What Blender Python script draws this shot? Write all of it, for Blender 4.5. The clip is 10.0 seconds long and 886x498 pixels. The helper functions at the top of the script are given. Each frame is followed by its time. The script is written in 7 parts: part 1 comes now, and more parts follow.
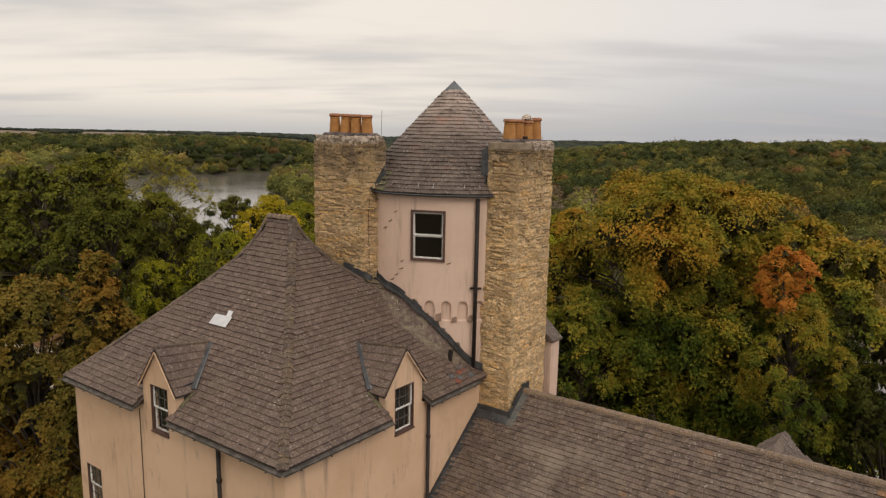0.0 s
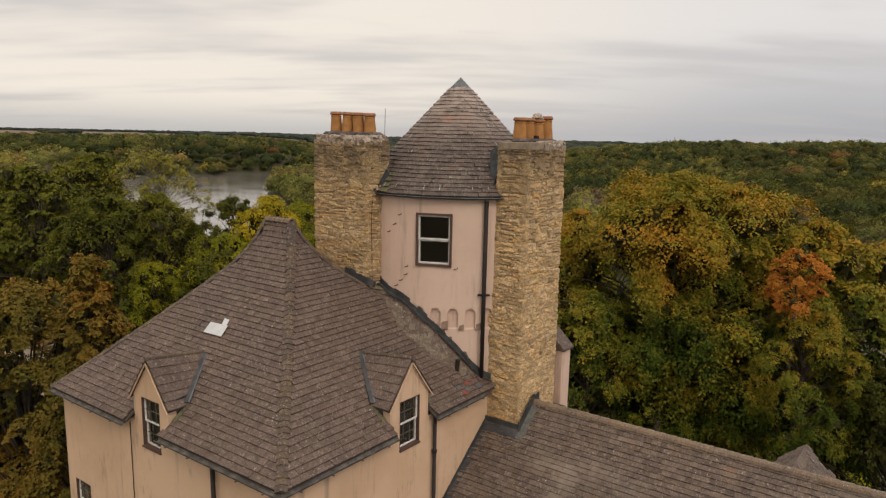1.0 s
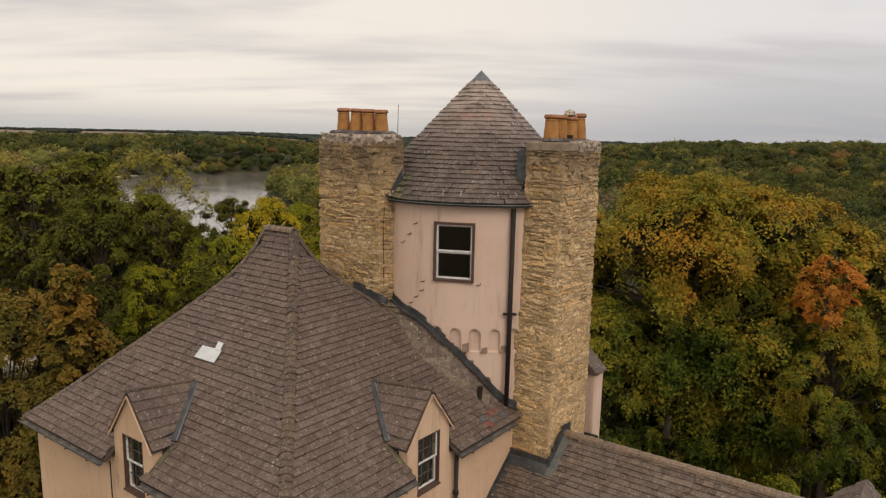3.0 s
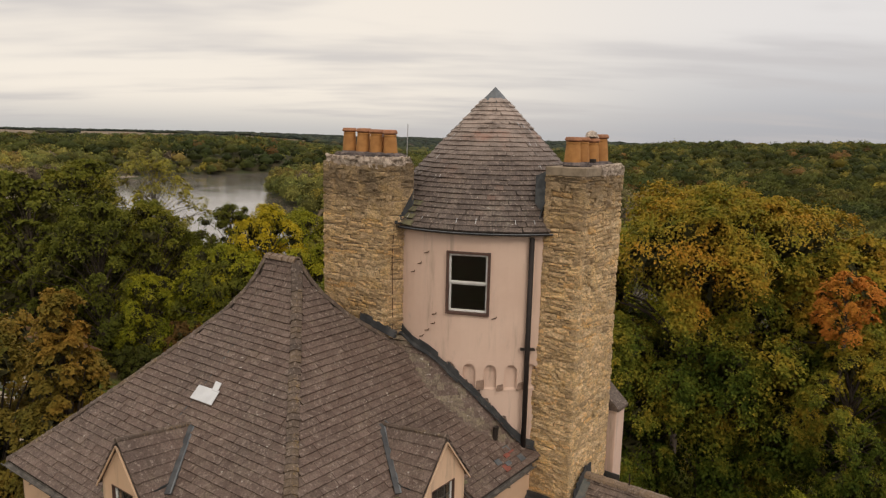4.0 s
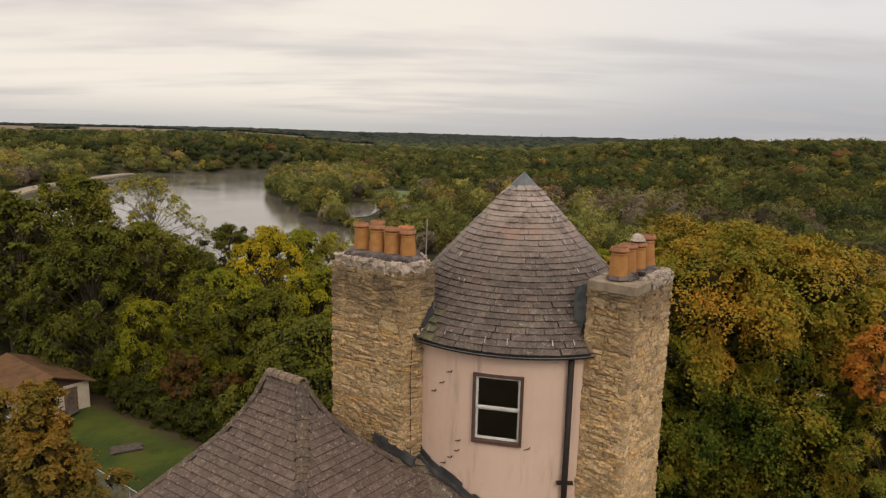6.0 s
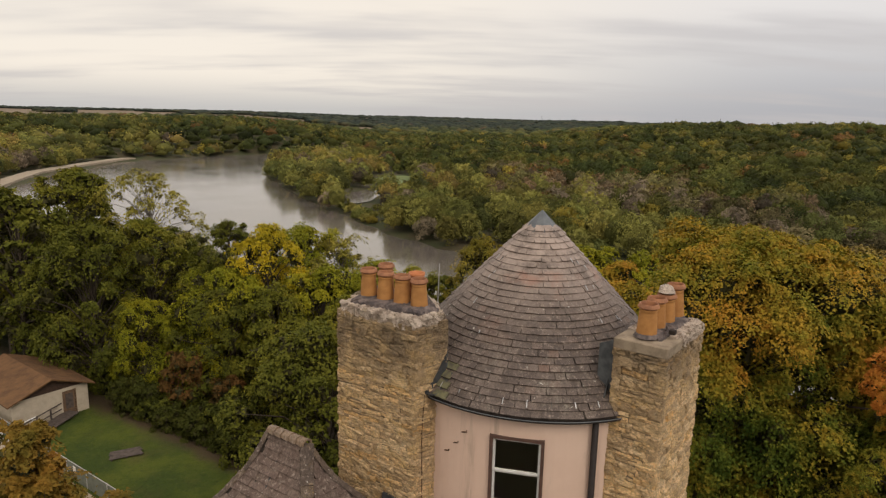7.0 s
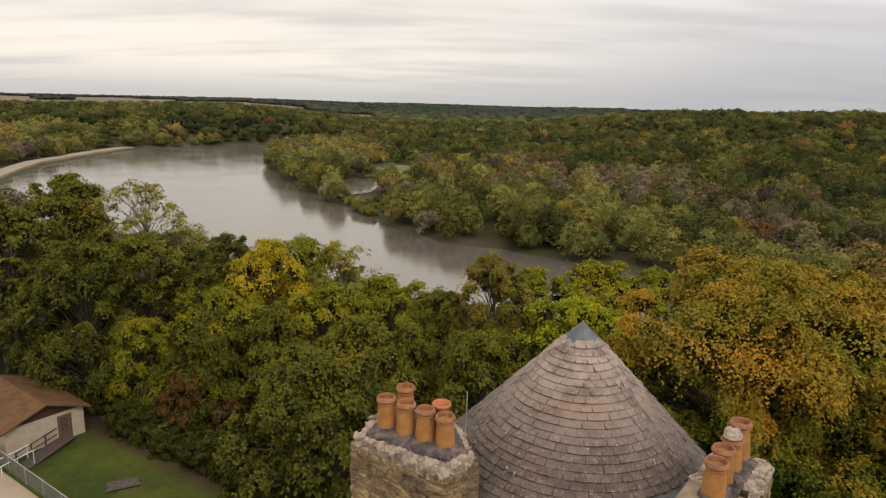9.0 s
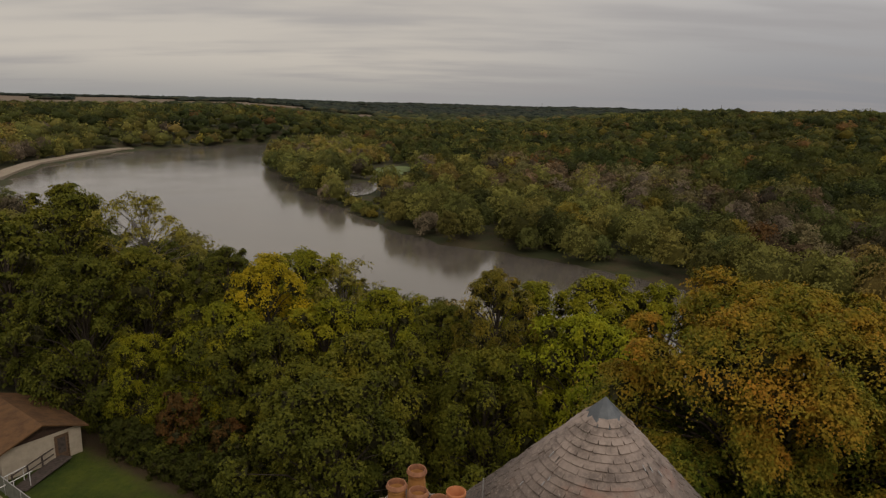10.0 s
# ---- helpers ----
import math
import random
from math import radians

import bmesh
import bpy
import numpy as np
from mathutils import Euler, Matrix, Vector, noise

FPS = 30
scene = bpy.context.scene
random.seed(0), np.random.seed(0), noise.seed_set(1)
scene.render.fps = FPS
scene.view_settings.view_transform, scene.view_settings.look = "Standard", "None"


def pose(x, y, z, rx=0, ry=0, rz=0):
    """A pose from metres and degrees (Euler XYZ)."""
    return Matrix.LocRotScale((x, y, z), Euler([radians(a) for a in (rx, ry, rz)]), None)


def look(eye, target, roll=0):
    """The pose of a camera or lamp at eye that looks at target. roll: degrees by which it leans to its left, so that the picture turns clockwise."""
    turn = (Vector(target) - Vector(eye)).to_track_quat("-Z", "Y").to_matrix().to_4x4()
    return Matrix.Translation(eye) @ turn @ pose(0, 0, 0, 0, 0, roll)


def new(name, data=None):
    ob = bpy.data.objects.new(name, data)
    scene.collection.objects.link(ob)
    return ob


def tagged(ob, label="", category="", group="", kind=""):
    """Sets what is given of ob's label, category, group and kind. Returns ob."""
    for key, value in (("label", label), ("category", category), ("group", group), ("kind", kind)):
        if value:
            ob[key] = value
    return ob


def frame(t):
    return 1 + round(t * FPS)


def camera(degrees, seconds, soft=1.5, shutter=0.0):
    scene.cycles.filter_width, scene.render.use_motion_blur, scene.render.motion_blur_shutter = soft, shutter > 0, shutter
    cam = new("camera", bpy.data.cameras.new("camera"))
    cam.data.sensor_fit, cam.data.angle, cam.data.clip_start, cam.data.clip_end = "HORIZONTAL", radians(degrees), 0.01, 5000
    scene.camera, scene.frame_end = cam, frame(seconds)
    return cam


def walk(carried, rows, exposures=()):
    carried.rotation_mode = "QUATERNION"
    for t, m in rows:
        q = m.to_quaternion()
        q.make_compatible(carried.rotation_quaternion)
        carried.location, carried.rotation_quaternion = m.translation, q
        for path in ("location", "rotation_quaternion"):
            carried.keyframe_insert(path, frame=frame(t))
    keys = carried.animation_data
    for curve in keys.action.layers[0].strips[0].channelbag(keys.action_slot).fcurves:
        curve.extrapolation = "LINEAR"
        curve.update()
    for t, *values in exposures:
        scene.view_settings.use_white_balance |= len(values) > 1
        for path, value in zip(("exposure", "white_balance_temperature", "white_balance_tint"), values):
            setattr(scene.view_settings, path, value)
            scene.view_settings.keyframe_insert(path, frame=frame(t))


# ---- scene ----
cam = camera(66.5, 10.0, soft=1.3)
METRES, EYE, TILT, LEAN, TURN = 15.0, 24.0, 0.0, 0.0, 0.0
ROWS = [
    (0.0, 0.0, 0.0, 0.0, 0.19, -9.68, -1.13),
    (0.5, -0.0062, 0.0295, -0.0008, 0.18, -9.67, -1.16),
    (1.0, -0.0143, 0.0665, -0.0022, 0.16, -9.67, -1.18),
    (1.5, -0.0225, 0.1005, -0.0037, 0.14, -9.67, -1.19),
    (2.0, -0.0329, 0.1405, -0.006, 0.13, -9.67, -1.21),
    (2.5, -0.0423, 0.176, -0.0081, 0.11, -9.68, -1.22),
    (4.0, -0.0767, 0.2993, 0.0324, 0.07, -9.67, -1.27),
    (4.5, -0.0869, 0.338, 0.0685, 0.05, -9.69, -1.3),
    (5.0, -0.0981, 0.3823, 0.1099, 0.05, -9.69, -1.31),
    (5.5, -0.1082, 0.4221, 0.1471, 0.03, -9.71, -1.32),
    (7.0, -0.14, 0.5515, 0.2658, 0.03, -11.43, -1.32),
    (7.5, -0.1493, 0.5901, 0.2998, 0.03, -12.03, -1.32),
    (8.0, -0.1599, 0.6335, 0.3389, 0.03, -12.46, -1.3),
    (8.5, -0.1693, 0.6706, 0.373, 0.02, -12.49, -1.3),
    (9.0, -0.18, 0.7141, 0.4125, 0.01, -12.52, -1.3),
    (9.5, -0.1884, 0.7516, 0.4488, 0.0, -12.54, -1.28),
    (10.0, -0.199, 0.791, 0.489, -0.01, -12.56, -1.27),
]
EXPOSURES = [(t, e, 6800, 11) for t, e in ((0.0, -0.17), (5.0, -0.14), (7.0, -0.12), (7.5, -0.06), (8.3, 0.0), (9.7, 0.0), (9.8, -0.20), (9.9, -0.46), (10.0, -0.90))]
walk(cam, [(t, pose(0, 0, EYE, TILT, LEAN, TURN) @ pose(METRES * x, METRES * y, METRES * z, 90 + pitch, roll, yaw)) for t, x, y, z, yaw, pitch, roll in ROWS], EXPOSURES)

# ---- world, sun ----
SUN_ELEVATION, SUN_TURN = 42.0, 150.0   # degrees; the turn counts clockwise from ahead (+y)


def make_world():
    w = bpy.data.worlds.new("overcast_sky")
    w.use_nodes = True
    nt = w.node_tree
    nt.nodes.clear()
    N, L = nt.nodes.new, nt.links.new

    def math_node(op, a, b=None, clamp=False):
        n = N("ShaderNodeMath")
        n.operation, n.use_clamp = op, clamp
        for i, s in enumerate((a, b)):
            if s is None:
                continue
            if isinstance(s, (int, float)):
                n.inputs[i].default_value = s
            else:
                L(s, n.inputs[i])
        return n.outputs[0]

    def blend(fac, a, b):
        n = N("ShaderNodeMix")
        n.data_type = "RGBA"
        if isinstance(fac, (int, float)):
            n.inputs[0].default_value = fac
        else:
            L(fac, n.inputs[0])
        for i, s in ((6, a), (7, b)):
            if isinstance(s, tuple):
                n.inputs[i].default_value = (*s, 1)
            else:
                L(s, n.inputs[i])
        return n.outputs[2]

    tc = N("ShaderNodeTexCoord")
    sep = N("ShaderNodeSeparateXYZ")
    L(tc.outputs["Generated"], sep.inputs[0])
    x, y, z = sep.outputs
    up = math_node("MAXIMUM", z, 0.0)
    # a flat cloud layer far overhead
    over = math_node("ADD", up, 0.11)
    comb = N("ShaderNodeCombineXYZ")
    L(math_node("DIVIDE", x, over), comb.inputs[0])
    L(math_node("DIVIDE", y, over), comb.inputs[1])

    def cloud(scale, detail, rough, offset, stretch=(1, 1, 1)):
        m = N("ShaderNodeMapping")
        m.inputs["Location"].default_value = offset
        m.inputs["Scale"].default_value = stretch
        L(comb.outputs[0], m.inputs[0])
        n = N("ShaderNodeTexNoise")
        n.inputs["Scale"].default_value = scale
        n.inputs["Detail"].default_value = detail
        n.inputs["Roughness"].default_value = rough
        L(m.outputs[0], n.inputs["Vector"])
        return n.outputs["Fac"]

    def ramp(fac, lo, hi):
        n = N("ShaderNodeMapRange")
        n.interpolation_type = "SMOOTHSTEP"
        n.inputs[1].default_value, n.inputs[2].default_value = lo, hi
        L(fac, n.inputs[0])
        return n.outputs[0]

    sky = N("ShaderNodeTexSky")
    sky.sky_type, sky.sun_disc = "NISHITA", False
    sky.sun_elevation, sky.sun_rotation = radians(SUN_ELEVATION), radians(SUN_TURN)
    scaled = N("ShaderNodeVectorMath")
    scaled.operation = "SCALE"
    scaled.inputs[3].default_value = 0.09
    L(sky.outputs[0], scaled.inputs[0])

    big = cloud(0.75, 4, 0.55, (3.1, 1.7, 0), (0.45, 1.0, 1))
    fine = cloud(1.1, 4, 0.5, (0.4, 5.2, 0), (0.35, 1.0, 1))
    side = ramp(x, -0.15, 0.5)
    low = blend(side, (0.60, 0.605, 0.615), (0.49, 0.505, 0.555))
    high = blend(ramp(x, -0.1, 0.55), (1.02, 0.955, 0.87), (0.88, 0.87, 0.88))
    climb = blend(side, ramp(up, -0.01, 0.055), ramp(up, 0.0, 0.16))
    base = blend(climb, low, high)
    streak = math_node("MULTIPLY", ramp(big, 0.43, 0.60), ramp(fine, 0.30, 0.62))
    shade = blend(math_node("MULTIPLY", streak, 0.65), base, (0.60, 0.585, 0.605))
    # an overcast sky grows brighter towards the zenith
    lift = math_node("ADD", math_node("MULTIPLY", ramp(up, 0.22, 1.0), 0.6), 1.0)
    lifted = N("ShaderNodeVectorMath")
    lifted.operation = "SCALE"
    L(shade, lifted.inputs[0])
    L(lift, lifted.inputs[3])
    col = blend(0.93, scaled.outputs[0], lifted.outputs[0])
    bg = N("ShaderNodeBackground")
    L(col, bg.inputs[0])
    out = N("ShaderNodeOutputWorld")
    L(bg.outputs[0], out.inputs[0])
    scene.world = w


make_world()
sun_data = bpy.data.lights.new("sun", "SUN")
sun_data.energy, sun_data.angle, sun_data.color = 1.1, radians(25), (1.0, 0.90, 0.78)
sun = new("sun", sun_data)
_t, _e = radians(SUN_TURN), radians(SUN_ELEVATION)
sun.matrix_world = look((0, 0, 120), (-math.sin(_t) * math.cos(_e), -math.cos(_t) * math.cos(_e), 120 - math.sin(_e)))

# ---- materials ----


class Nodes:
    """A small builder of node materials."""

    def __init__(self, name):
        self.mat = bpy.data.materials.new(name)
        self.mat.use_nodes = True
        self.nt = self.mat.node_tree
        self.bsdf = self.nt.nodes["Principled BSDF"]
        self.out = self.nt.nodes["Material Output"]
        self.bsdf.inputs["Specular IOR Level"].default_value = 0.3
        self._co = None

    def node(self, kind):
        return self.nt.nodes.new(kind)

    def link(self, a, b):
        self.nt.links.new(a, b)

    def put(self, socket, value):
        if isinstance(value, (int, float)):
            socket.default_value = value
        elif isinstance(value, tuple):
            socket.default_value = (*value, 1) if len(value) == 3 and len(socket.default_value) == 4 else value
        else:
            self.link(value, socket)

    def coords(self, stretch=(1, 1, 1)):
        g = self.node("ShaderNodeNewGeometry")
        m = self.node("ShaderNodeMapping")
        m.inputs["Scale"].default_value = stretch
        self.link(g.outputs["Position"], m.inputs[0])
        return m.outputs[0]

    def noise(self, scale, detail=4, rough=0.55, stretch=(1, 1, 1), distort=0.0):
        n = self.node("ShaderNodeTexNoise")
        self.link(self.coords(stretch), n.inputs["Vector"])
        n.inputs["Scale"].default_value, n.inputs["Detail"].default_value = scale, detail
        n.inputs["Roughness"].default_value, n.inputs["Distortion"].default_value = rough, distort
        return n.outputs["Fac"]

    def ramp(self, fac, lo, hi, a=0.0, b=1.0):
        n = self.node("ShaderNodeMapRange")
        n.interpolation_type = "SMOOTHSTEP"
        self.put(n.inputs[0], fac)
        for i, v in enumerate((lo, hi, a, b)):
            n.inputs[i + 1].default_value = v
        return n.outputs[0]

    def mix(self, fac, a, b, how="MIX"):
        n = self.node("ShaderNodeMix")
        n.data_type, n.blend_type = "RGBA", how
        self.put(n.inputs[0], fac)
        self.put(n.inputs[6], a)
        self.put(n.inputs[7], b)
        return n.outputs[2]

    def maths(self, op, a, b=0.0):
        n = self.node("ShaderNodeMath")
        n.operation = op
        self.put(n.inputs[0], a)
        self.put(n.inputs[1], b)
        return n.outputs[0]

    def colours(self, fac, stops):
        n = self.node("ShaderNodeValToRGB")
        while len(n.color_ramp.elements) < len(stops):
            n.color_ramp.elements.new(0.5)
        for e, (p, c) in zip(n.color_ramp.elements, stops):
            e.position, e.color = p, (*c, 1)
        self.put(n.inputs[0], fac)
        return n.outputs[0]

    def chance(self, per):
        """A random number for each object or for each loose piece of a mesh."""
        if per == "object":
            return self.node("ShaderNodeObjectInfo").outputs["Random"]
        return self.node("ShaderNodeNewGeometry").outputs["Random Per Island"]

    def bump(self, height, strength, distance=0.02):
        n = self.node("ShaderNodeBump")
        n.inputs["Strength"].default_value, n.inputs["Distance"].default_value = strength, distance
        self.link(height, n.inputs["Height"])
        self.link(n.outputs[0], self.bsdf.inputs["Normal"])

    def done(self, colour, rough=0.8, metal=0.0):
        self.put(self.bsdf.inputs["Base Color"], colour)
        self.put(self.bsdf.inputs["Roughness"], rough)
        self.put(self.bsdf.inputs["Metallic"], metal)
        return self.mat


def stucco(name, light, dark):
    m = Nodes(name)
    base = m.mix(m.ramp(m.noise(0.55, 5, 0.6), 0.35, 0.7), light, dark)
    streak = m.ramp(m.noise(2.6, 5, 0.65, (1, 1, 0.10)), 0.53, 0.76)
    base = m.mix(m.maths("MULTIPLY", streak, 0.75), base, (0.27, 0.205, 0.155))
    dirt = m.maths("MULTIPLY", m.ramp(m.noise(6.5, 5, 0.7, (1, 1, 0.22)), 0.5, 0.7), m.ramp(m.noise(0.8, 4, 0.6), 0.48, 0.66))
    base = m.mix(m.maths("MULTIPLY", dirt, 0.45), base, (0.20, 0.16, 0.13))
    spots = m.ramp(m.noise(5.5, 3), 0.64, 0.78)
    base = m.mix(m.maths("MULTIPLY", spots, 0.3), base, (0.58, 0.47, 0.40))
    m.bump(m.noise(34, 5, 0.7), 0.35, 0.012)
    return m.done(base, 0.92)


def slate(name, per, tones, lichen=(0.30, 0.25, 0.16), amount=0.35, blotch=(0.075, 0.055, 0.046), red=0.0, pale=0.0):
    m = Nodes(name)
    base = m.colours(m.chance(per), tones)
    base = m.mix(m.ramp(m.noise(0.55, 5, 0.6), 0.38, 0.7, 0, 0.5), base, blotch)
    mottle = m.noise(5.5, 5, 0.7)
    base = m.mix(m.ramp(mottle, 0.40, 0.70, 0, 0.55), base, (0.185, 0.140, 0.112))
    scuff = m.noise(13, 5, 0.75, (1, 1, 0.8))
    base = m.mix(m.ramp(scuff, 0.52, 0.68, 0, 0.85), base, (0.33, 0.262, 0.218))
    grain = m.noise(30, 5, 0.8, (1, 1, 0.45))
    base = m.mix(m.ramp(grain, 0.44, 0.66, 0, 0.72), base, (0.042, 0.030, 0.024))
    spots = m.maths("MULTIPLY", m.ramp(m.noise(1.6, 5, 0.7), 0.5, 0.75), m.ramp(m.noise(24, 2), 0.45, 0.65))
    base = m.mix(m.maths("MULTIPLY", spots, amount), base, lichen)
    if pale:
        base = m.mix(m.ramp(m.noise(0.42, 5, 0.65), 0.5, 0.72, 0, pale), base, (0.31, 0.255, 0.205))
    if red:
        sep = m.node("ShaderNodeSeparateXYZ")
        m.link(m.node("ShaderNodeNewGeometry").outputs["Position"], sep.inputs[0])
        high = m.ramp(sep.outputs[2], 23.3, 25.3)
        base = m.mix(m.maths("MULTIPLY", high, m.ramp(m.noise(2.2, 5, 0.7), 0.3, 0.6, 0.15, 0.8)), base, (0.42, 0.335, 0.285))
        belt = m.maths("MULTIPLY", m.ramp(sep.outputs[2], 23.0, 24.2), m.ramp(sep.outputs[2], 25.2, 24.7))
        base = m.mix(m.maths("MULTIPLY", belt, m.ramp(m.noise(0.8, 4, 0.6), 0.52, 0.66, 0, red)), base, (0.30, 0.145, 0.10))
    specks = m.maths("MULTIPLY", m.ramp(m.noise(13, 1, 0.4), 0.735, 0.76), m.ramp(m.noise(0.9, 2), 0.4, 0.6))
    base = m.mix(m.maths("MULTIPLY", specks, 0.75), base, (0.48, 0.45, 0.40))
    m.bump(grain, 0.7, 0.010)
    return m.done(base, m.ramp(grain, 0.2, 0.8, 0.55, 0.8))


SLATE_TONES = [(0.0, (0.096, 0.062, 0.049)), (0.4, (0.118, 0.077, 0.061)), (0.85, (0.140, 0.093, 0.074)), (1.0, (0.175, 0.120, 0.097))]
PALE_TONES = [(0.0, (0.125, 0.092, 0.066)), (0.4, (0.185, 0.145, 0.098)), (0.8, (0.255, 0.208, 0.136)), (1.0, (0.15, 0.112, 0.080))]
CONE_TONES = [(0.0, (0.074, 0.056, 0.048)), (0.35, (0.100, 0.077, 0.066)), (0.75, (0.126, 0.097, 0.082)), (0.95, (0.165, 0.128, 0.108)), (1.0, (0.170, 0.105, 0.080))]
WING_TONES = [(0.0, (0.076, 0.053, 0.042)), (0.4, (0.115, 0.081, 0.064)), (0.75, (0.150, 0.107, 0.084)), (0.992, (0.190, 0.138, 0.108)), (1.0, (0.313, 0.143, 0.046))]


def stone(name, per, gain=1.95, soot_amount=0.4, gold=0.38, sooty=(22.2, 23.6)):
    m = Nodes(name)
    tones = [(0.0, (0.25, 0.180, 0.105)), (0.18, (0.42, 0.305, 0.165)), (0.42, (0.53, 0.395, 0.225)), (0.6, (0.36, 0.262, 0.155)), (0.82, (0.58, 0.450, 0.275)), (1.0, (0.50, 0.315, 0.130))]
    base = m.colours(m.chance(per), [(p, (c[0] * gain * 1.06, c[1] * gain, c[2] * gain * 0.97)) for p, c in tones])
    soot = m.ramp(m.noise(0.9, 5, 0.65), 0.42, 0.72, 0, soot_amount)
    base = m.mix(soot, base, (0.21, 0.150, 0.088))
    patchy = m.noise(7, 5, 0.75, (1, 1, 1.8), 0.4)
    base = m.mix(m.ramp(patchy, 0.42, 0.66, 0, 0.65), base, (0.20 * gain, 0.142 * gain, 0.082 * gain))
    base = m.mix(m.ramp(m.noise(2.4, 5, 0.7), 0.48, 0.66, 0, gold), base, (0.58 * gain, 0.385 * gain, 0.155 * gain))
    base = m.mix(m.ramp(m.noise(4.5, 5, 0.75, (1, 1, 1.4)), 0.54, 0.70, 0, 0.5), base, (0.19 * gain, 0.140 * gain, 0.088 * gain))
    base = m.mix(m.ramp(m.noise(9, 4, 0.7), 0.58, 0.72, 0, 0.5), base, (0.66, 0.56, 0.42))
    grain = m.noise(17, 6, 0.78, (1, 1, 1.6))
    base = m.mix(m.ramp(grain, 0.40, 0.72, 0, 0.65), base, (0.13, 0.090, 0.052))
    # smoke has stained the stones under the pots
    sep = m.node("ShaderNodeSeparateXYZ")
    m.link(m.node("ShaderNodeNewGeometry").outputs["Position"], sep.inputs[0])
    smoke = m.maths("MULTIPLY", m.ramp(sep.outputs[2], *sooty), m.ramp(m.noise(1.6, 5, 0.7), 0.3, 0.6, 0.25, 0.75))
    base = m.mix(smoke, base, (0.105, 0.080, 0.058))
    m.bump(m.maths("ADD", grain, m.maths("MULTIPLY", patchy, 1.4)), 1.0, 0.06)
    return m.done(base, 0.95)


def plain(name, colour, other, scale=6.0, rough=0.7, metal=0.0, bump=0.2, lo=0.35, hi=0.7):
    m = Nodes(name)
    n = m.noise(scale, 5, 0.6)
    fine = m.noise(scale * 7, 3, 0.6)
    base = m.mix(m.ramp(n, lo, hi), colour, other)
    m.bump(fine, bump, 0.01)
    return m.done(base, m.ramp(fine, 0.2, 0.8, max(rough - 0.12, 0.03), min(rough + 0.1, 1.0)), metal)


def foliage(name, tones, per="object", thin=0.12, turn=None):
    """Leaves: the tone of each tree, of each bough and of each leaf, and some light through the blade."""
    m = Nodes(name)
    leaf = m.node("ShaderNodeNewGeometry").outputs["Random Per Island"]
    patch = m.maths("ADD", m.maths("MULTIPLY", m.noise(0.26, 3, 0.6), 0.55), m.maths("MULTIPLY", m.noise(1.5, 4, 0.65), 0.45))
    mixed = m.maths("ADD", m.maths("MULTIPLY", patch, 2.3), m.maths("MULTIPLY", leaf, 0.07))
    mixed = m.maths("SUBTRACT", mixed, 0.75)
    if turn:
        # the upper boughs turn first; the shade low in the crown is painted in
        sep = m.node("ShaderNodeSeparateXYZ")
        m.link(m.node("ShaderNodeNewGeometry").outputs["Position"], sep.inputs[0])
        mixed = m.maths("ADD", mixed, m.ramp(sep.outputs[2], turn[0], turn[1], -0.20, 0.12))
    base = m.colours(mixed, tones)
    value = m.ramp(m.chance("island"), 0.0, 1.0, 0.94, 1.16)
    scale = m.node("ShaderNodeVectorMath")
    scale.operation = "SCALE"
    m.link(base, scale.inputs[0])
    m.link(value, scale.inputs[3])
    col = scale.outputs[0]
    m.done(col, 0.7)
    m.bsdf.inputs["Specular IOR Level"].default_value = 0.08
    tr = m.node("ShaderNodeBsdfTranslucent")
    m.link(col, tr.inputs[0])
    mx = m.node("ShaderNodeMixShader")
    mx.inputs[0].default_value = thin
    m.link(m.bsdf.outputs[0], mx.inputs[1])
    m.link(tr.outputs[0], mx.inputs[2])
    m.link(mx.outputs[0], m.out.inputs[0])
    return m.mat


def woods(name):
    """Crowns of the far woods: the tint of each tree comes with the mesh."""
    m = Nodes(name)
    at = m.node("ShaderNodeAttribute")
    at.attribute_name = "tint"
    grain = m.noise(0.35, 4, 0.65)
    base = m.mix(m.ramp(grain, 0.40, 0.68, 0.0, 0.30), at.outputs["Color"], (0.030, 0.036, 0.012))
    fine = m.noise(1.5, 5, 0.8)
    base = m.mix(m.ramp(fine, 0.56, 0.74, 0, 0.25), base, (0.20, 0.18, 0.05))
    m.bump(fine, 1.0, 1.0)
    m.bsdf.inputs["Specular IOR Level"].default_value = 0.1
    return m.done(base, 0.9)


def water_material():
    m = Nodes("river_water")
    m.bsdf.inputs["Specular IOR Level"].default_value = 1.0
    m.bsdf.inputs["IOR"].default_value = 1.55
    wave = m.noise(0.9, 3, 0.55, (1.0, 0.45, 1))
    wide = m.noise(0.03, 3, 0.5)
    m.bump(m.maths("ADD", wave, m.maths("MULTIPLY", wide, 0.5)), 0.08, 0.2)
    return m.done(m.mix(m.ramp(wide, 0.35, 0.65), (0.112, 0.098, 0.083), (0.142, 0.124, 0.106)), m.ramp(wide, 0.3, 0.7, 0.10, 0.16))


def ground_material():
    m = Nodes("woodland_ground")
    n = m.noise(0.08, 5, 0.6)
    fine = m.noise(1.4, 5, 0.7)
    base = m.mix(m.ramp(n, 0.4, 0.62), (0.045, 0.052, 0.018), (0.075, 0.058, 0.030))
    base = m.mix(m.ramp(fine, 0.4, 0.7, 0, 0.5), base, (0.03, 0.032, 0.014))
    m.bump(fine, 0.8, 0.2)
    return m.done(base, 0.95)


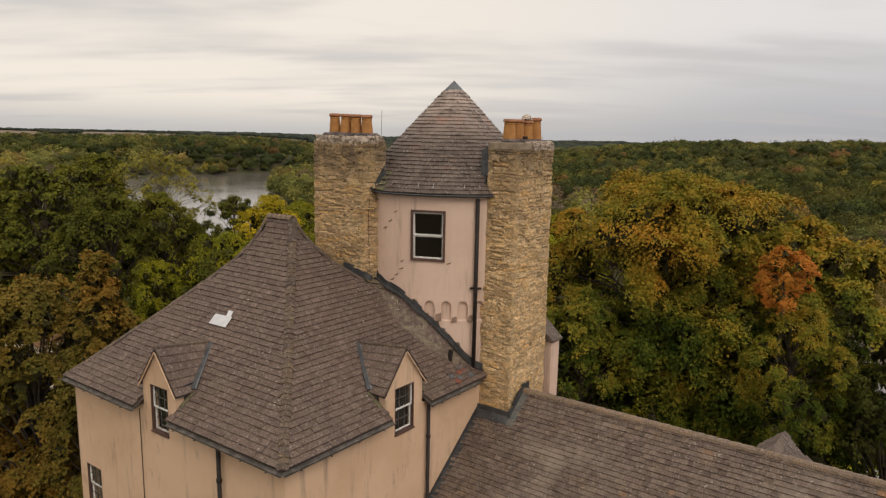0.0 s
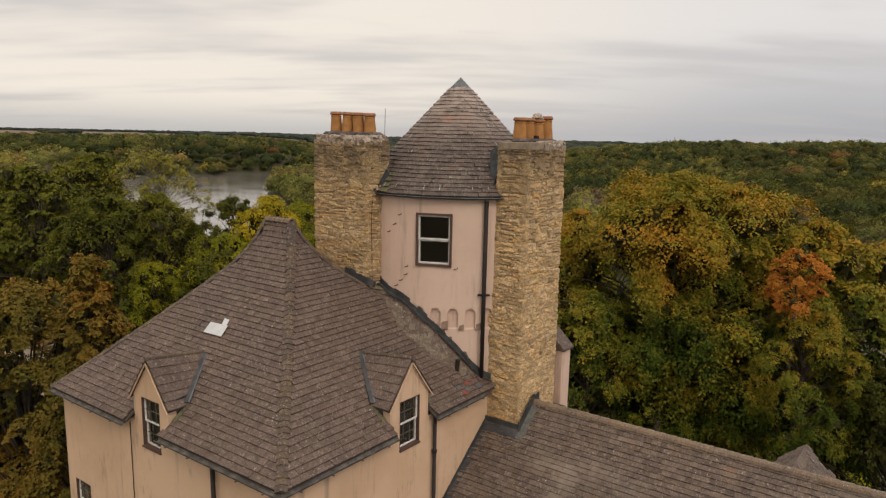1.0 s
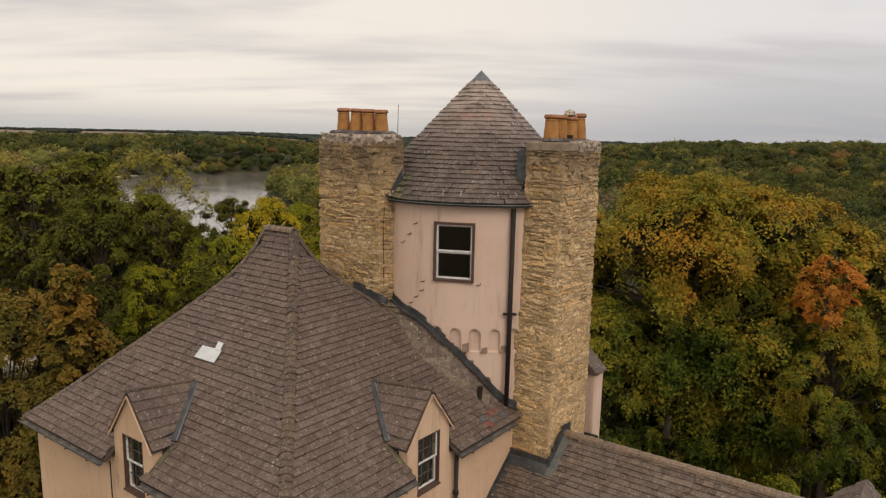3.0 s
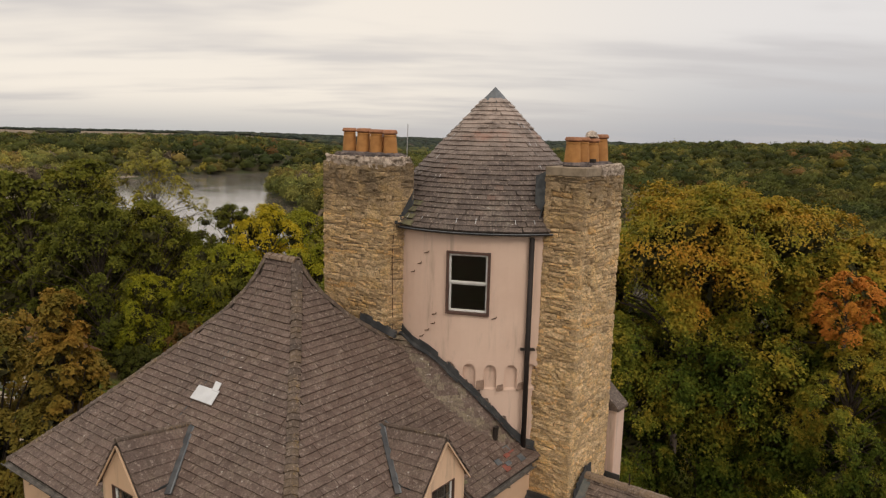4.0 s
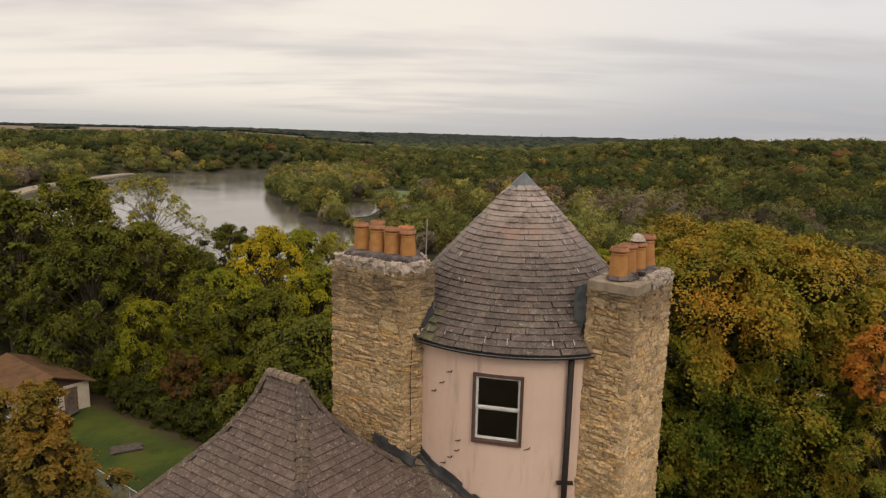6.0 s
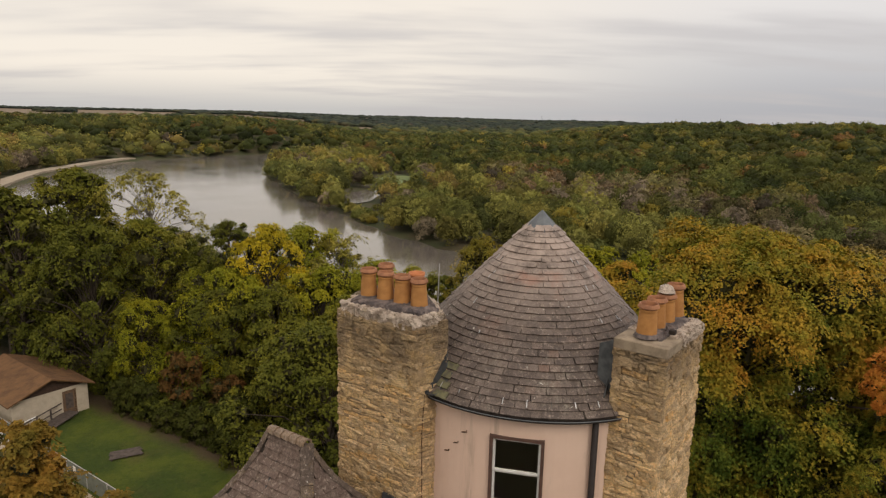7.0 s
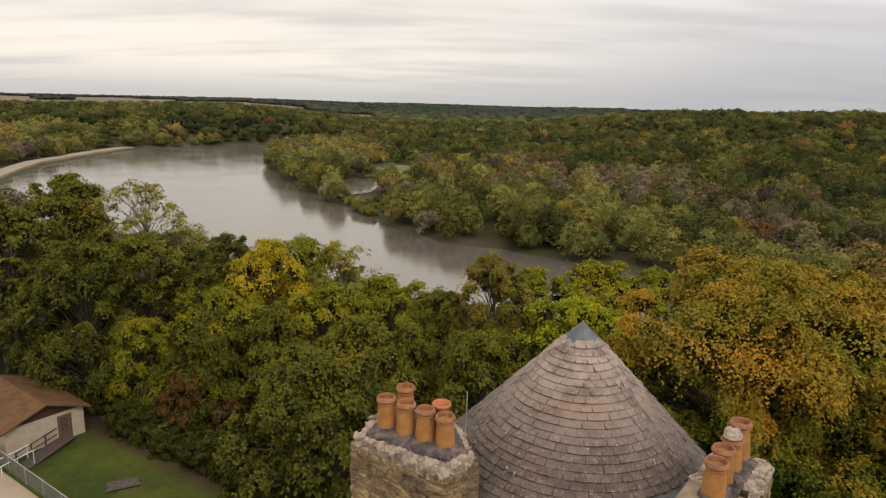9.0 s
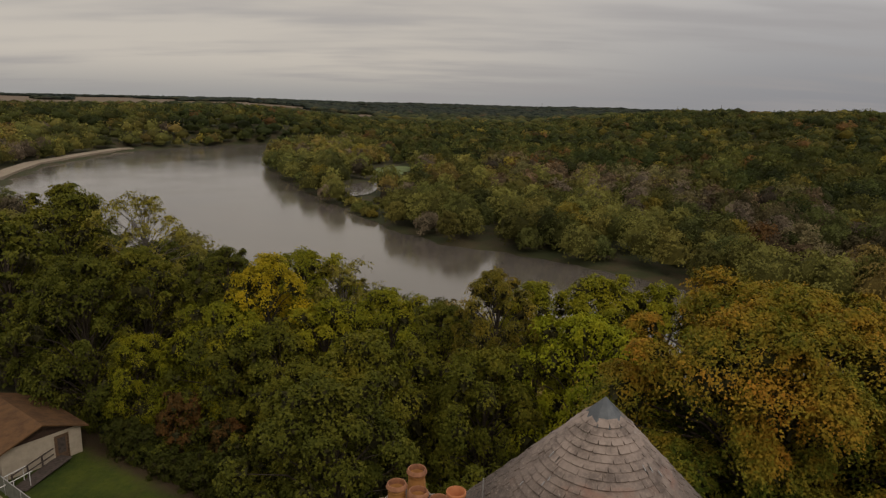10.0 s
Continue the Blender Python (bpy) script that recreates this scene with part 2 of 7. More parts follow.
def lawn_material():
    m = Nodes("lawn_grass")
    n = m.noise(0.22, 5, 0.65)
    fine = m.noise(4, 6, 0.8)
    base = m.mix(m.ramp(n, 0.38, 0.62), (0.034, 0.056, 0.005), (0.072, 0.092, 0.008))
    base = m.mix(m.ramp(m.noise(0.5, 5, 0.7), 0.52, 0.70, 0, 0.6), base, (0.030, 0.042, 0.006))
    base = m.mix(m.ramp(m.noise(0.13, 4, 0.6), 0.56, 0.72, 0, 0.7), base, (0.085, 0.066, 0.020))
    base = m.mix(m.ramp(fine, 0.52, 0.72, 0, 0.6), base, (0.115, 0.108, 0.020))
    # bare earth and fallen leaves along the edge of the wood
    sep = m.node("ShaderNodeSeparateXYZ")
    m.link(m.node("ShaderNodeNewGeometry").outputs["Position"], sep.inputs[0])
    edge = m.maths("ADD", sep.outputs[1], m.maths("MULTIPLY", sep.outputs[0], 0.64))
    edge = m.maths("ADD", edge, m.maths("MULTIPLY", m.noise(0.45, 4, 0.65), 3.0))
    base = m.mix(m.ramp(edge, 42.6, 44.6, 0, 0.9), base, (0.070, 0.043, 0.024))
    base = m.mix(m.ramp(fine, 0.48, 0.30, 0, 0.7), base, (0.014, 0.020, 0.003))
    m.bump(fine, 1.0, 0.12)
    return m.done(base, 0.95)


def crumbled(name, light, dark):
    m = Nodes(name)
    n = m.noise(5, 6, 0.75)
    fine = m.noise(17, 5, 0.8)
    base = m.mix(m.ramp(n, 0.44, 0.66), light, dark)
    # low pits are darkened: the shade of crevices painted into the colour
    base = m.mix(m.ramp(fine, 0.46, 0.32, 0, 0.6), base, tuple(v * 0.4 for v in dark))
    m.bump(m.maths("ADD", fine, n), 1.0, 0.09)
    return m.done(base, 0.95)


MAT = {
    "stucco_tower": stucco("stucco_tower", (0.67, 0.492, 0.395), (0.61, 0.435, 0.345)),
    "stucco_house": stucco("stucco_house", (0.66, 0.455, 0.310), (0.58, 0.385, 0.250)),
    "slate_one": slate("roof_slate_single", "object", SLATE_TONES),
    "slate_rest": slate("roof_slate_joined", "island", SLATE_TONES),
    "cone_one": slate("cone_slate_single", "object", CONE_TONES, (0.36, 0.33, 0.26), 0.5, (0.055, 0.044, 0.040), 0.55),
    "cone_rest": slate("cone_slate_joined", "island", CONE_TONES, (0.36, 0.33, 0.26), 0.5, (0.055, 0.044, 0.040), 0.55),
    "wing_one": slate("wing_slate_single", "object", WING_TONES, (0.34, 0.22, 0.10), 0.7, (0.070, 0.052, 0.043), 0.0, 0.55),
    "wing_rest": slate("wing_slate_joined", "island", WING_TONES, (0.34, 0.22, 0.10), 0.7, (0.070, 0.052, 0.043), 0.0, 0.55),
    "pale_one": slate("pale_slate_single", "object", PALE_TONES, (0.36, 0.31, 0.20), 0.6),
    "pale_rest": slate("pale_slate_joined", "island", PALE_TONES, (0.36, 0.31, 0.20), 0.6),
    "deck": plain("roof_deck", (0.060, 0.048, 0.041), (0.08, 0.064, 0.054), 4, 0.9),
    "hip_tile": slate("hip_tile", "object", [(0.0, (0.058, 0.041, 0.031)), (0.5, (0.090, 0.063, 0.046)), (1.0, (0.125, 0.086, 0.052))], (0.30, 0.20, 0.075), 0.8),
    "ridge_tile": slate("ridge_tile", "object", [(0.0, (0.20, 0.145, 0.10)), (0.5, (0.27, 0.19, 0.125)), (1.0, (0.24, 0.16, 0.095))], (0.40, 0.24, 0.09), 0.6),
    "stone_one": stone("limestone_single", "object"),
    "stone_rest": stone("limestone_joined", "island"),
    "stone_old_one": stone("weathered_limestone_single", "object", 1.68, 0.35, 0.42, (22.0, 23.4)),
    "stone_old_rest": stone("weathered_limestone_joined", "island", 1.68, 0.35, 0.42, (22.0, 23.4)),
    "mortar": plain("lime_mortar", (0.34, 0.255, 0.16), (0.19, 0.140, 0.088), 7, 0.95, 0, 0.8),
    "concrete": plain("weathered_concrete", (0.31, 0.245, 0.175), (0.20, 0.155, 0.11), 4, 0.95, 0, 0.6),
    "worn_render": plain("worn_render", (0.34, 0.23, 0.17), (0.22, 0.15, 0.115), 9, 0.95, 0, 0.8),
    "broken_mortar": crumbled("broken_mortar", (0.68, 0.56, 0.46), (0.36, 0.28, 0.22)),
    "tar": plain("flue_bedding", (0.060, 0.050, 0.050), (0.19, 0.15, 0.135), 6, 0.85, 0, 0.9),
    "terracotta": plain("terracotta", (0.43, 0.205, 0.065), (0.33, 0.150, 0.048), 5, 0.75, 0, 0.25),
    "terracotta_rim": plain("pink_terracotta", (0.36, 0.165, 0.085), (0.23, 0.105, 0.06), 7, 0.8, 0, 0.3),
    "terracotta_red": plain("red_terracotta", (0.52, 0.20, 0.085), (0.42, 0.15, 0.06), 5, 0.75, 0, 0.25),
    "soot": plain("soot", (0.02, 0.015, 0.012), (0.035, 0.025, 0.02), 6, 0.95),
    "lead": plain("lead_sheet", (0.105, 0.115, 0.125), (0.17, 0.18, 0.185), 2.5, 0.5, 0.35, 0.3),
    "lead_mid": plain("mottled_lead_sheet", (0.060, 0.064, 0.070), (0.125, 0.132, 0.135), 3.5, 0.6, 0.2, 0.6),
    "lead_dark": plain("dark_lead_sheet", (0.045, 0.047, 0.05), (0.085, 0.085, 0.085), 3, 0.55, 0.25, 0.4),
    "verdigris": plain("weathered_lead_sheet", (0.10, 0.108, 0.105), (0.17, 0.155, 0.125), 7, 0.75, 0.1, 0.7),
    "patch": plain("new_zinc_sheet", (0.62, 0.63, 0.64), (0.54, 0.55, 0.56), 3, 0.4, 0.3, 0.1),
    "iron": plain("painted_iron", (0.016, 0.012, 0.011), (0.028, 0.019, 0.016), 9, 0.65),
    "rust": plain("rusty_iron", (0.055, 0.028, 0.016), (0.10, 0.045, 0.02), 12, 0.85),
    "gutter": plain("grey_gutter", (0.070, 0.063, 0.056), (0.18, 0.16, 0.14), 4, 0.6, 0.2),
    "frame_brown": plain("brown_window_paint", (0.105, 0.058, 0.044), (0.070, 0.040, 0.032), 8, 0.6),
    "frame_white": plain("white_window_paint", (0.74, 0.73, 0.71), (0.60, 0.58, 0.55), 6, 0.5),
    "dark_room": plain("dark_room", (0.018, 0.016, 0.014), (0.03, 0.026, 0.022), 2, 0.9),
    "red_slate": plain("red_repair_slate", (0.26, 0.085, 0.06), (0.17, 0.06, 0.045), 6, 0.8),
    "moss": plain("mossy_slate", (0.15, 0.142, 0.075), (0.08, 0.068, 0.05), 9, 0.9, 0, 0.6),
    "bark": plain("tree_bark", (0.085, 0.065, 0.048), (0.045, 0.034, 0.026), 3, 0.95, 0, 1.0),
    "grey_bark": plain("grey_bark", (0.17, 0.15, 0.13), (0.10, 0.085, 0.07), 3, 0.95, 0, 1.0),
    # dark olive inside of crowns; the shade in their gaps is painted in
    "crown_shade": plain("inner_crown_shade", (0.060, 0.055, 0.018), (0.032, 0.030, 0.011), 2.5, 0.95, 0, 0.5),
    "woods": woods("woods_canopy"),
    "water": water_material(),
    "ground": ground_material(),
    "lawn": lawn_material(),
    "road": plain("pale_gravel_road", (0.36, 0.295, 0.22), (0.28, 0.225, 0.165), 0.3, 0.95),
    "field": plain("harvested_field", (0.185, 0.135, 0.090), (0.15, 0.11, 0.07), 0.02, 0.95),
    "shed_wall": plain("cream_block_wall", (0.50, 0.425, 0.33), (0.41, 0.345, 0.265), 1.5, 0.9),
    "shingle": plain("brown_shingle", (0.150, 0.078, 0.034), (0.09, 0.046, 0.022), 1.1, 0.9, 0, 0.5),
    "shed_wood": plain("dark_brown_board", (0.05, 0.03, 0.022), (0.075, 0.045, 0.03), 5, 0.85),
    "door_wood": plain("worn_door_wood", (0.17, 0.105, 0.06), (0.12, 0.075, 0.05), 5, 0.8),
    "grey_wood": plain("weathered_board", (0.105, 0.082, 0.070), (0.060, 0.047, 0.040), 4, 0.9, 0, 0.5),
    "steel": plain("galvanised_steel", (0.50, 0.50, 0.50), (0.40, 0.40, 0.41), 4, 0.4, 0.6),
    "fence_net": plain("grey_green_net", (0.14, 0.15, 0.12), (0.10, 0.105, 0.085), 3, 0.85),
    "weed": plain("duckweed", (0.16, 0.20, 0.07), (0.11, 0.15, 0.05), 0.1, 0.8),
    "blue": plain("blue_plastic", (0.10, 0.28, 0.60), (0.30, 0.45, 0.70), 6, 0.5),
}
_g = Nodes("window_glass")
_g.bsdf.inputs["Transmission Weight"].default_value = 1.0
_g.bsdf.inputs["IOR"].default_value = 1.45
_g.bsdf.inputs["Specular IOR Level"].default_value = 0.5
MAT["glass"] = _g.done((0.75, 0.78, 0.76), 0.03)

LEAVES = {
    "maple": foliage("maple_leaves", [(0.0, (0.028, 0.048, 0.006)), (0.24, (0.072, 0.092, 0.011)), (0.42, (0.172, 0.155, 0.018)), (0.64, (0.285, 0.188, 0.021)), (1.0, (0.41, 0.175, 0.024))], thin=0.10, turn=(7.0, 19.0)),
    "maple_red": foliage("red_maple_leaves", [(0.0, (0.30, 0.15, 0.02)), (0.4, (0.44, 0.165, 0.028)), (1.0, (0.50, 0.16, 0.03))]),
    "green": foliage("green_leaves", [(0.0, (0.042, 0.050, 0.008)), (0.4, (0.080, 0.086, 0.012)), (0.7, (0.128, 0.122, 0.016)), (1.0, (0.185, 0.152, 0.020))]),
    "olive": foliage("olive_leaves", [(0.0, (0.062, 0.074, 0.011)), (0.4, (0.122, 0.122, 0.015)), (0.7, (0.182, 0.158, 0.018)), (1.0, (0.225, 0.158, 0.021))]),
    "lime": foliage("yellow_green_leaves", [(0.0, (0.090, 0.105, 0.010)), (0.4, (0.182, 0.182, 0.013)), (0.7, (0.265, 0.235, 0.015)), (1.0, (0.325, 0.250, 0.017))]),
    "bright_lime": foliage("bright_yellow_green_leaves", [(0.0, (0.130, 0.160, 0.012)), (0.4, (0.230, 0.245, 0.014)), (0.7, (0.330, 0.310, 0.017)), (1.0, (0.39, 0.33, 0.018))]),
    # darkest green; along the lawn it also carries the shade of low foliage
    "dark": foliage("shade_dark_leaves", [(0.0, (0.022, 0.027, 0.005)), (0.5, (0.046, 0.051, 0.009)), (1.0, (0.084, 0.076, 0.014))]),
    "amber": foliage("olive_gold_leaves", [(0.0, (0.075, 0.085, 0.015)), (0.4, (0.16, 0.135, 0.020)), (0.7, (0.235, 0.170, 0.022)), (1.0, (0.28, 0.165, 0.025))]),
    "gold": foliage("golden_leaves", [(0.0, (0.230, 0.205, 0.014)), (0.35, (0.320, 0.255, 0.015)), (0.7, (0.450, 0.315, 0.014)), (1.0, (0.490, 0.290, 0.017))]),
    "rust": foliage("russet_leaves", [(0.0, (0.065, 0.068, 0.013)), (0.4, (0.140, 0.102, 0.018)), (0.7, (0.225, 0.124, 0.022)), (1.0, (0.290, 0.120, 0.024))]),
    "rust_deep": foliage("deep_russet_leaves", [(0.0, (0.045, 0.038, 0.012)), (0.4, (0.085, 0.050, 0.015)), (0.7, (0.130, 0.060, 0.018)), (1.0, (0.165, 0.058, 0.020))]),
    "grey": foliage("thin_dry_leaves", [(0.0, (0.140, 0.130, 0.030)), (0.5, (0.235, 0.205, 0.035)), (1.0, (0.320, 0.245, 0.030))]),
}

# ---- building blocks ----
WORLD = {}


class Geo:
    """Collects vertices and faces of one mesh."""

    def __init__(self):
        self.v, self.f = [], []

    def add(self, verts, faces):
        n = len(self.v)
        self.v += [tuple(p) for p in verts]
        self.f += [tuple(i + n for i in q) for q in faces]
        return self

    def box(self, centre, ax, ay, az):
        c, ax, ay, az = Vector(centre), Vector(ax) / 2, Vector(ay) / 2, Vector(az) / 2
        p = [c + sx * ax + sy * ay + sz * az for sz in (-1, 1) for sy in (-1, 1) for sx in (-1, 1)]
        return self.add(p, [(0, 1, 3, 2), (4, 6, 7, 5), (0, 4, 5, 1), (2, 3, 7, 6), (0, 2, 6, 4), (1, 5, 7, 3)])

    def prism(self, poly, shift):
        """A flat polygon pushed along a vector."""
        n, s = len(poly), Vector(shift)
        pts = [Vector(p) for p in poly] + [Vector(p) + s for p in poly]
        sides = [(i, (i + 1) % n, n + (i + 1) % n, n + i) for i in range(n)]
        return self.add(pts, [tuple(range(n)), tuple(range(2 * n - 1, n - 1, -1))] + sides)

    def tube(self, path, radii, n=8, cap=True):
        path = [Vector(p) for p in path]
        if not isinstance(radii, (list, tuple)):
            radii = [radii] * len(path)
        pts, faces = [], []
        for i, p in enumerate(path):
            d = (path[min(i + 1, len(path) - 1)] - path[max(i - 1, 0)]).normalized()
            side = d.cross(Vector((0.31, 0.87, 0.38))).normalized()
            other = d.cross(side)
            pts += [p + float(radii[i]) * (math.cos(k * math.tau / n) * side + math.sin(k * math.tau / n) * other) for k in range(n)]
        for i in range(len(path) - 1):
            faces += [(i * n + k, i * n + (k + 1) % n, (i + 1) * n + (k + 1) % n, (i + 1) * n + k) for k in range(n)]
        if cap:
            faces += [tuple(range(n)), tuple(range((len(path) - 1) * n, len(path) * n))]
        return self.add(pts, faces)

    def lathe(self, centre, profile, n=20, a0=0.0, a1=math.tau, close=False):
        """Turns (radius, height) pairs about the upright through centre."""
        full = abs(a1 - a0 - math.tau) < 1e-6
        m = n if full else n + 1
        c = Vector(centre)
        pts = []
        for r, z in profile:
            pts += [c + Vector((r * math.sin(a0 + (a1 - a0) * k / n), -r * math.cos(a0 + (a1 - a0) * k / n), z)) for k in range(m)]
        faces = []
        rows = len(profile)
        for i in range(rows if close else rows - 1):
            j = (i + 1) % rows
            faces += [(i * m + k, i * m + (k + 1) % m, j * m + (k + 1) % m, j * m + k) for k in range(n)]
        return self.add(pts, faces)


def thing(name, base, label, category, group="", kind=""):
    ob = new(name)
    ob.empty_display_size = 0.3
    ob.location = base
    WORLD[ob] = Matrix.Translation(base)
    return tagged(ob, label, category, group, kind)


def attach(ob, parent):
    if parent is not None:
        ob.parent = parent
        ob.matrix_parent_inverse = WORLD[parent].inverted()
    WORLD.setdefault(ob, Matrix.Identity(4))
    return ob


def part(name, geo, material, parent=None, label="", bevel=0.0, smooth=False, kind=""):
    """Links a Geo as one mesh object under a thing or a part."""
    me = bpy.data.meshes.new(name)
    bm = bmesh.new()
    vs = [bm.verts.new(p) for p in geo.v]
    for f in geo.f:
        try:
            bm.faces.new([vs[i] for i in f])
        except ValueError:
            pass
    bmesh.ops.recalc_face_normals(bm, faces=bm.faces)
    if bevel:
        bmesh.ops.bevel(bm, geom=list(bm.edges), offset=bevel, segments=1, affect="EDGES", profile=0.6)
    for f in bm.faces:
        f.smooth = smooth
    bm.to_mesh(me)
    bm.free()
    me.materials.append(MAT[material] if isinstance(material, str) else material)
    ob = new(name, me)
    tagged(ob, label, kind=kind)
    return attach(ob, parent)


def lay(name, shape, places, one, rest, parent, near, label=""):
    """Lays many alike pieces: the 300 nearest to a place of the plan as objects that share one mesh, the others joined."""
    near = Vector(near)
    places = sorted(places, key=lambda m: (m.translation - near).length)
    verts, faces = shape
    me = bpy.data.meshes.new(name)
    me.from_pydata([tuple(v) for v in verts], [], faces)
    me.materials.append(MAT[one])
    inv = WORLD[parent].inverted()
    for m in places[:300]:
        ob = new(name, me)
        ob.parent, ob.matrix_parent_inverse, ob.matrix_basis = parent, inv, m
    left = places[300:]
    if left:
        vv = np.array([tuple(v) for v in verts])
        allv, allf = [], []
        for i, m in enumerate(left):
            a = np.array(m)
            allv.append(vv @ a[:3, :3].T + a[:3, 3])
            allf += [tuple(k + i * len(vv) for k in f) for f in faces]
        me = bpy.data.meshes.new("further_" + name)
        me.from_pydata(np.concatenate(allv).tolist(), [], allf)
        me.materials.append(MAT[rest])
        attach(tagged(new("further_" + name, me), label, kind="stuff"), parent)


def frame_matrix(o, x, y, z):
    return Matrix(((x[0], y[0], z[0], o[0]), (x[1], y[1], z[1], o[1]), (x[2], y[2], z[2], o[2]), (0, 0, 0, 1)))


def unit_slate():
    """A slate one wide, one long (its foot at -y), one thick, with chipped lower corners."""
    v = [(-0.5, -0.44, 0), (-0.42, -0.5, 0), (0.44, -0.5, 0), (0.5, -0.46, 0), (0.5, 0.5, 0), (-0.5, 0.5, 0)]
    n = len(v)
    pts = v + [(x, y, 1.0 if y < 0 else 0.75) for x, y, z in v]
    return pts, [tuple(range(n - 1, -1, -1)), tuple(range(n, 2 * n))] + [(i, (i + 1) % n, n + (i + 1) % n, n + i) for i in range(n)]


def unit_stone(rng):
    """A rough-faced stone, one wide (x), one deep (y, its face at -y), one high (z)."""
    j = lambda s: rng.uniform(-s, s)
    back = [(-0.5, 0.5, -0.5), (0.5, 0.5, -0.5), (0.5, 0.5, 0.5), (-0.5, 0.5, 0.5)]
    mid = [(-0.51 + j(.03), -0.20 + j(.08), -0.52 + j(.12)), (0.51 + j(.03), -0.20 + j(.08), -0.52 + j(.12)), (0.51 + j(.03), -0.20 + j(.08), 0.52 + j(.12)), (-0.51 + j(.03), -0.20 + j(.08), 0.52 + j(.12))]
    face = [(-0.46 + j(.04), -0.42 + j(.12), -0.40 + j(.10)), (0.46 + j(.04), -0.42 + j(.12), -0.40 + j(.10)), (0.46 + j(.04), -0.42 + j(.12), 0.40 + j(.10)), (-0.46 + j(.04), -0.42 + j(.12), 0.40 + j(.10))]
    pts = back + mid + face + [(j(.25), -0.5 + j(.10), j(.2))]
    f = [(0, 1, 2, 3)]
    for s in (0, 4):
        f += [(s + i, s + 4 + i, s + 4 + (i + 1) % 4, s + (i + 1) % 4) for i in range(4)]
    f += [(8 + i, 12, 8 + (i + 1) % 4) for i in range(4)]
    return pts, f


# ---- land, river, road ----
WATER_Z = -32.0
# stations of the river: x, y, half width
RIVER = np.array([(190, 20, 45), (130, 105, 45), (58, 200, 42), (12, 240, 46), (-37, 262, 50), (-100, 318, 70), (-192, 450, 90), (-248, 600, 84), (-262, 725, 76), (-238, 832, 56), (-150, 935, 36), (-30, 1000, 26), (140, 1060, 20)], float)


def river_distance(x, y):
    """Distance to the bank (below 0 in the water), and whether a place lies on the castle's side."""
    best = np.full(x.shape, 1e9)
    side = np.zeros(x.shape)
    for (ax, ay, aw), (bx, by, bw) in zip(RIVER[:-1], RIVER[1:]):
        dx, dy = bx - ax, by - ay
        t = np.clip(((x - ax) * dx + (y - ay) * dy) / (dx * dx + dy * dy), 0, 1)
        d = np.hypot(x - ax - t * dx, y - ay - t * dy) - (aw + (bw - aw) * t)
        closer = d < best
        best = np.where(closer, d, best)
        side = np.where(closer, np.sign(dx * (y - ay) - dy * (x - ax)), side)
    return best, side


def smooth(lo, hi, v):
    t = np.clip((v - lo) / (hi - lo), 0, 1)
    return t * t * (3 - 2 * t)


def wobble(x, y, scale, seed):
    """A soft, cheap sum of waves between about -1 and 1."""
    r = np.random.RandomState(seed)
    s = 0
    for _ in range(6):
        a, p, k = r.uniform(0, math.tau), r.uniform(0, math.tau), r.uniform(0.5, 1.9) / scale
        s = s + np.sin(k * (x * math.cos(a) + y * math.sin(a)) * math.tau + p)
    return s / 4.0


def land(x, y):
    x, y = np.asarray(x, float), np.asarray(y, float)
    d, side = river_distance(x, y)
    d = d + 4 * wobble(x, y, 60, 5)
    r = np.hypot(x, y)
    shore = WATER_Z - 2.5 + 3.6 * smooth(-6, 9, d)
    bluff = 33.4 * smooth(18, 150, d) * (1 - smooth(300, 430, r)) * (side > 0)
    turn = x / np.maximum(y, 1.0)
    east, west = smooth(0.08, 0.34, turn), 1 - smooth(-0.30, -0.08, turn)
    mid = (1 - east) * (1 - west)
    hill = east * ((33 + 8 * smooth(0.35, 0.65, turn)) * smooth(560, 1420, r) + (5 * wobble(x, y, 420, 2) + 4 * wobble(x, y, 150, 9)) * smooth(520, 1000, r) - 24 * smooth(1550, 2600, r))
    left = west * (24.5 * smooth(760, 1080, r) + 2.5 * smooth(1400, 2400, r) + 1.8 * wobble(x, y, 420, 3) * smooth(850, 1300, r))
    far = mid * (15 * smooth(1500, 3800, r) + 2 * wobble(x, y, 420, 3) * smooth(850, 1300, r)) + 5 * (1 - west) * wobble(x, y, 1500, 6) * smooth(3000, 4200, r)
    keep = smooth(0, 60, d)
    z = shore + bluff + keep * (hill + left + far)
    # the level yard round the castle, with the lawn
    inside = smooth(-16, 1, 61.0 - 0.64 * (x + 28.2) - y) * smooth(-95, -78, x) * smooth(-60, -30, y)
    return z + np.maximum(2.30 - z, 0) * inside


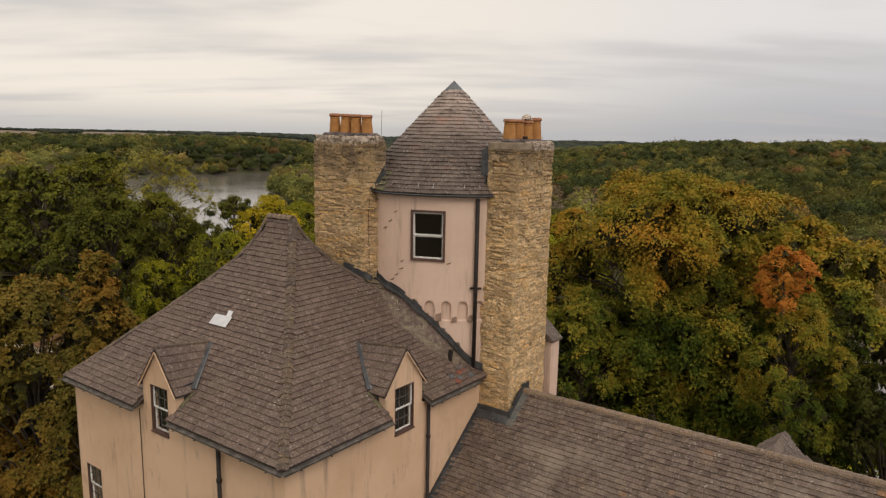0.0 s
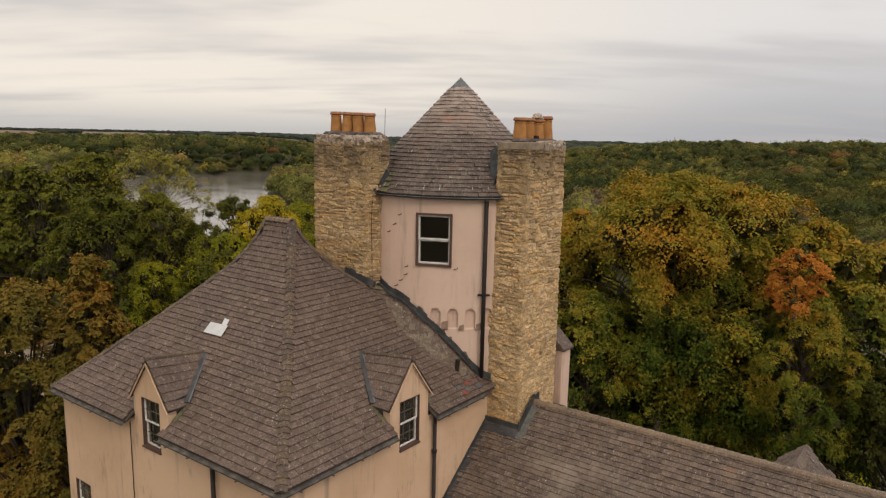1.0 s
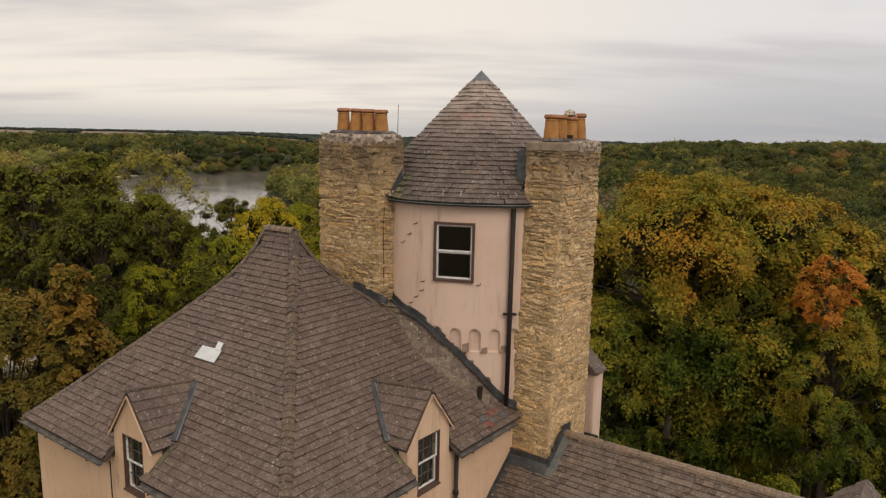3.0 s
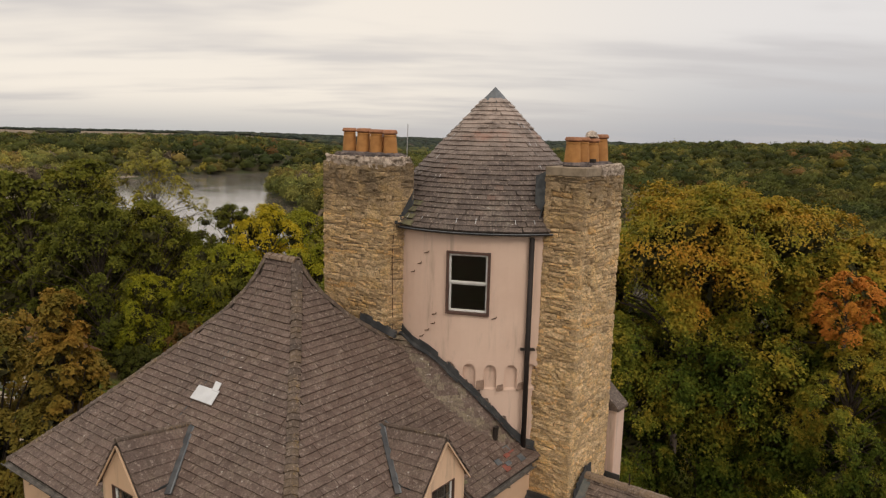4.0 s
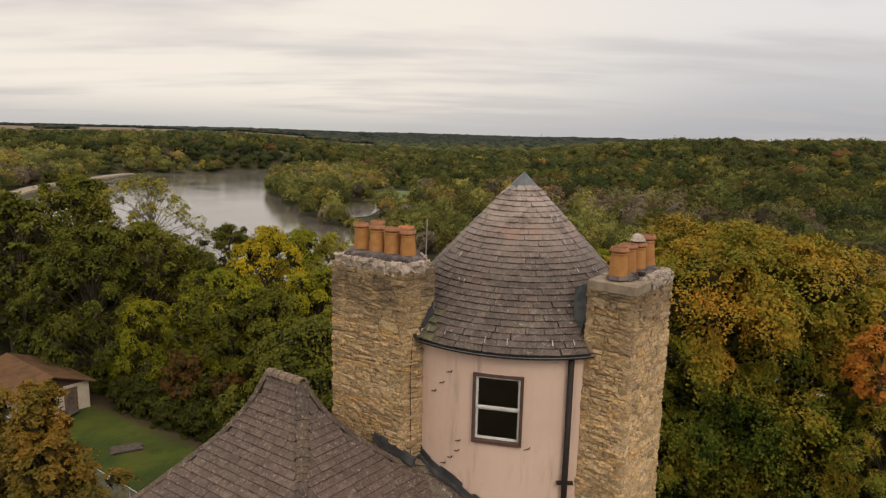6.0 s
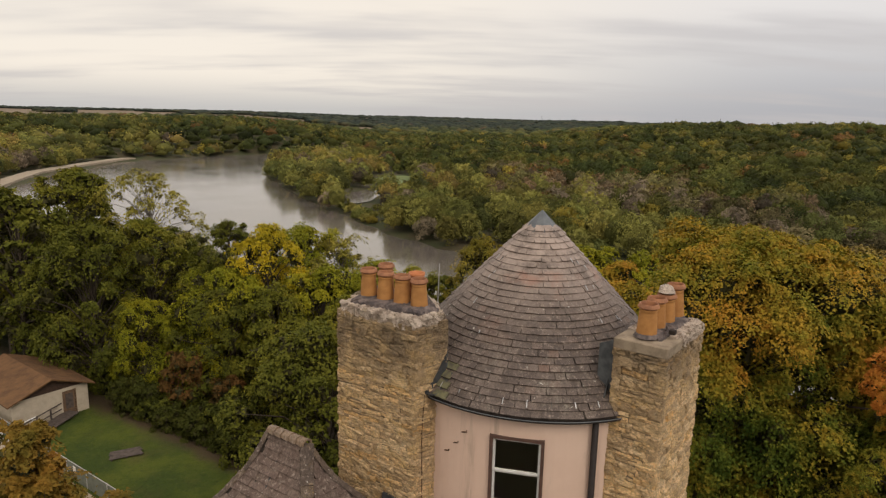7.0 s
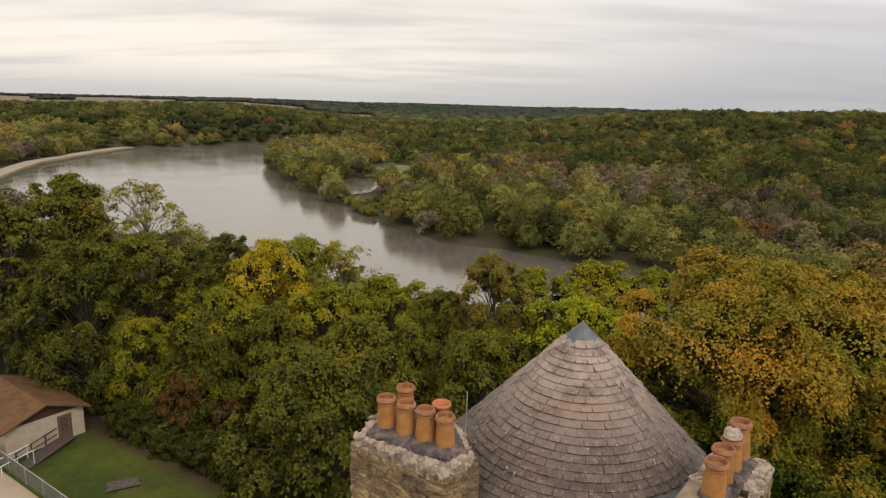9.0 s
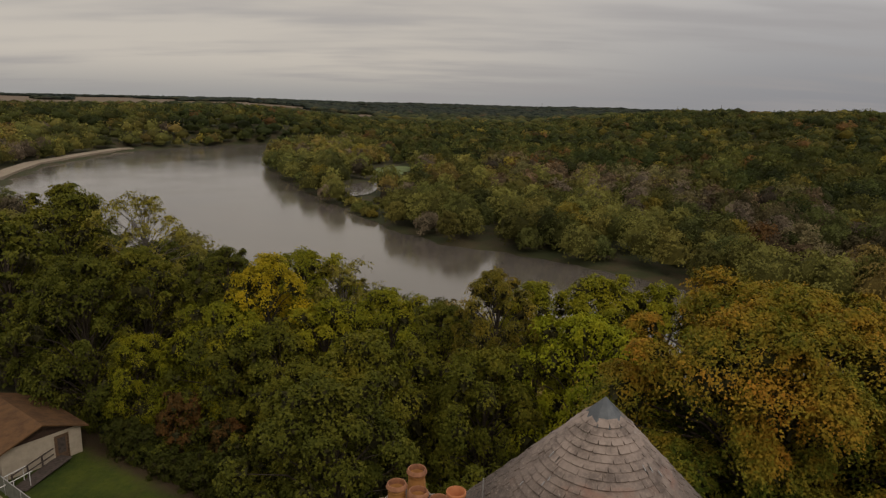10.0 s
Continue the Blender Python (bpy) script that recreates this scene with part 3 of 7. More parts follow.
def ground_sheet():
    """One sheet to the horizon, finer near the castle."""
    def steps(lo, hi):
        out, s = [0.0], 3.0
        while out[-1] < hi:
            s = 3.0 if out[-1] < 90 else min(s * 1.035, 160)
            out.append(out[-1] + s)
        neg, s = [0.0], 3.0
        while neg[-1] > lo:
            s = 3.0 if neg[-1] > -90 else min(s * 1.035, 160)
            neg.append(neg[-1] - s)
        return np.array(neg[:0:-1] + out)
    xs, ys = steps(-4600, 4600), steps(-900, 4900)
    X, Y = np.meshgrid(xs, ys)
    Z = land(X, Y)
    n = len(xs)
    idx = (np.arange(len(ys) - 1)[:, None] * n + np.arange(n - 1)[None, :]).ravel()
    faces = np.stack([idx, idx + 1, idx + n + 1, idx + n], 1)
    me = bpy.data.meshes.new("ground")
    me.from_pydata(np.stack([X, Y, Z], -1).reshape(-1, 3).tolist(), [], faces.tolist())
    me.materials.append(MAT["ground"])
    me.shade_smooth()
    tagged(new("ground", me), "dark woodland ground falling to a river valley", "ground", kind="structure")


ground_sheet()


def flat_sheet(name, pts, z, material, label, category):
    g = Geo().add([(x, y, z) for x, y in pts], [tuple(range(len(pts)))])
    ob = part(name, g, material)
    return tagged(ob, label, category, kind="structure")


flat_sheet("water", [(-900, -200), (900, -200), (900, 1500), (-900, 1500)], WATER_Z, "water", "calm brown-grey river reflecting the overcast sky", "river")


def ribbon(name, path, width, material, label, category, lift=0.15, level=None, thick=0.4):
    g = Geo()
    pts, n = [], len(path)
    for i, p in enumerate(path):
        a, b = path[max(i - 1, 0)], path[min(i + 1, n - 1)]
        d = Vector((b[0] - a[0], b[1] - a[1], 0)).normalized()
        s = Vector((-d.y, d.x, 0)) * width / 2
        z = level if level is not None else float(land(p[0], p[1])) + lift
        q = Vector((p[0], p[1], z))
        pts += [q - s, q + s, q + s - Vector((0, 0, thick)), q - s - Vector((0, 0, thick))]
    f = []
    for i in range(n - 1):
        for k in range(4):
            f.append((4 * i + k, 4 * i + (k + 1) % 4, 4 * i + 4 + (k + 1) % 4, 4 * i + 4 + k))
    f += [(0, 1, 2, 3), (4 * n - 4, 4 * n - 3, 4 * n - 2, 4 * n - 1)]
    return tagged(part(name, g.add(pts, f), material), label, category, kind="structure")


def bank_path(offset, i0, i1, n=24):
    """A path along the far-left bank of the river."""
    out = []
    for k in range(n + 1):
        s = i0 + (i1 - i0) * k / n
        i = min(int(s), len(RIVER) - 2)
        a, b, t = RIVER[i], RIVER[i + 1], s - i
        c = a + (b - a) * t
        j0, j1 = RIVER[max(i - 1, 0)], RIVER[min(i + 2, len(RIVER) - 1)]
        d = (b - a)[:2] * 0.6 + (j1 - j0)[:2] * 0.2
        d = d / np.hypot(*d)
        out.append((c[0] - d[1] * (c[2] + offset), c[1] + d[0] * (c[2] + offset)))
    return out


ribbon("road", bank_path(19, 4.7, 8.15), 13, "road", "pale gravel road along the river bank", "road", level=WATER_Z + 2.6, thick=2.6)



def pond(name, x, y, rx, ry, z, material, label, category, seed):
    """A still backwater with an uneven rim."""
    rng = random.Random(seed)
    n = 36
    ph = [rng.uniform(0, 6.28) for _ in range(3)]
    pts = []
    for k in range(n):
        a = math.tau * k / n
        f = 1 + 0.16 * math.sin(2 * a + ph[0]) + 0.12 * math.sin(3 * a + ph[1]) + 0.07 * math.sin(5 * a + ph[2])
        pts.append((x + rx * f * math.cos(a), y + ry * f * math.sin(a)))
    return flat_sheet(name, pts, z, material, label, category)


pond("backwater", -57, 478, 11, 42, -30.3, "water", "still backwater among the island trees", "pond", 1)
pond("weedy_pond", -44, 596, 16, 38, -30.3, "weed", "pond covered with pale green duckweed", "pond", 2)

# the castle's own axes: from the corner of the main house along its two eaves
CX, CY = -3.54, 14.27
UX, UY = -0.819, 0.574
VX, VY = 0.615, 0.789
U3, V3, Z3 = Vector((UX, UY, 0)), Vector((VX, VY, 0)), Vector((0, 0, 1))


def P(a, b, z):
    return Vector((CX + a * UX + b * VX, CY + a * UY + b * VY, z))


# ---- main house ----
EAVE = 16.37
LEN_A, LEN_B = 9.88, 9.7
RIDGE_A0, RIDGE_A1, RIDGE_B = 5.1, 6.2, 4.85
PROFILE_Q = [0.0, 0.1, 0.22, 0.46, 0.71, 0.835, 0.91, 0.96, 1.0]
PROFILE_G = [0.0, 0.39, 0.87, 1.86, 2.95, 3.53, 4.0, 4.42, 4.90]
FOOT = 0.5


def rise(q):
    return float(np.interp(q, PROFILE_Q, PROFILE_G))


DORMER_L = dict(lo=4.46, hi=5.98, side="left")
DORMER_R = dict(lo=3.71, hi=5.24, side="right")
DORMER_EAVE, DORMER_TOP, DORMER_SILL = 17.07, 18.08, 15.45
WALL_IN = 0.25


def facet_point(which, s, q):
    """A place on a facet: s metres along its eave, q from eave (0) to ridge (1)."""
    if which == "left":
        return P(s, q * RIDGE_B, EAVE + rise(q))
    if which == "right":
        return P(q * RIDGE_A0, s, EAVE + rise(q))
    if which == "back":
        return P(s, LEN_B - q * (LEN_B - RIDGE_B), EAVE + rise(q))
    return P(LEN_A - q * (LEN_A - RIDGE_A1), s, EAVE + rise(q))


def facet_span(which, q):
    if which in ("left", "back"):
        return q * RIDGE_A0, LEN_A - q * (LEN_A - RIDGE_A1)
    return q * RIDGE_B, LEN_B - q * (LEN_B - RIDGE_B)


def slate_matrix(point, along, up, width, length, thick, rng):
    along, up = along.normalized(), up.normalized()
    nrm = along.cross(up).normalized()
    if nrm.z < 0:
        along, nrm = -along, -nrm
    tilt = 0.125 + rng.uniform(-0.025, 0.035)
    y = (up - nrm * tilt).normalized()
    spin = rng.gauss(0, 0.008)
    x = (along + y * spin).normalized()
    z = x.cross(y).normalized()
    o = point + nrm * (0.012 + length * tilt * 0.5)
    return frame_matrix(o, x * width, y * length, z * thick)


def facet_slates(which, rng, width=0.235, gauge=0.172):
    total, qs = 0.0, [0.0]
    prev = facet_point(which, 5, 0)
    table = [(0.0, 0.0)]
    for i in range(1, 201):
        p = facet_point(which, 5, i / 200)
        total += (p - prev).length
        prev = p
        table.append((total, i / 200))
    lens, qq = zip(*table)
    rows = int(total / gauge)
    out = []
    for r in range(rows):
        q = float(np.interp((r + 0.5) * total / rows, lens, qq))
        lo, hi = facet_span(which, q)
        up = facet_point(which, 5, min(q + 0.01, 1)) - facet_point(which, 5, max(q - 0.01, 0))
        n = max(int((hi - lo) / width), 2)
        shift = 0.5 * (r % 2) * width
        x = lo - shift
        while x < hi:
            wv = width * rng.uniform(0.86, 1.14)
            c = x + wv / 2
            x += wv
            if c < lo + 0.05 or c > hi - 0.05:
                continue
            if which == "left" and DORMER_L["lo"] - 0.05 < c < DORMER_L["hi"] + 0.05 and q * RIDGE_B < 0.85:
                continue
            if which == "right" and DORMER_R["lo"] - 0.05 < c < DORMER_R["hi"] + 0.05 and q * RIDGE_A0 < 0.85:
                continue
            p = facet_point(which, c, q)
            along = U3 if which in ("left", "back") else V3
            out.append(slate_matrix(p, along, up, wv * 0.996, total / rows * 1.14, rng.uniform(0.028, 0.046), rng))
    return out


def wall_panel(origin, along, inward, length, z0, z1, openings, thick=0.35):
    """An upright wall with real openings (s0, s1, z0, z1)."""
    ss = sorted({0.0, length, *[o[0] for o in openings], *[o[1] for o in openings]})
    zs = sorted({z0, z1, *[o[2] for o in openings], *[o[3] for o in openings]})
    ss, zs = [s for s in ss if 0 <= s <= length], [z for z in zs if z0 <= z <= z1]
    g = Geo()
    o, al, inn = Vector(origin), Vector(along), Vector(inward)
    hole = lambda s, z: any(a < s < b and c < z < d for a, b, c, d in openings)
    ids = {}

    def vert(i, k, side):
        key = (i, k, side)
        if key not in ids:
            p = o + al * ss[i] + inn * (thick if side else 0)
            ids[key] = len(g.v)
            g.v.append((p.x, p.y, zs[k]))
        return ids[key]

    solid = {(i, k): not hole((ss[i] + ss[i + 1]) / 2, (zs[k] + zs[k + 1]) / 2) for i in range(len(ss) - 1) for k in range(len(zs) - 1)}
    for (i, k), on in solid.items():
        if not on:
            continue
        g.f.append((vert(i, k, 0), vert(i + 1, k, 0), vert(i + 1, k + 1, 0), vert(i, k + 1, 0)))
        g.f.append((vert(i, k, 1), vert(i, k + 1, 1), vert(i + 1, k + 1, 1), vert(i + 1, k, 1)))
        for di, dk, e in ((-1, 0, ((i, k), (i, k + 1))), (1, 0, ((i + 1, k), (i + 1, k + 1))), (0, -1, ((i, k), (i + 1, k))), (0, 1, ((i, k + 1), (i + 1, k + 1)))):
            if not solid.get((i + di, k + dk), False):
                (a, b), (c, d) = e
                g.f.append((vert(a, b, 0), vert(c, d, 0), vert(c, d, 1), vert(a, b, 1)))
    return g


def sash_window(parent, centre, along, outward, width, height, bars, surround, deep=0.0, paint="frame_brown"):
    """A sliding sash window in an opening: the surround is the part, sashes and panes belong to it."""
    c, x, n = Vector(centre), Vector(along).normalized(), Vector(outward).normalized()
    z = Z3
    at = lambda sx, sz, d: c + x * sx + z * sz + n * d
    fw = surround
    g = Geo()
    for s in (-1, 1):
        g.box(at(s * (width / 2 - fw / 2), 0, deep), x * fw, n * 0.14, z * height)
    g.box(at(0, height / 2 - fw / 2, deep + 0.003), x * (width - 2 * fw), n * 0.14, z * fw)
    g.box(at(0, -height / 2 + fw / 2, deep + 0.01), x * (width - 2 * fw), n * 0.16, z * fw)
    frame_ob = part("window", g, paint, parent, "painted timber window surround")
    iw, ih = width - 2 * fw, height - 2 * fw
    rail = 0.048 if not bars else 0.036
    for name, z0, back in (("upper_sash", 0.0, -0.015), ("lower_sash", -ih / 2, -0.055)):
        s = Geo()
        h = ih / 2
        zc = z0 + h / 2
        for sd in (-1, 1):
            s.box(at(sd * (iw / 2 - rail / 2), zc, deep + back), x * rail, n * 0.04, z * h)
        s.box(at(0, z0 + rail / 2, deep + back), x * (iw - 2 * rail), n * 0.038, z * rail)
        s.box(at(0, z0 + h - rail / 2, deep + back), x * (iw - 2 * rail), n * 0.038, z * rail)
        sash = part(name, s, "frame_white", frame_ob, "white-painted sash")
        if bars:
            for k in range(1, bars):
                part("glazing_bar", Geo().box(at(-iw / 2 + iw * k / bars, zc, deep + back), x * 0.014, n * 0.03, z * (h - 2 * rail)), "gutter", frame_ob, "thin grey glazing bar")
            part("glazing_bar", Geo().box(at(0, zc, deep + back + 0.001), x * (iw - 2 * rail), n * 0.028, z * 0.014), "gutter", frame_ob, "thin grey glazing bar")
        pane = Geo().box(at(0, zc, deep + back - 0.004), x * (iw - 1.6 * rail), n * 0.004, z * (h - 1.6 * rail))
        ob = part("pane", pane, "glass", frame_ob)
        ob.visible_shadow = False
    return frame_ob


def dormer(house, info):
    """A gabled dormer that rises out of the wall through the eaves."""
    lo, hi = info["lo"], info["hi"]
    left = info["side"] == "left"
    mid, half = (lo + hi) / 2, (hi - lo) / 2
    if left:
        W = lambda s, d, z: P(s, d, z)
        along, inward, run = U3, V3, RIDGE_B
    else:
        W = lambda s, d, z: P(d, s, z)
        along, inward, run = V3, U3, RIDGE_A0
    back_at = lambda z: float(np.interp(z - EAVE, PROFILE_G, PROFILE_Q)) * run
    d0, sill, top = WALL_IN, DORMER_SILL, DORMER_TOP
    # front wall with the window's opening
    ww, wz0, wz1 = 0.80, 15.72, 17.06
    g = wall_panel(W(lo, d0, 0), along, inward, hi - lo, sill, DORMER_EAVE, [(half - ww / 2, half + ww / 2, wz0, wz1)], 0.22)
    front = part("dormer", g, "stucco_house", house, "stuccoed wall dormer with a slated gable roof")
    gable = Geo().prism([W(lo, d0, DORMER_EAVE), W(hi, d0, DORMER_EAVE), W(mid, d0, top)], inward * 0.22)
    part("gable", gable, "stucco_house", front)
    # cheeks
    for s, sgn in ((lo, 1), (hi, -1)):
        b1 = back_at(DORMER_EAVE) + 0.15
        c = Geo().prism([W(s, d0 + 0.22, EAVE - 0.5), W(s, b1, DORMER_EAVE), W(s, d0 + 0.22, DORMER_EAVE)], along * 0.12 * sgn)
        part("cheek", c, "stucco_house", front)
        # a dark strip paints the cheek's shadow above the slope
        za = house_z(left, d0 + 0.24, run) + 0.02
        zb = house_z(left, b1, run) + 0.02
        skirt = Geo().prism([W(s - sgn * 0.004, d0 + 0.24, za), W(s - sgn * 0.004, b1, zb), W(s - sgn * 0.004, b1, zb + 0.05), W(s - sgn * 0.004, d0 + 0.24, za + 0.42)], along * -0.012 * sgn)
        part("cheek_lead", skirt, "lead_dark", front, "dark strip painting the shadow on the dormer cheek")
    # roof slopes as boards with slates
    rng = random.Random(31 if left else 32)
    eave_out, front_out = 0.10, 0.06
    slope = (top - DORMER_EAVE) / half
    deck = Geo()
    places = []
    for sgn in (-1, 1):
        e_s, e_z = mid + sgn * (half + eave_out), DORMER_EAVE - slope * eave_out
        f0, f1 = d0 - front_out, back_at(e_z) + 0.1
        r1 = back_at(top - 0.2) + 0.1
        poly = [W(e_s, f0, e_z), W(e_s, f1, e_z), W(mid, r1, top - 0.2), W(mid, f0, top + 0.03)]
        deck.prism(poly, Z3 * 0.05)
        up = (W(mid, f0, top) - W(e_s, f0, e_z))
        n = 6
        for r in range(n):
            t = (r + 0.5) / n
            sx, sz = e_s + (mid - e_s) * t, e_z + (top - e_z) * t + 0.06
            end = f1 + (r1 - f1) * t
            x = f0 - 0.13 * (r % 2)
            while x < end - 0.05:
                wv = 0.26 * rng.uniform(0.85, 1.15)
                x0 = max(x, f0)
                if x + wv - x0 > 0.06:
                    dip = 0.22 * t * ((x0 + x + wv) / 2 - f0) / (r1 - f0)
                    places.append(slate_matrix(W(sx, (x0 + x + wv) / 2, sz - dip), inward, up, x + wv - x0, up.length / n * 1.15, 0.022, rng))
                x += wv
    part("dormer_roof", deck, "deck", front)
    lay("slate", unit_slate(), places, "slate_one", "slate_rest", front, W(mid, 0, top))
    # barge boards and ridge roll
    b = Geo()
    for sgn in (-1, 1):
        e_s, e_z = mid + sgn * (half + eave_out), DORMER_EAVE - slope * eave_out
        d = W(mid, 0, top) - W(e_s, 0, e_z)
        b.box(W((e_s + mid) / 2, d0 - front_out - 0.02, (e_z + top) / 2 - 0.03), d, inward * 0.03, d.cross(inward).normalized() * 0.03)
    part("barge_board", b, "stucco_house", front, "pale stucco-coloured barge boards")
    part("ridge_roll", Geo().tube([W(mid, d0 - 0.08, top + 0.1), W(mid, back_at(top - 0.15) + 0.1, top - 0.13)], 0.055, 8), "hip_tile", front)
    # lead gutters where its roof and cheeks meet the main slope
    for sgn in (-1, 1):
        s0 = mid + sgn * (half + eave_out)
        z0 = DORMER_EAVE - slope * eave_out
        p0, p1 = W(s0 + sgn * 0.05, back_at(z0) - 0.02, z0 + 0.12), W(mid + sgn * 0.05, back_at(top - 0.2) + 0.05, top - 0.12)
        d = p1 - p0
        up = Z3
        p0, p1 = p0 + Z3 * 0.03, p1 + Z3 * 0.03
        l = Geo().box((p0 + p1) / 2, d, d.cross(up).normalized() * 0.12, d.cross(d.cross(up)).normalized() * 0.04)
        part("valley_lead", l, "lead_dark", front, "dark lead valley")
        edge = d.cross(up).normalized() * 0.065
        part("valley_edge", Geo().box((p0 + p1) / 2 + edge, d, edge * 0.5, d.cross(d.cross(up)).normalized() * 0.05), "lead", front, "pale lead edge of the valley")
        q0, q1 = W(s0 + sgn * 0.05, d0 + 0.05, house_z(left, d0 + 0.05, run) + 0.075), W(s0 + sgn * 0.05, back_at(z0), z0 + 0.075)
        part("soaker", Geo().box((q0 + q1) / 2, q1 - q0, along * 0.13, (q1 - q0).cross(along).normalized() * 0.03), "moss", front, "mossy strip beside the dormer")
    # window, and a near-black box whose colour stands for the unlit room
    out = -inward
    sash_window(front, W(mid, d0 + 0.065, (wz0 + wz1) / 2), along, out, ww, wz1 - wz0, 3, 0.022, 0.0, "frame_brown")
    part("window_sill", Geo().box(W(mid, d0 - 0.005, wz0 - 0.02), along * (ww + 0.02), inward * 0.09, Z3 * 0.045), "frame_brown", front, bevel=0.008)
    room = Geo().box(W(mid, d0 + 0.23 + 0.45, (wz0 + wz1) / 2), along * (2 * half - 0.3), inward * 0.9, Z3 * 1.6)
    part("dark_interior", room, "dark_room", front)
    return front


def house_z(left, d, run):
    return EAVE + rise(min(d / run, 1))


def main_house():
    house = thing("main_house", P(5, 5, FOOT), "stuccoed castle house with a steep brown slate pavilion roof", "house")
    wl = [(DORMER_L["lo"] - WALL_IN, DORMER_L["hi"] - WALL_IN, DORMER_SILL, EAVE + 1), (8.35, 9.2, 12.15, 13.55)]
    top = EAVE - 0.05
    a0, a1, b0, b1 = WALL_IN, LEN_A - 0.04, WALL_IN, LEN_B - WALL_IN
    g = wall_panel(P(a0, b0, 0), U3, V3, a1 - a0, FOOT, top, [(o[0], o[1], o[2], min(o[3], top)) for o in wl])
    part("wall", g, "stucco_house", house, "weathered peach stucco wall")
    wr = [(DORMER_R["lo"] - WALL_IN - 0.35, DORMER_R["hi"] - WALL_IN - 0.35, DORMER_SILL, top)]
    g = wall_panel(P(a0, b0 + 0.35, 0), V3, U3, b1 - b0 - 0.35, FOOT, top, wr)
    part("wall", g, "stucco_house", house, "weathered peach stucco wall")
    part("wall", wall_panel(P(a0 + 0.35, b1, 0), U3, -V3, a1 - a0 - 0.35, FOOT, top, []), "stucco_house", house)
    part("wall", wall_panel(P(a1, b0 + 0.35, 0), V3, -U3, b1 - b0 - 0.7, FOOT, top, []), "stucco_house", house)
    # roof deck, facet by facet, left open where the dormers stand
    deck = Geo()
    for which, info in (("left", DORMER_L), ("right", DORMER_R), ("back", None), ("far", None)):
        for i in range(24):
            q0, q1 = i / 24, (i + 1) / 24
            l0, h0 = facet_span(which, q0)
            l1, h1 = facet_span(which, q1)
            spans = [(l0, h0, l1, h1)]
            if info and q1 * (RIDGE_B if which == "left" else RIDGE_A0) < 0.8:
                spans = [(l0, info["lo"], l1, info["lo"]), (info["hi"], h0, info["hi"], h1)]
            for s0, t0, s1, t1 in spans:
                quad = [facet_point(which, s0, q0), facet_point(which, t0, q0), facet_point(which, t1, q1), facet_point(which, s1, q1)]
                deck.prism(quad, Vector((0, 0, -0.06)))
    roof = part("roof", deck, "deck", house, "steep pavilion roof of brown-grey slates")
    rng = random.Random(7)
    places = []
    for which in ("left", "right", "back", "far"):
        places += facet_slates(which, rng)
    lay("slate", unit_slate(), places, "slate_one", "slate_rest", roof, P(1.5, 2.0, EAVE + 1.2), "brown-grey roof slates")
    # hip and ridge tiles
    m = 5
    prof = [(math.cos(math.pi * k / m) * 0.5, math.sin(math.pi * k / m) * 0.5) for k in range(m + 1)]
    ring = lambda y, s: [(x * s, y, z * s) for x, z in prof]
    vv = ring(-0.5, 1.12) + ring(0.5, 0.9) + ring(-0.5, 0.8)
    k = m + 1
    tile = (vv, [(i, i + 1, k + i + 1, k + i) for i in range(m)] + [(i, i + 1, 2 * k + i + 1, 2 * k + i) for i in range(m)])
    fold = [(-0.5, -0.20), (-0.46, -0.10), (-0.04, 0.12), (0.04, 0.12), (0.46, -0.10), (0.5, -0.20)]
    vv = [(x * f, y, z + dz) for y, f, dz in ((-0.5, 1.04, 0.05), (0.5, 0.96, -0.02)) for x, z in fold]
    mitred = (vv, [(i, i + 1, 7 + i, 6 + i) for i in range(5)] + [(0, 1, 2, 3, 4, 5)])
    spots = []
    for corner, end in (((0, 0), (RIDGE_A0, RIDGE_B)), ((LEN_A, 0), (RIDGE_A1, RIDGE_B)), ((0, LEN_B), (RIDGE_A0, RIDGE_B)), ((LEN_A, LEN_B), (RIDGE_A1, RIDGE_B))):
        pts = [P(corner[0] + (end[0] - corner[0]) * i / 96, corner[1] + (end[1] - corner[1]) * i / 96, EAVE + rise(i / 96)) for i in range(97)]
        wide = 0.27 if corner == (0, 0) else 0.22
        jig = random.Random(19)
        for i in range(1, 96, 2):
            d = pts[min(i + 1, 96)] - pts[i - 1]
            y = d.normalized()
            x = y.cross(Z3).normalized()
            z = x.cross(y)
            spots.append(frame_matrix(pts[i] + z * (0.055 + jig.uniform(-0.008, 0.008)), x * wide * jig.uniform(0.94, 1.06), y * (d.length * 1.1), z * wide))
    lay("hip_tile", mitred, spots, "hip_tile", "hip_tile", roof, P(2, 2, EAVE), "lichened hip tiles")
    rt = []
    for i in range(5):
        p = P(RIDGE_A0 + (i + 0.5) * (RIDGE_A1 - RIDGE_A0) / 5, RIDGE_B, EAVE + rise(1.0) - 0.01)
        rt.append(frame_matrix(p, V3 * 0.26, U3 * 0.24, Z3 * 0.24))
    lay("ridge_tile", tile, rt, "ridge_tile", "ridge_tile", roof, P(5, 5, 21), "short reddish ridge")
    # the seam that runs down the slope, and the bright sheet that mends it
    pts = [facet_point("left", 6.08, 1 - i / 30 * 0.62) + Z3 * 0.05 for i in range(31)]
    part("roof_seam", Geo().tube(pts, 0.022, 5), "deck", roof)
    mend = Geo()
    mend.prism([facet_point("left", s, q) + Z3 * 0.135 for s, q in ((5.74, 0.455), (4.97, 0.457), (5.02, 0.512), (5.76, 0.508))], Vector((0, 0, 0.008)))
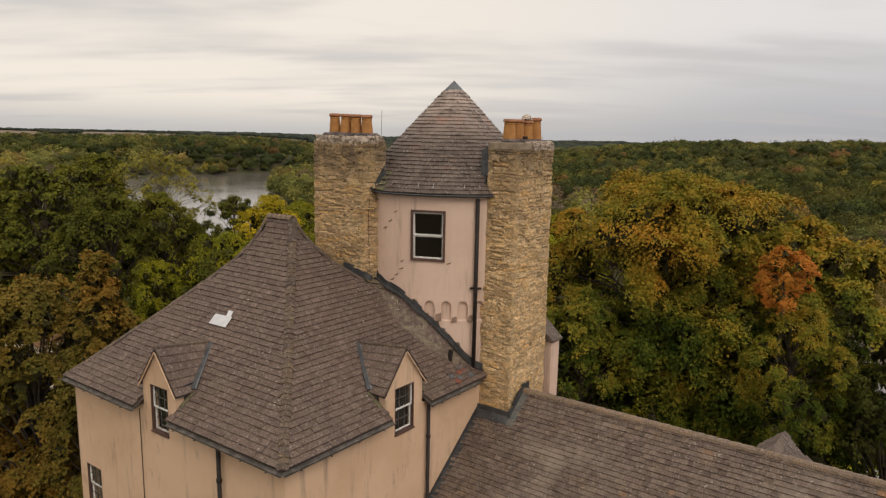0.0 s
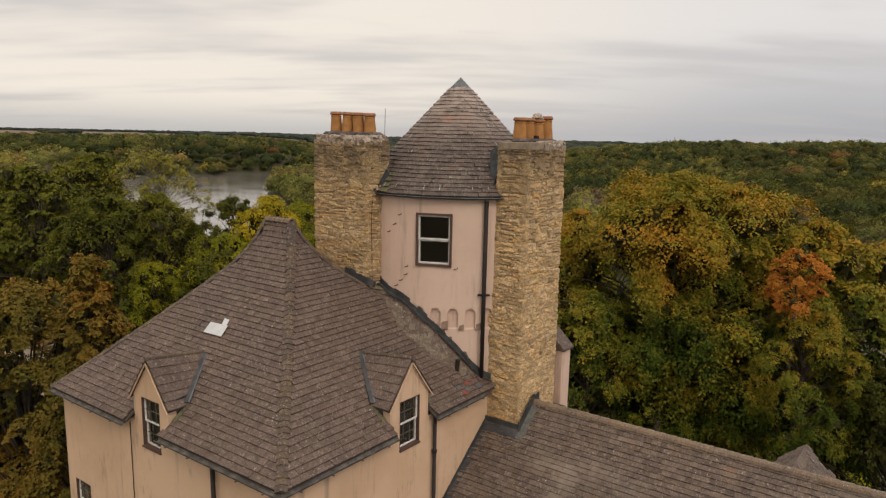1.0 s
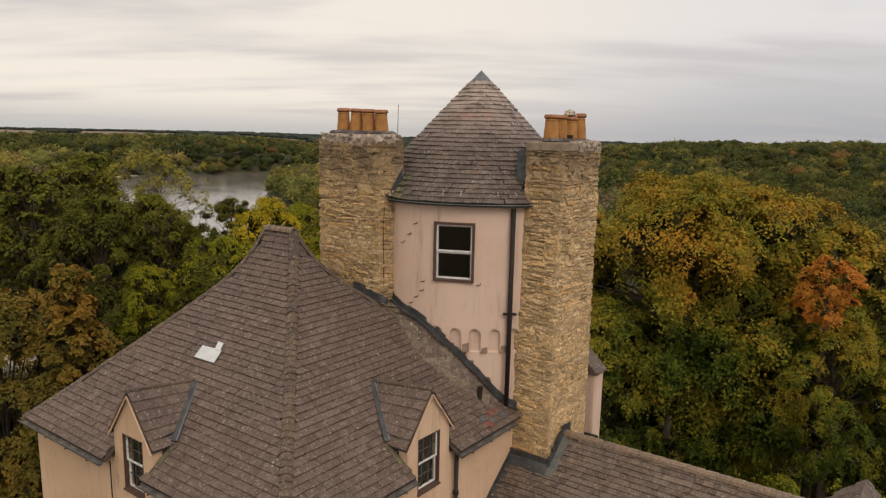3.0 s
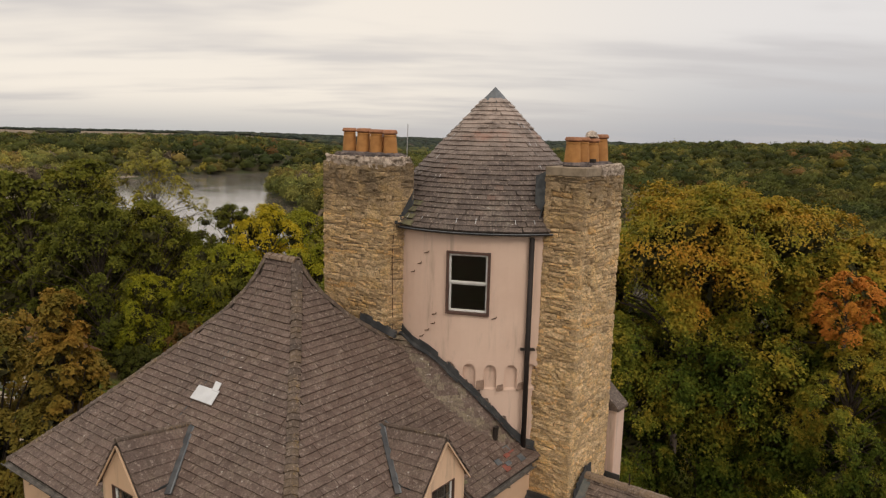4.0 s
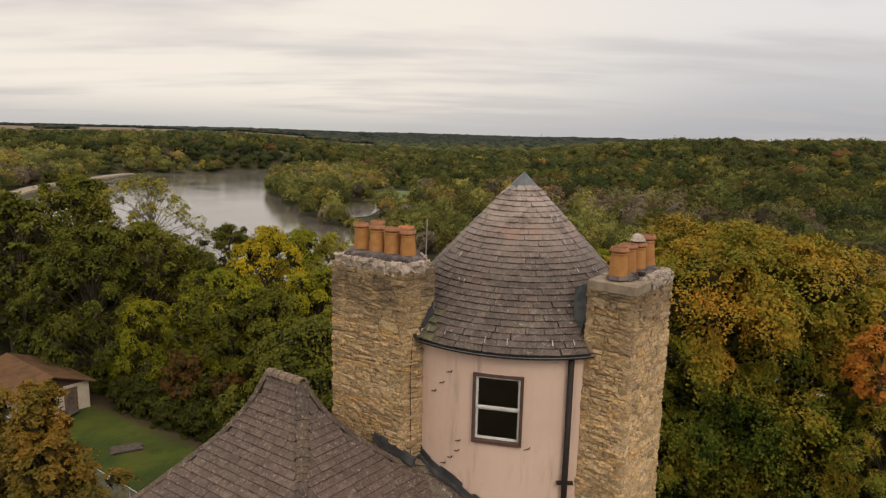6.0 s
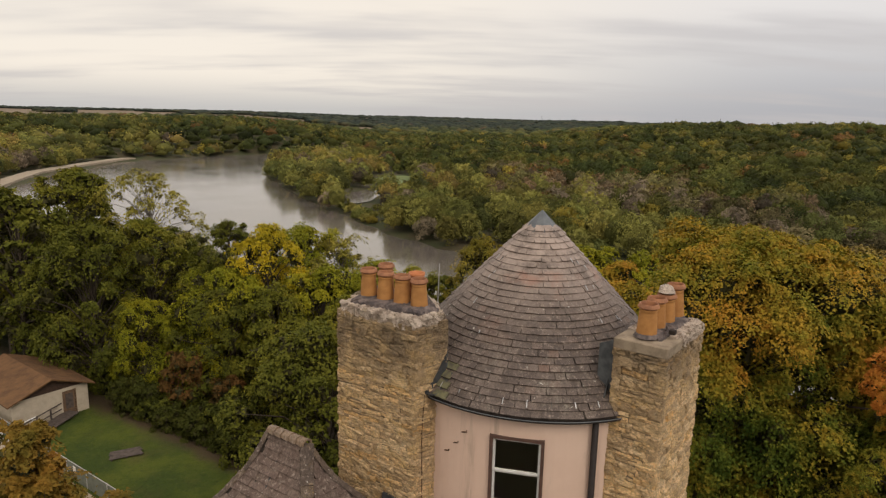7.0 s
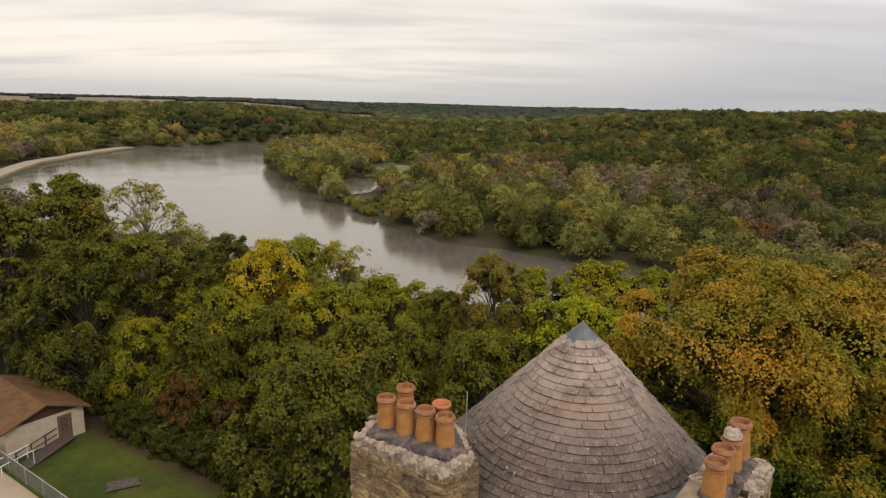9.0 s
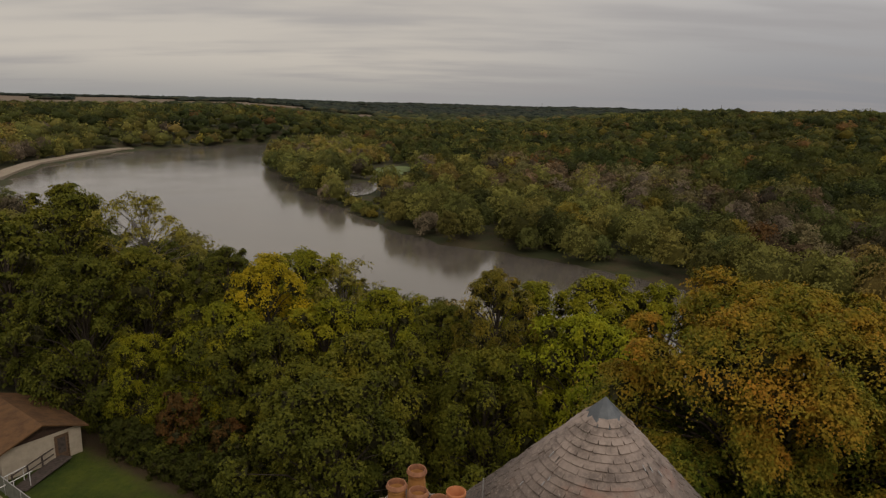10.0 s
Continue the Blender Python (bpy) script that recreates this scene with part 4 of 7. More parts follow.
    mend.prism([facet_point("left", s, q) + Z3 * 0.145 for s, q in ((5.26, 0.505), (5.06, 0.505), (5.12, 0.538), (5.34, 0.54))], Vector((0, 0, 0.008)))
    part("zinc_patch", mend, "patch", roof, "bright metal sheet mending the slates")
    # gutters with brackets
    def gutter(p0, p1, out):
        g = Geo()
        m = 6
        pts = []
        for p in (p0, p1):
            for r in (0.075, 0.06):
                pts += [p + out * (0.075 + r * math.cos(math.pi + math.pi * k / m)) + Z3 * (r * math.sin(math.pi + math.pi * k / m)) for k in range(m + 1)]
        k = m + 1
        f = []
        for i in range(m):
            f += [(i, i + 1, 2 * k + i + 1, 2 * k + i), (k + i, 2 * k + k + i, 2 * k + k + i + 1, k + i + 1)]
        f += [(0, k, 3 * k, 2 * k), (m, 2 * k + m, 3 * k + m, k + m)]
        ob = part("gutter", g.add(pts, f), "gutter", house, "grey half-round gutter")
        n = int((p1 - p0).length / 0.8)
        for i in range(n):
            q = p0 + (p1 - p0) * (i + 0.5) / n
            part("bracket", Geo().box(q + out * 0.07 + Z3 * -0.07, (p1 - p0).normalized() * 0.03, out * 0.17, Z3 * 0.02), "gutter", ob)
    gz = EAVE - 0.03
    gutter(P(-0.05, -0.02, gz), P(DORMER_L["lo"] - 0.02, -0.02, gz), -V3)
    gutter(P(DORMER_L["hi"] + 0.02, -0.02, gz), P(LEN_A + 0.05, -0.02, gz), -V3)
    gutter(P(-0.02, -0.05, gz), P(-0.02, DORMER_R["lo"] - 0.02, gz), -U3)
    gutter(P(-0.02, DORMER_R["hi"] + 0.02, gz), P(-0.02, 7.75, gz), -U3)
    # rainwater pipes
    for p, out, top_z in ((P(2.55, 0.25, 0), -V3, gz - 0.05), (P(0.25, 5.42, 0), -U3, gz - 0.05)):
        q = p + out * 0.11
        pipe = part("downpipe", Geo().tube([(q.x, q.y, FOOT + 1), (q.x, q.y, top_z)], 0.055, 10), "iron", house, "dark iron rainwater pipe", smooth=True)
        for zc in (7, 10, 13, 15.2):
            part("pipe_collar", Geo().tube([(q.x, q.y, zc), (q.x, q.y, zc + 0.09)], 0.075, 10), "iron", pipe)
    q = P(6.2, 0.25, 0) - V3 * 0.02
    part("cable", Geo().tube([(q.x, q.y, 8), (q.x, q.y, 16.2)], 0.012, 5), "iron", house, "thin cable down the wall")
    dormer(house, DORMER_L)
    dormer(house, DORMER_R)
    sash_window(house, P(9.03, WALL_IN + 0.08, 12.85), U3, -V3, 0.85, 1.4, 3, 0.03, 0.0, "frame_brown")
    # near-black box behind the panes paints the darkness of the room
    part("dark_interior", Geo().box(P(9.0, WALL_IN + 1.0, 12.85), U3 * 1.0, V3 * 1.2, Z3 * 1.6), "dark_room", house)
    # a tilted fillet of slates climbs from the slope to the tower, with a pale mortar seam at its foot
    degs = list(range(-54, 15, 3))
    lift = lambda d: float(np.interp(d, [-54, -48, -42, -36, -30, -24, -12, 0, 12], [0, 0.1, 0.24, 0.4, 0.58, 0.65, 0.62, 0.42, 0]))
    top_line, foot_line = [], []
    for d in degs:
        p = on_tower(d, 3.24, 0)
        a, b = np.linalg.solve(np.array([[UX, VX], [UY, VY]]), np.array([p.x - CX, p.y - CY]))
        a = max(float(a), 0.05)
        top_line.append(Vector((p.x, p.y, EAVE + rise(a / RIDGE_A0) + lift(d))))
        foot_line.append(P(max(a - 0.25 * lift(d), 0.03), float(b) - 0.08 - 0.5 * lift(d), EAVE + rise(max(a - 0.25 * lift(d), 0.03) / RIDGE_A0) + 0.03))
    fillet = Geo()
    for k in range(len(degs) - 1):
        fillet.prism([foot_line[k], foot_line[k + 1], top_line[k + 1], top_line[k]], Vector((0, 0, -0.04)))
    part("fillet", fillet, "deck", roof, "tilted slate fillet against the tower")
    rng = random.Random(44)
    at_z = lambda line, z: Vector([float(np.interp(-z, [-p.z for p in line], [p[i] for p in line])) for i in (0, 1)] + [z])
    pale, plain_ones = [], []
    z = min(p.z for p in foot_line) + 0.12
    while z < max(p.z for p in foot_line) - 0.05:
        p0, p1 = at_z(foot_line, z), at_z(top_line, z)
        run = p1 - p0
        fall = Vector(at_z(top_line, z + 0.1)) - p1
        x = -0.22 - rng.uniform(0, 0.15)
        while run.length > 0.12 and x < run.length - 0.04:
            wv = rng.uniform(0.15, 0.23)
            c = p0 + run.normalized() * (x + wv / 2) + Z3 * 0.025
            up = run.cross(fall).normalized().cross(run).normalized()
            if up.z < 0:
                up = -up
            place = slate_matrix(c, run, up, wv, 0.21, rng.uniform(0.025, 0.04), rng)
            (pale if rng.random() < 0.85 - 1.1 * abs(x + wv / 2 - 0.05) else plain_ones).append(place)
            x += wv
        z += 0.115
    lay("slate", unit_slate(), pale, "pale_one", "pale_rest", roof, top_line[9])
    lay("slate", unit_slate(), plain_ones, "slate_one", "slate_rest", roof, top_line[9])
    # a dark cable laid straight down the slope behind the dormer
    seam = [facet_point("left", 5.72 + 0.03 * math.sin(9 * q), q) + Z3 * 0.055 for q in np.linspace(0.33, 0.99, 14)]
    part("cable", Geo().tube(seam, 0.017, 6), "lead_dark", roof, "thin dark cable on the slates")
    # mended slates beside the tower
    rng = random.Random(3)
    for i in range(7):
        p = facet_point("right", 6.75 + 0.13 * i + rng.uniform(-0.05, 0.05), 0.03 + 0.07 * rng.random())
        up = facet_point("right", 6, 0.2) - facet_point("right", 6, 0.1)
        ob = part("repair_slate", Geo().add(unit_slate()[0], unit_slate()[1]), "red_slate" if i % 2 else "lead", roof)
        ob.matrix_basis = slate_matrix(p + Z3 * 0.03, V3, up, 0.20, 0.19, 0.02, rng)
    return house


# ---- round tower ----
TOWER = Vector((0.27, 23.92, 0))
T_R, T_EAVE_R, T_EAVE, T_APEX = 3.27, 3.40, 22.16, 25.76


def on_tower(deg, r, z):
    t = radians(deg)
    return Vector((TOWER.x + r * math.sin(t), TOWER.y - r * math.cos(t), z))


def round_tower():
    tower = thing("round_tower", (TOWER.x, TOWER.y, FOOT), "round pink-stuccoed tower with a conical slate roof", "tower")
    w_mid, w_half, w_z0, w_z1 = -13.3, 9.6, 20.07, 21.66
    # lower wall, with the ring of arched recesses
    low = Geo().lathe(TOWER, [(2.9, FOOT), (3.205, FOOT), (3.205, 18.15), (3.17, 18.2), (3.17, 18.9), (2.9, 18.9)], 96, close=True)
    part("wall", low, "stucco_tower", tower, "pink stucco wall")
    degs = sorted({*[round(-180 + 4 * k, 2) for k in range(90)], w_mid - w_half, w_mid + w_half})
    degs.append(180.0)
    zs = [18.9, w_z0, w_z1, 22.1]
    g = Geo()
    ids = {}

    def vert(i, k, r):
        key = (i % (len(degs) - 1), k, r)
        if key not in ids:
            ids[key] = len(g.v)
            g.v.append(tuple(on_tower(degs[i], r, zs[k])))
        return ids[key]
    hole = lambda i, k: k == 1 and w_mid - w_half - 0.01 <= degs[i] and degs[i + 1] <= w_mid + w_half + 0.01
    for i in range(len(degs) - 1):
        for k in range(3):
            if hole(i, k):
                for kk in (1, 2):
                    g.f.append((vert(i, kk, T_R), vert(i + 1, kk, T_R), vert(i + 1, kk, 2.95), vert(i, kk, 2.95)))
                continue
            g.f.append((vert(i, k, T_R), vert(i + 1, k, T_R), vert(i + 1, k + 1, T_R), vert(i, k + 1, T_R)))
            g.f.append((vert(i, k, 2.95), vert(i, k + 1, 2.95), vert(i + 1, k + 1, 2.95), vert(i + 1, k, 2.95)))
    for d in (w_mid - w_half, w_mid + w_half):
        i = degs.index(d)
        g.f.append((vert(i, 1, T_R), vert(i, 2, T_R), vert(i, 2, 2.95), vert(i, 1, 2.95)))
    part("wall", g, "stucco_tower", tower, "pink stucco wall round the window")
    # skin between the arched recesses
    skin = Geo()
    step, half, spring = 9.2, 2.9, 18.62
    first = -2.4
    for k in range(-8, 9):
        c = first + step * k
        m = 8
        arch = [(c - half * math.cos(math.pi * j / m), spring + 0.2 * math.sin(math.pi * j / m)) for j in range(m + 1)]
        for (d0, z0), (d1, z1) in zip(arch[:-1], arch[1:]):
            ring = [on_tower(d0, T_R + 0.002, z0), on_tower(d1, T_R + 0.002, z1), on_tower(d1, T_R + 0.002, 18.91), on_tower(d0, T_R + 0.002, 18.91)]
            skin.prism(ring, (ring[0] - Vector((TOWER.x, TOWER.y, ring[0].z))).normalized() * -0.10)
        ring = [on_tower(d, T_R + 0.002, z) for d, z in ((c + half, 18.19), (c + step - half, 18.19), (c + step - half, 18.91), (c + half, 18.91))]
        skin.prism(ring, (ring[0] - Vector((TOWER.x, TOWER.y, ring[0].z))).normalized() * -0.10)
    part("arched_frieze", skin, "stucco_tower", tower, "row of round-headed recesses in the stucco")
    for k in range(-3, 3):
        d0, d1 = first + step * k + half + 0.1, first + step * (k + 1) - half + 0.4 * (k % 2)
        zt = 18.33 + 0.05 * (k % 3)
        ring = [on_tower(d, T_R + 0.012, z) for d, z in ((d0, 18.14), (d1, 18.17), (d1 - 0.3, zt), (d0 + 0.4, zt - 0.04))]
        worn = Geo().prism(ring, (ring[0] - Vector((TOWER.x, TOWER.y, ring[0].z))).normalized() * -0.08)
        part("worn_render", worn, "worn_render", tower, "brown patch where the stucco has fallen", bevel=0.01)
    # roof
    deck = Geo().lathe(TOWER, [(T_EAVE_R, T_EAVE - 0.05), (T_EAVE_R, T_EAVE), (2.55, 23.05), (0.02, T_APEX - 0.05)], 72)
    deck.lathe(TOWER, [(2.9, T_EAVE - 0.05), (T_EAVE_R, T_EAVE - 0.05)], 72)
    roof = part("cone_roof", deck, "deck", tower, "conical roof of weathered grey-brown slates")
    line = [(T_EAVE_R, T_EAVE), (2.55, 23.05), (0.0, T_APEX)]
    l0 = math.hypot(line[0][0] - line[1][0], line[1][1] - line[0][1])
    l1 = math.hypot(line[1][0], T_APEX - line[1][1])
    gauge = 0.162
    rng = random.Random(11)
    places = []
    s, row = gauge / 2, 0
    while s < l0 + l1 - 0.46:
        if s < l0:
            t = s / l0
            r, z = line[0][0] + (line[1][0] - line[0][0]) * t, line[0][1] + (line[1][1] - line[0][1]) * t
            slope = Vector((line[1][0] - line[0][0], line[1][1] - line[0][1])).normalized()
        else:
            t = (s - l0) / l1
            r, z = line[1][0] * (1 - t), line[1][1] + (T_APEX - line[1][1]) * t
            slope = Vector((-line[1][0], T_APEX - line[1][1])).normalized()
        n = max(int(math.tau * r / 0.205), 12)
        for k in range(n):
            deg = 360.0 * (k + 0.5 * (row % 2)) / n + rng.uniform(-0.3, 0.3)
            deg = (deg + 180) % 360 - 180
            rad = Vector((math.sin(radians(deg)), -math.cos(radians(deg)), 0))
            along = Vector((math.cos(radians(deg)), math.sin(radians(deg)), 0))
            up = rad * slope.x + Z3 * slope.y
            wv = math.tau * (r + 0.04) / n * rng.uniform(0.985, 1.012)
            places.append(slate_matrix(on_tower(deg, r, z), along, up, wv, gauge * 1.14, rng.uniform(0.028, 0.050), rng))
        s += gauge
        row += 1
    lay("slate", unit_slate(), places, "cone_one", "cone_rest", roof, on_tower(-15, 1.9, 24.0), "weathered cone slates")
    part("lead_cap", Geo().lathe(TOWER, [(0.44, T_APEX - 0.43), (0.45, T_APEX - 0.40), (0.30, T_APEX - 0.24), (0.0, T_APEX + 0.06)], 10), "lead", roof, "pointed grey lead cap")
    # slates gone green beside the chimney
    rng = random.Random(29)
    for i in range(13):
        deg, k = rng.uniform(-47, -41), i % 4
        r, z = 3.36 - 0.155 * k, T_EAVE + 0.08 + 0.155 * k
        rad = on_tower(deg, 1, 0) - on_tower(deg, 0, 0)
        mossy = part("mossy_slate", Geo().add(*unit_slate()), "moss", roof, "slate grown over with pale moss")
        mossy.matrix_basis = slate_matrix(on_tower(deg, r, z) + rad * 0.02, Vector((math.cos(radians(deg)), math.sin(radians(deg)), 0)), Z3 * 0.72 - rad * 0.69, 0.2, 0.17, 0.03, rng)
    # slipped pale edges left where slates have gone
    rng = random.Random(17)
    for i in range(38):
        deg = rng.uniform(-80, 60)
        t = rng.uniform(0.05, 0.8)
        r, z = 2.75 * (1 - t) + 0.5 * t, 22.95 * (1 - t) + 25.2 * t
        if i < 14:
            deg, r, z = -52 + 8.3 * i, 3.25, 22.37
        elif i < 30:
            deg = rng.choice((rng.uniform(-78, -56), rng.uniform(30, 48)))
        up = (on_tower(deg, 0, T_APEX) - on_tower(deg, r, z)).normalized()
        side = Vector((math.cos(radians(deg)), math.sin(radians(deg)), 0))
        nn = side.cross(up).normalized()
        part("lead_tingle", Geo().box(on_tower(deg, r, z) + nn * 0.075, side * 0.016, up * rng.uniform(0.08, 0.16), nn * 0.01), "steel" if i % 3 else "gutter", roof)
    ring = Geo().lathe(TOWER, [(T_EAVE_R - 0.02, T_EAVE - 0.02), (T_EAVE_R + 0.085, T_EAVE - 0.015), (T_EAVE_R + 0.08, T_EAVE - 0.055), (T_EAVE_R - 0.04, T_EAVE - 0.06)], 80, radians(-100), radians(60), close=True)
    part("gutter", ring, "iron", tower, "dark eaves gutter")
    # a pale strip on the rim paints the gutter's silver highlights
    lip = Geo().lathe(TOWER, [(T_EAVE_R + 0.07, T_EAVE - 0.012), (T_EAVE_R + 0.09, T_EAVE + 0.002), (T_EAVE_R + 0.095, T_EAVE - 0.016)], 80, radians(-100), radians(60), close=True)
    part("gutter_lip", lip, "lead", tower, "pale strip painting the highlight along the gutter edge")
    q = on_tower(13.3, T_R + 0.1, 0)
    pipe = part("downpipe", Geo().tube([(q.x, q.y, 16.2), (q.x, q.y, T_EAVE - 0.1)], 0.065, 10), "iron", tower, "dark brown iron rainwater pipe", smooth=True)
    part("pipe_collar", Geo().box((q.x, q.y, 19.25), (0.36, 0, 0), (0, 0.1, 0), (0, 0, 0.05)), "iron", pipe)
    # window
    n = on_tower(w_mid, 1, 0) - on_tower(w_mid, 0, 0)
    al = Vector((math.cos(radians(w_mid)), math.sin(radians(w_mid)), 0))
    c = on_tower(w_mid, 3.2, (w_z0 + w_z1) / 2)
    sash_window(tower, c, al, n, 1.10, w_z1 - w_z0, 0, 0.066, 0.02)
    # iron wall ties and stains
    for deg, z in ((-33, 21.55), (-36.5, 21.25), (-40.5, 21.0), (-29, 19.75), (-32, 19.55), (-35, 19.36), (-28.5, 20.0), (-1.5, 20.02)):
        p = on_tower(deg, T_R + 0.02, z)
        s = Vector((math.cos(radians(deg)), math.sin(radians(deg)), 0.25))
        tie = Geo().tube([p - s * 0.06, p + s * 0.05, p + s * 0.06 + Z3 * 0.035], 0.012, 5)
        part("wall_tie", tie, "rust", tower, "small rusty iron tie")
    return tower


# ---- chimneys ----


def stone_faces(poly, z0, z1, rng, skip=()):
    """Courses of rough stones round an upright block: matrices for unit stones with their face outwards."""
    places = []
    cx, cy = sum(p[0] for p in poly) / len(poly), sum(p[1] for p in poly) / len(poly)
    z = z0
    while z < z1 - 0.04:
        h = min(rng.choice((0.055, 0.07, 0.085, 0.10, 0.13)) * rng.uniform(0.9, 1.1), z1 - z)
        for e in range(len(poly)):
            if e in skip:
                continue
            a, b = Vector((*poly[e], 0)), Vector((*poly[(e + 1) % len(poly)], 0))
            d = (b - a).normalized()
            out = Vector((d.y, -d.x, 0))
            if out.dot((a + b) / 2 - Vector((cx, cy, 0))) < 0:
                out = -out
            length = (b - a).length
            x = -0.05
            while x < length:
                wv = rng.choice((0.09, 0.14, 0.2, 0.28, 0.38, 0.5)) * rng.uniform(0.8, 1.2)
                if length + 0.05 - (x + wv) < 0.14:
                    wv = length + 0.05 - x
                c = a + d * (x + wv / 2)
                deep = 0.16
                proud = rng.uniform(-0.016, 0.030)
                hh = h * rng.uniform(0.75, 1.4)
                zz = z + h / 2 + rng.uniform(-0.016, 0.016) + 0.02 * math.sin(2.3 * x + 5 * e + 1.7 * z)
                if rng.random() < 0.2:
                    hh, zz, proud = h * 2.0, zz + h * 0.4, proud + 0.010
                o = Vector((c.x, c.y, zz)) + out * (proud - deep / 2 + 0.035)
                lean = rng.gauss(0, 0.07)
                xx = (d + Z3 * lean).normalized()
                places.append(frame_matrix(o, xx * (wv - 0.004), -out * deep, Z3 * hh))
                x += wv
        z += h
    return places


def chimney(name, label, poly, z0, z1, near, seed, skip=(), foot=None, kind="stone"):
    ob = thing(name, (sum(p[0] for p in poly) / len(poly), sum(p[1] for p in poly) / len(poly), z0), label, "chimney", "castle chimneys")
    rng = random.Random(seed)
    core = part("shaft", Geo().prism([(x, y, z0) for x, y in poly], (0, 0, z1 - z0)), "mortar", ob, "tall shaft of coursed yellow limestone")
    places = stone_faces(poly, z0, z1, rng, skip)
    if foot:
        fpoly, fz = foot
        part("shaft_foot", Geo().prism([(x, y, z0) for x, y in fpoly], (0, 0, fz - z0)), "mortar", ob)
        places += stone_faces(fpoly, z0, fz, rng, skip)
    for k in range(3):
        lay("stone", unit_stone(random.Random(seed + 20 + k)), places[k::3], kind + "_one", kind + "_rest", core, near, "rough yellow limestone blocks") if k == 0 else lay_rest(unit_stone(random.Random(seed + 20 + k)), places[k::3], core, kind)
    return ob


def lay_rest(shape, places, parent, kind):
    verts, faces = shape
    vv = np.array(verts)
    allv, allf = [], []
    for i, m in enumerate(places):
        a = np.array(m)
        allv.append(vv @ a[:3, :3].T + a[:3, 3])
        allf += [tuple(k + i * len(vv) for k in f) for f in faces]
    me = bpy.data.meshes.new("further_stone")
    me.from_pydata(np.concatenate(allv).tolist(), [], allf)
    me.materials.append(MAT[kind + "_rest"])
    attach(tagged(new("further_stone", me), "rough yellow limestone blocks", kind="stuff"), parent)


def rough_slab(poly, z0, z1, rng, grow=0.05, jag=0.07, n=60):
    """A broken slab of mortar: an uneven outline and an uneven top."""
    pts = []
    per = []
    for i in range(len(poly)):
        a, b = Vector(poly[i]), Vector(poly[(i + 1) % len(poly)])
        k = max(int((b - a).length / 0.05), 2)
        per += [a + (b - a) * j / k for j in range(k)]
    c = sum(per, Vector((0, 0))) / len(per)
    g = Geo()
    rings = []
    for f, z, jj in ((1.0, z0, jag), (1.02, z0 * 0.6 + z1 * 0.4, jag), (1.0, z0 * 0.25 + z1 * 0.75, jag), (0.95, z1, jag * 0.8), (0.88, z1 + 0.01, jag * 0.6), (0.5, z1 + 0.02, 0.03)):
        rings.append([(c.x + (p.x - c.x) * f * (1 + grow) + rng.uniform(-jj, jj) * 0.5, c.y + (p.y - c.y) * f * (1 + grow) + rng.uniform(-jj, jj) * 0.5, z + rng.uniform(-jj, jj) * 0.45) for p in per])
    m = len(per)
    v = [p for r in rings for p in r] + [(c.x, c.y, z1 + 0.02)]
    fcs = []
    for i in range(len(rings) - 1):
        fcs += [(i * m + k, i * m + (k + 1) % m, (i + 1) * m + (k + 1) % m, (i + 1) * m + k) for k in range(m)]
    fcs += [((len(rings) - 1) * m + k, (len(rings) - 1) * m + (k + 1) % m, len(v) - 1) for k in range(m)]
    fcs += [tuple(range(m))]
    return g.add(v, fcs)


def chimney_pot(parent, x, y, z, h=0.6, r=0.17, straight=False, material="terracotta", lean=(0, 0), label="ochre terracotta chimney pot"):
    rim = None
    if straight:
        prof = [(r * 0.95, 0), (r * 0.95, h * 0.86), (r * 1.08, h * 0.88), (r * 1.08, h), (r * 0.96, h), (r * 0.90, h * 0.2)]
    else:
        prof = [(r * 1.14, 0), (r * 1.15, 0.02), (r * 1.08, h * 0.35), (r * 0.97, h * 0.70), (r * 0.95, h * 0.745), (r * 1.0, h * 0.76), (r * 1.0, h * 0.80), (r * 0.95, h * 0.815), (r * 0.86, h * 0.84), (r * 0.84, h * 0.2)]
        rim = [(r * 0.95, h * 0.83), (r * 1.02, h * 0.845), (r * 1.18, h * 0.87), (r * 1.20, h * 0.895), (r * 1.12, h * 0.95), (r * 1.03, h * 0.995), (r * 0.99, h), (r * 0.93, h * 0.995), (r * 0.90, h * 0.95), (r * 0.86, h * 0.70)]
    g = Geo().lathe((0, 0, 0), prof, 24)
    pot = part("chimney_pot", g, material, parent, label, smooth=True)
    pot.matrix_basis = pose(x, y, z, lean[0], lean[1], 0)
    WORLD[pot] = pot.matrix_basis.copy()
    if rim:
        top = part("rim", Geo().lathe((0, 0, 0), rim, 28), "terracotta_rim", pot, "pinkish flared rim")
        top.matrix_parent_inverse = Matrix.Identity(4)
        WORLD[top] = WORLD[pot]
    part("flue", Geo().lathe((x, y, z), [(r * 0.86, h * 0.55), (0.001, h * 0.55)], 16), "soot", pot)
    b = Geo().lathe((x, y, z), [(r * 1.45, -0.05), (r * 1.28, 0.01), (r * 1.1, 0.035)], 14)
    part("bedding", b, "tar", pot, "dark mortar bedding")
    return pot


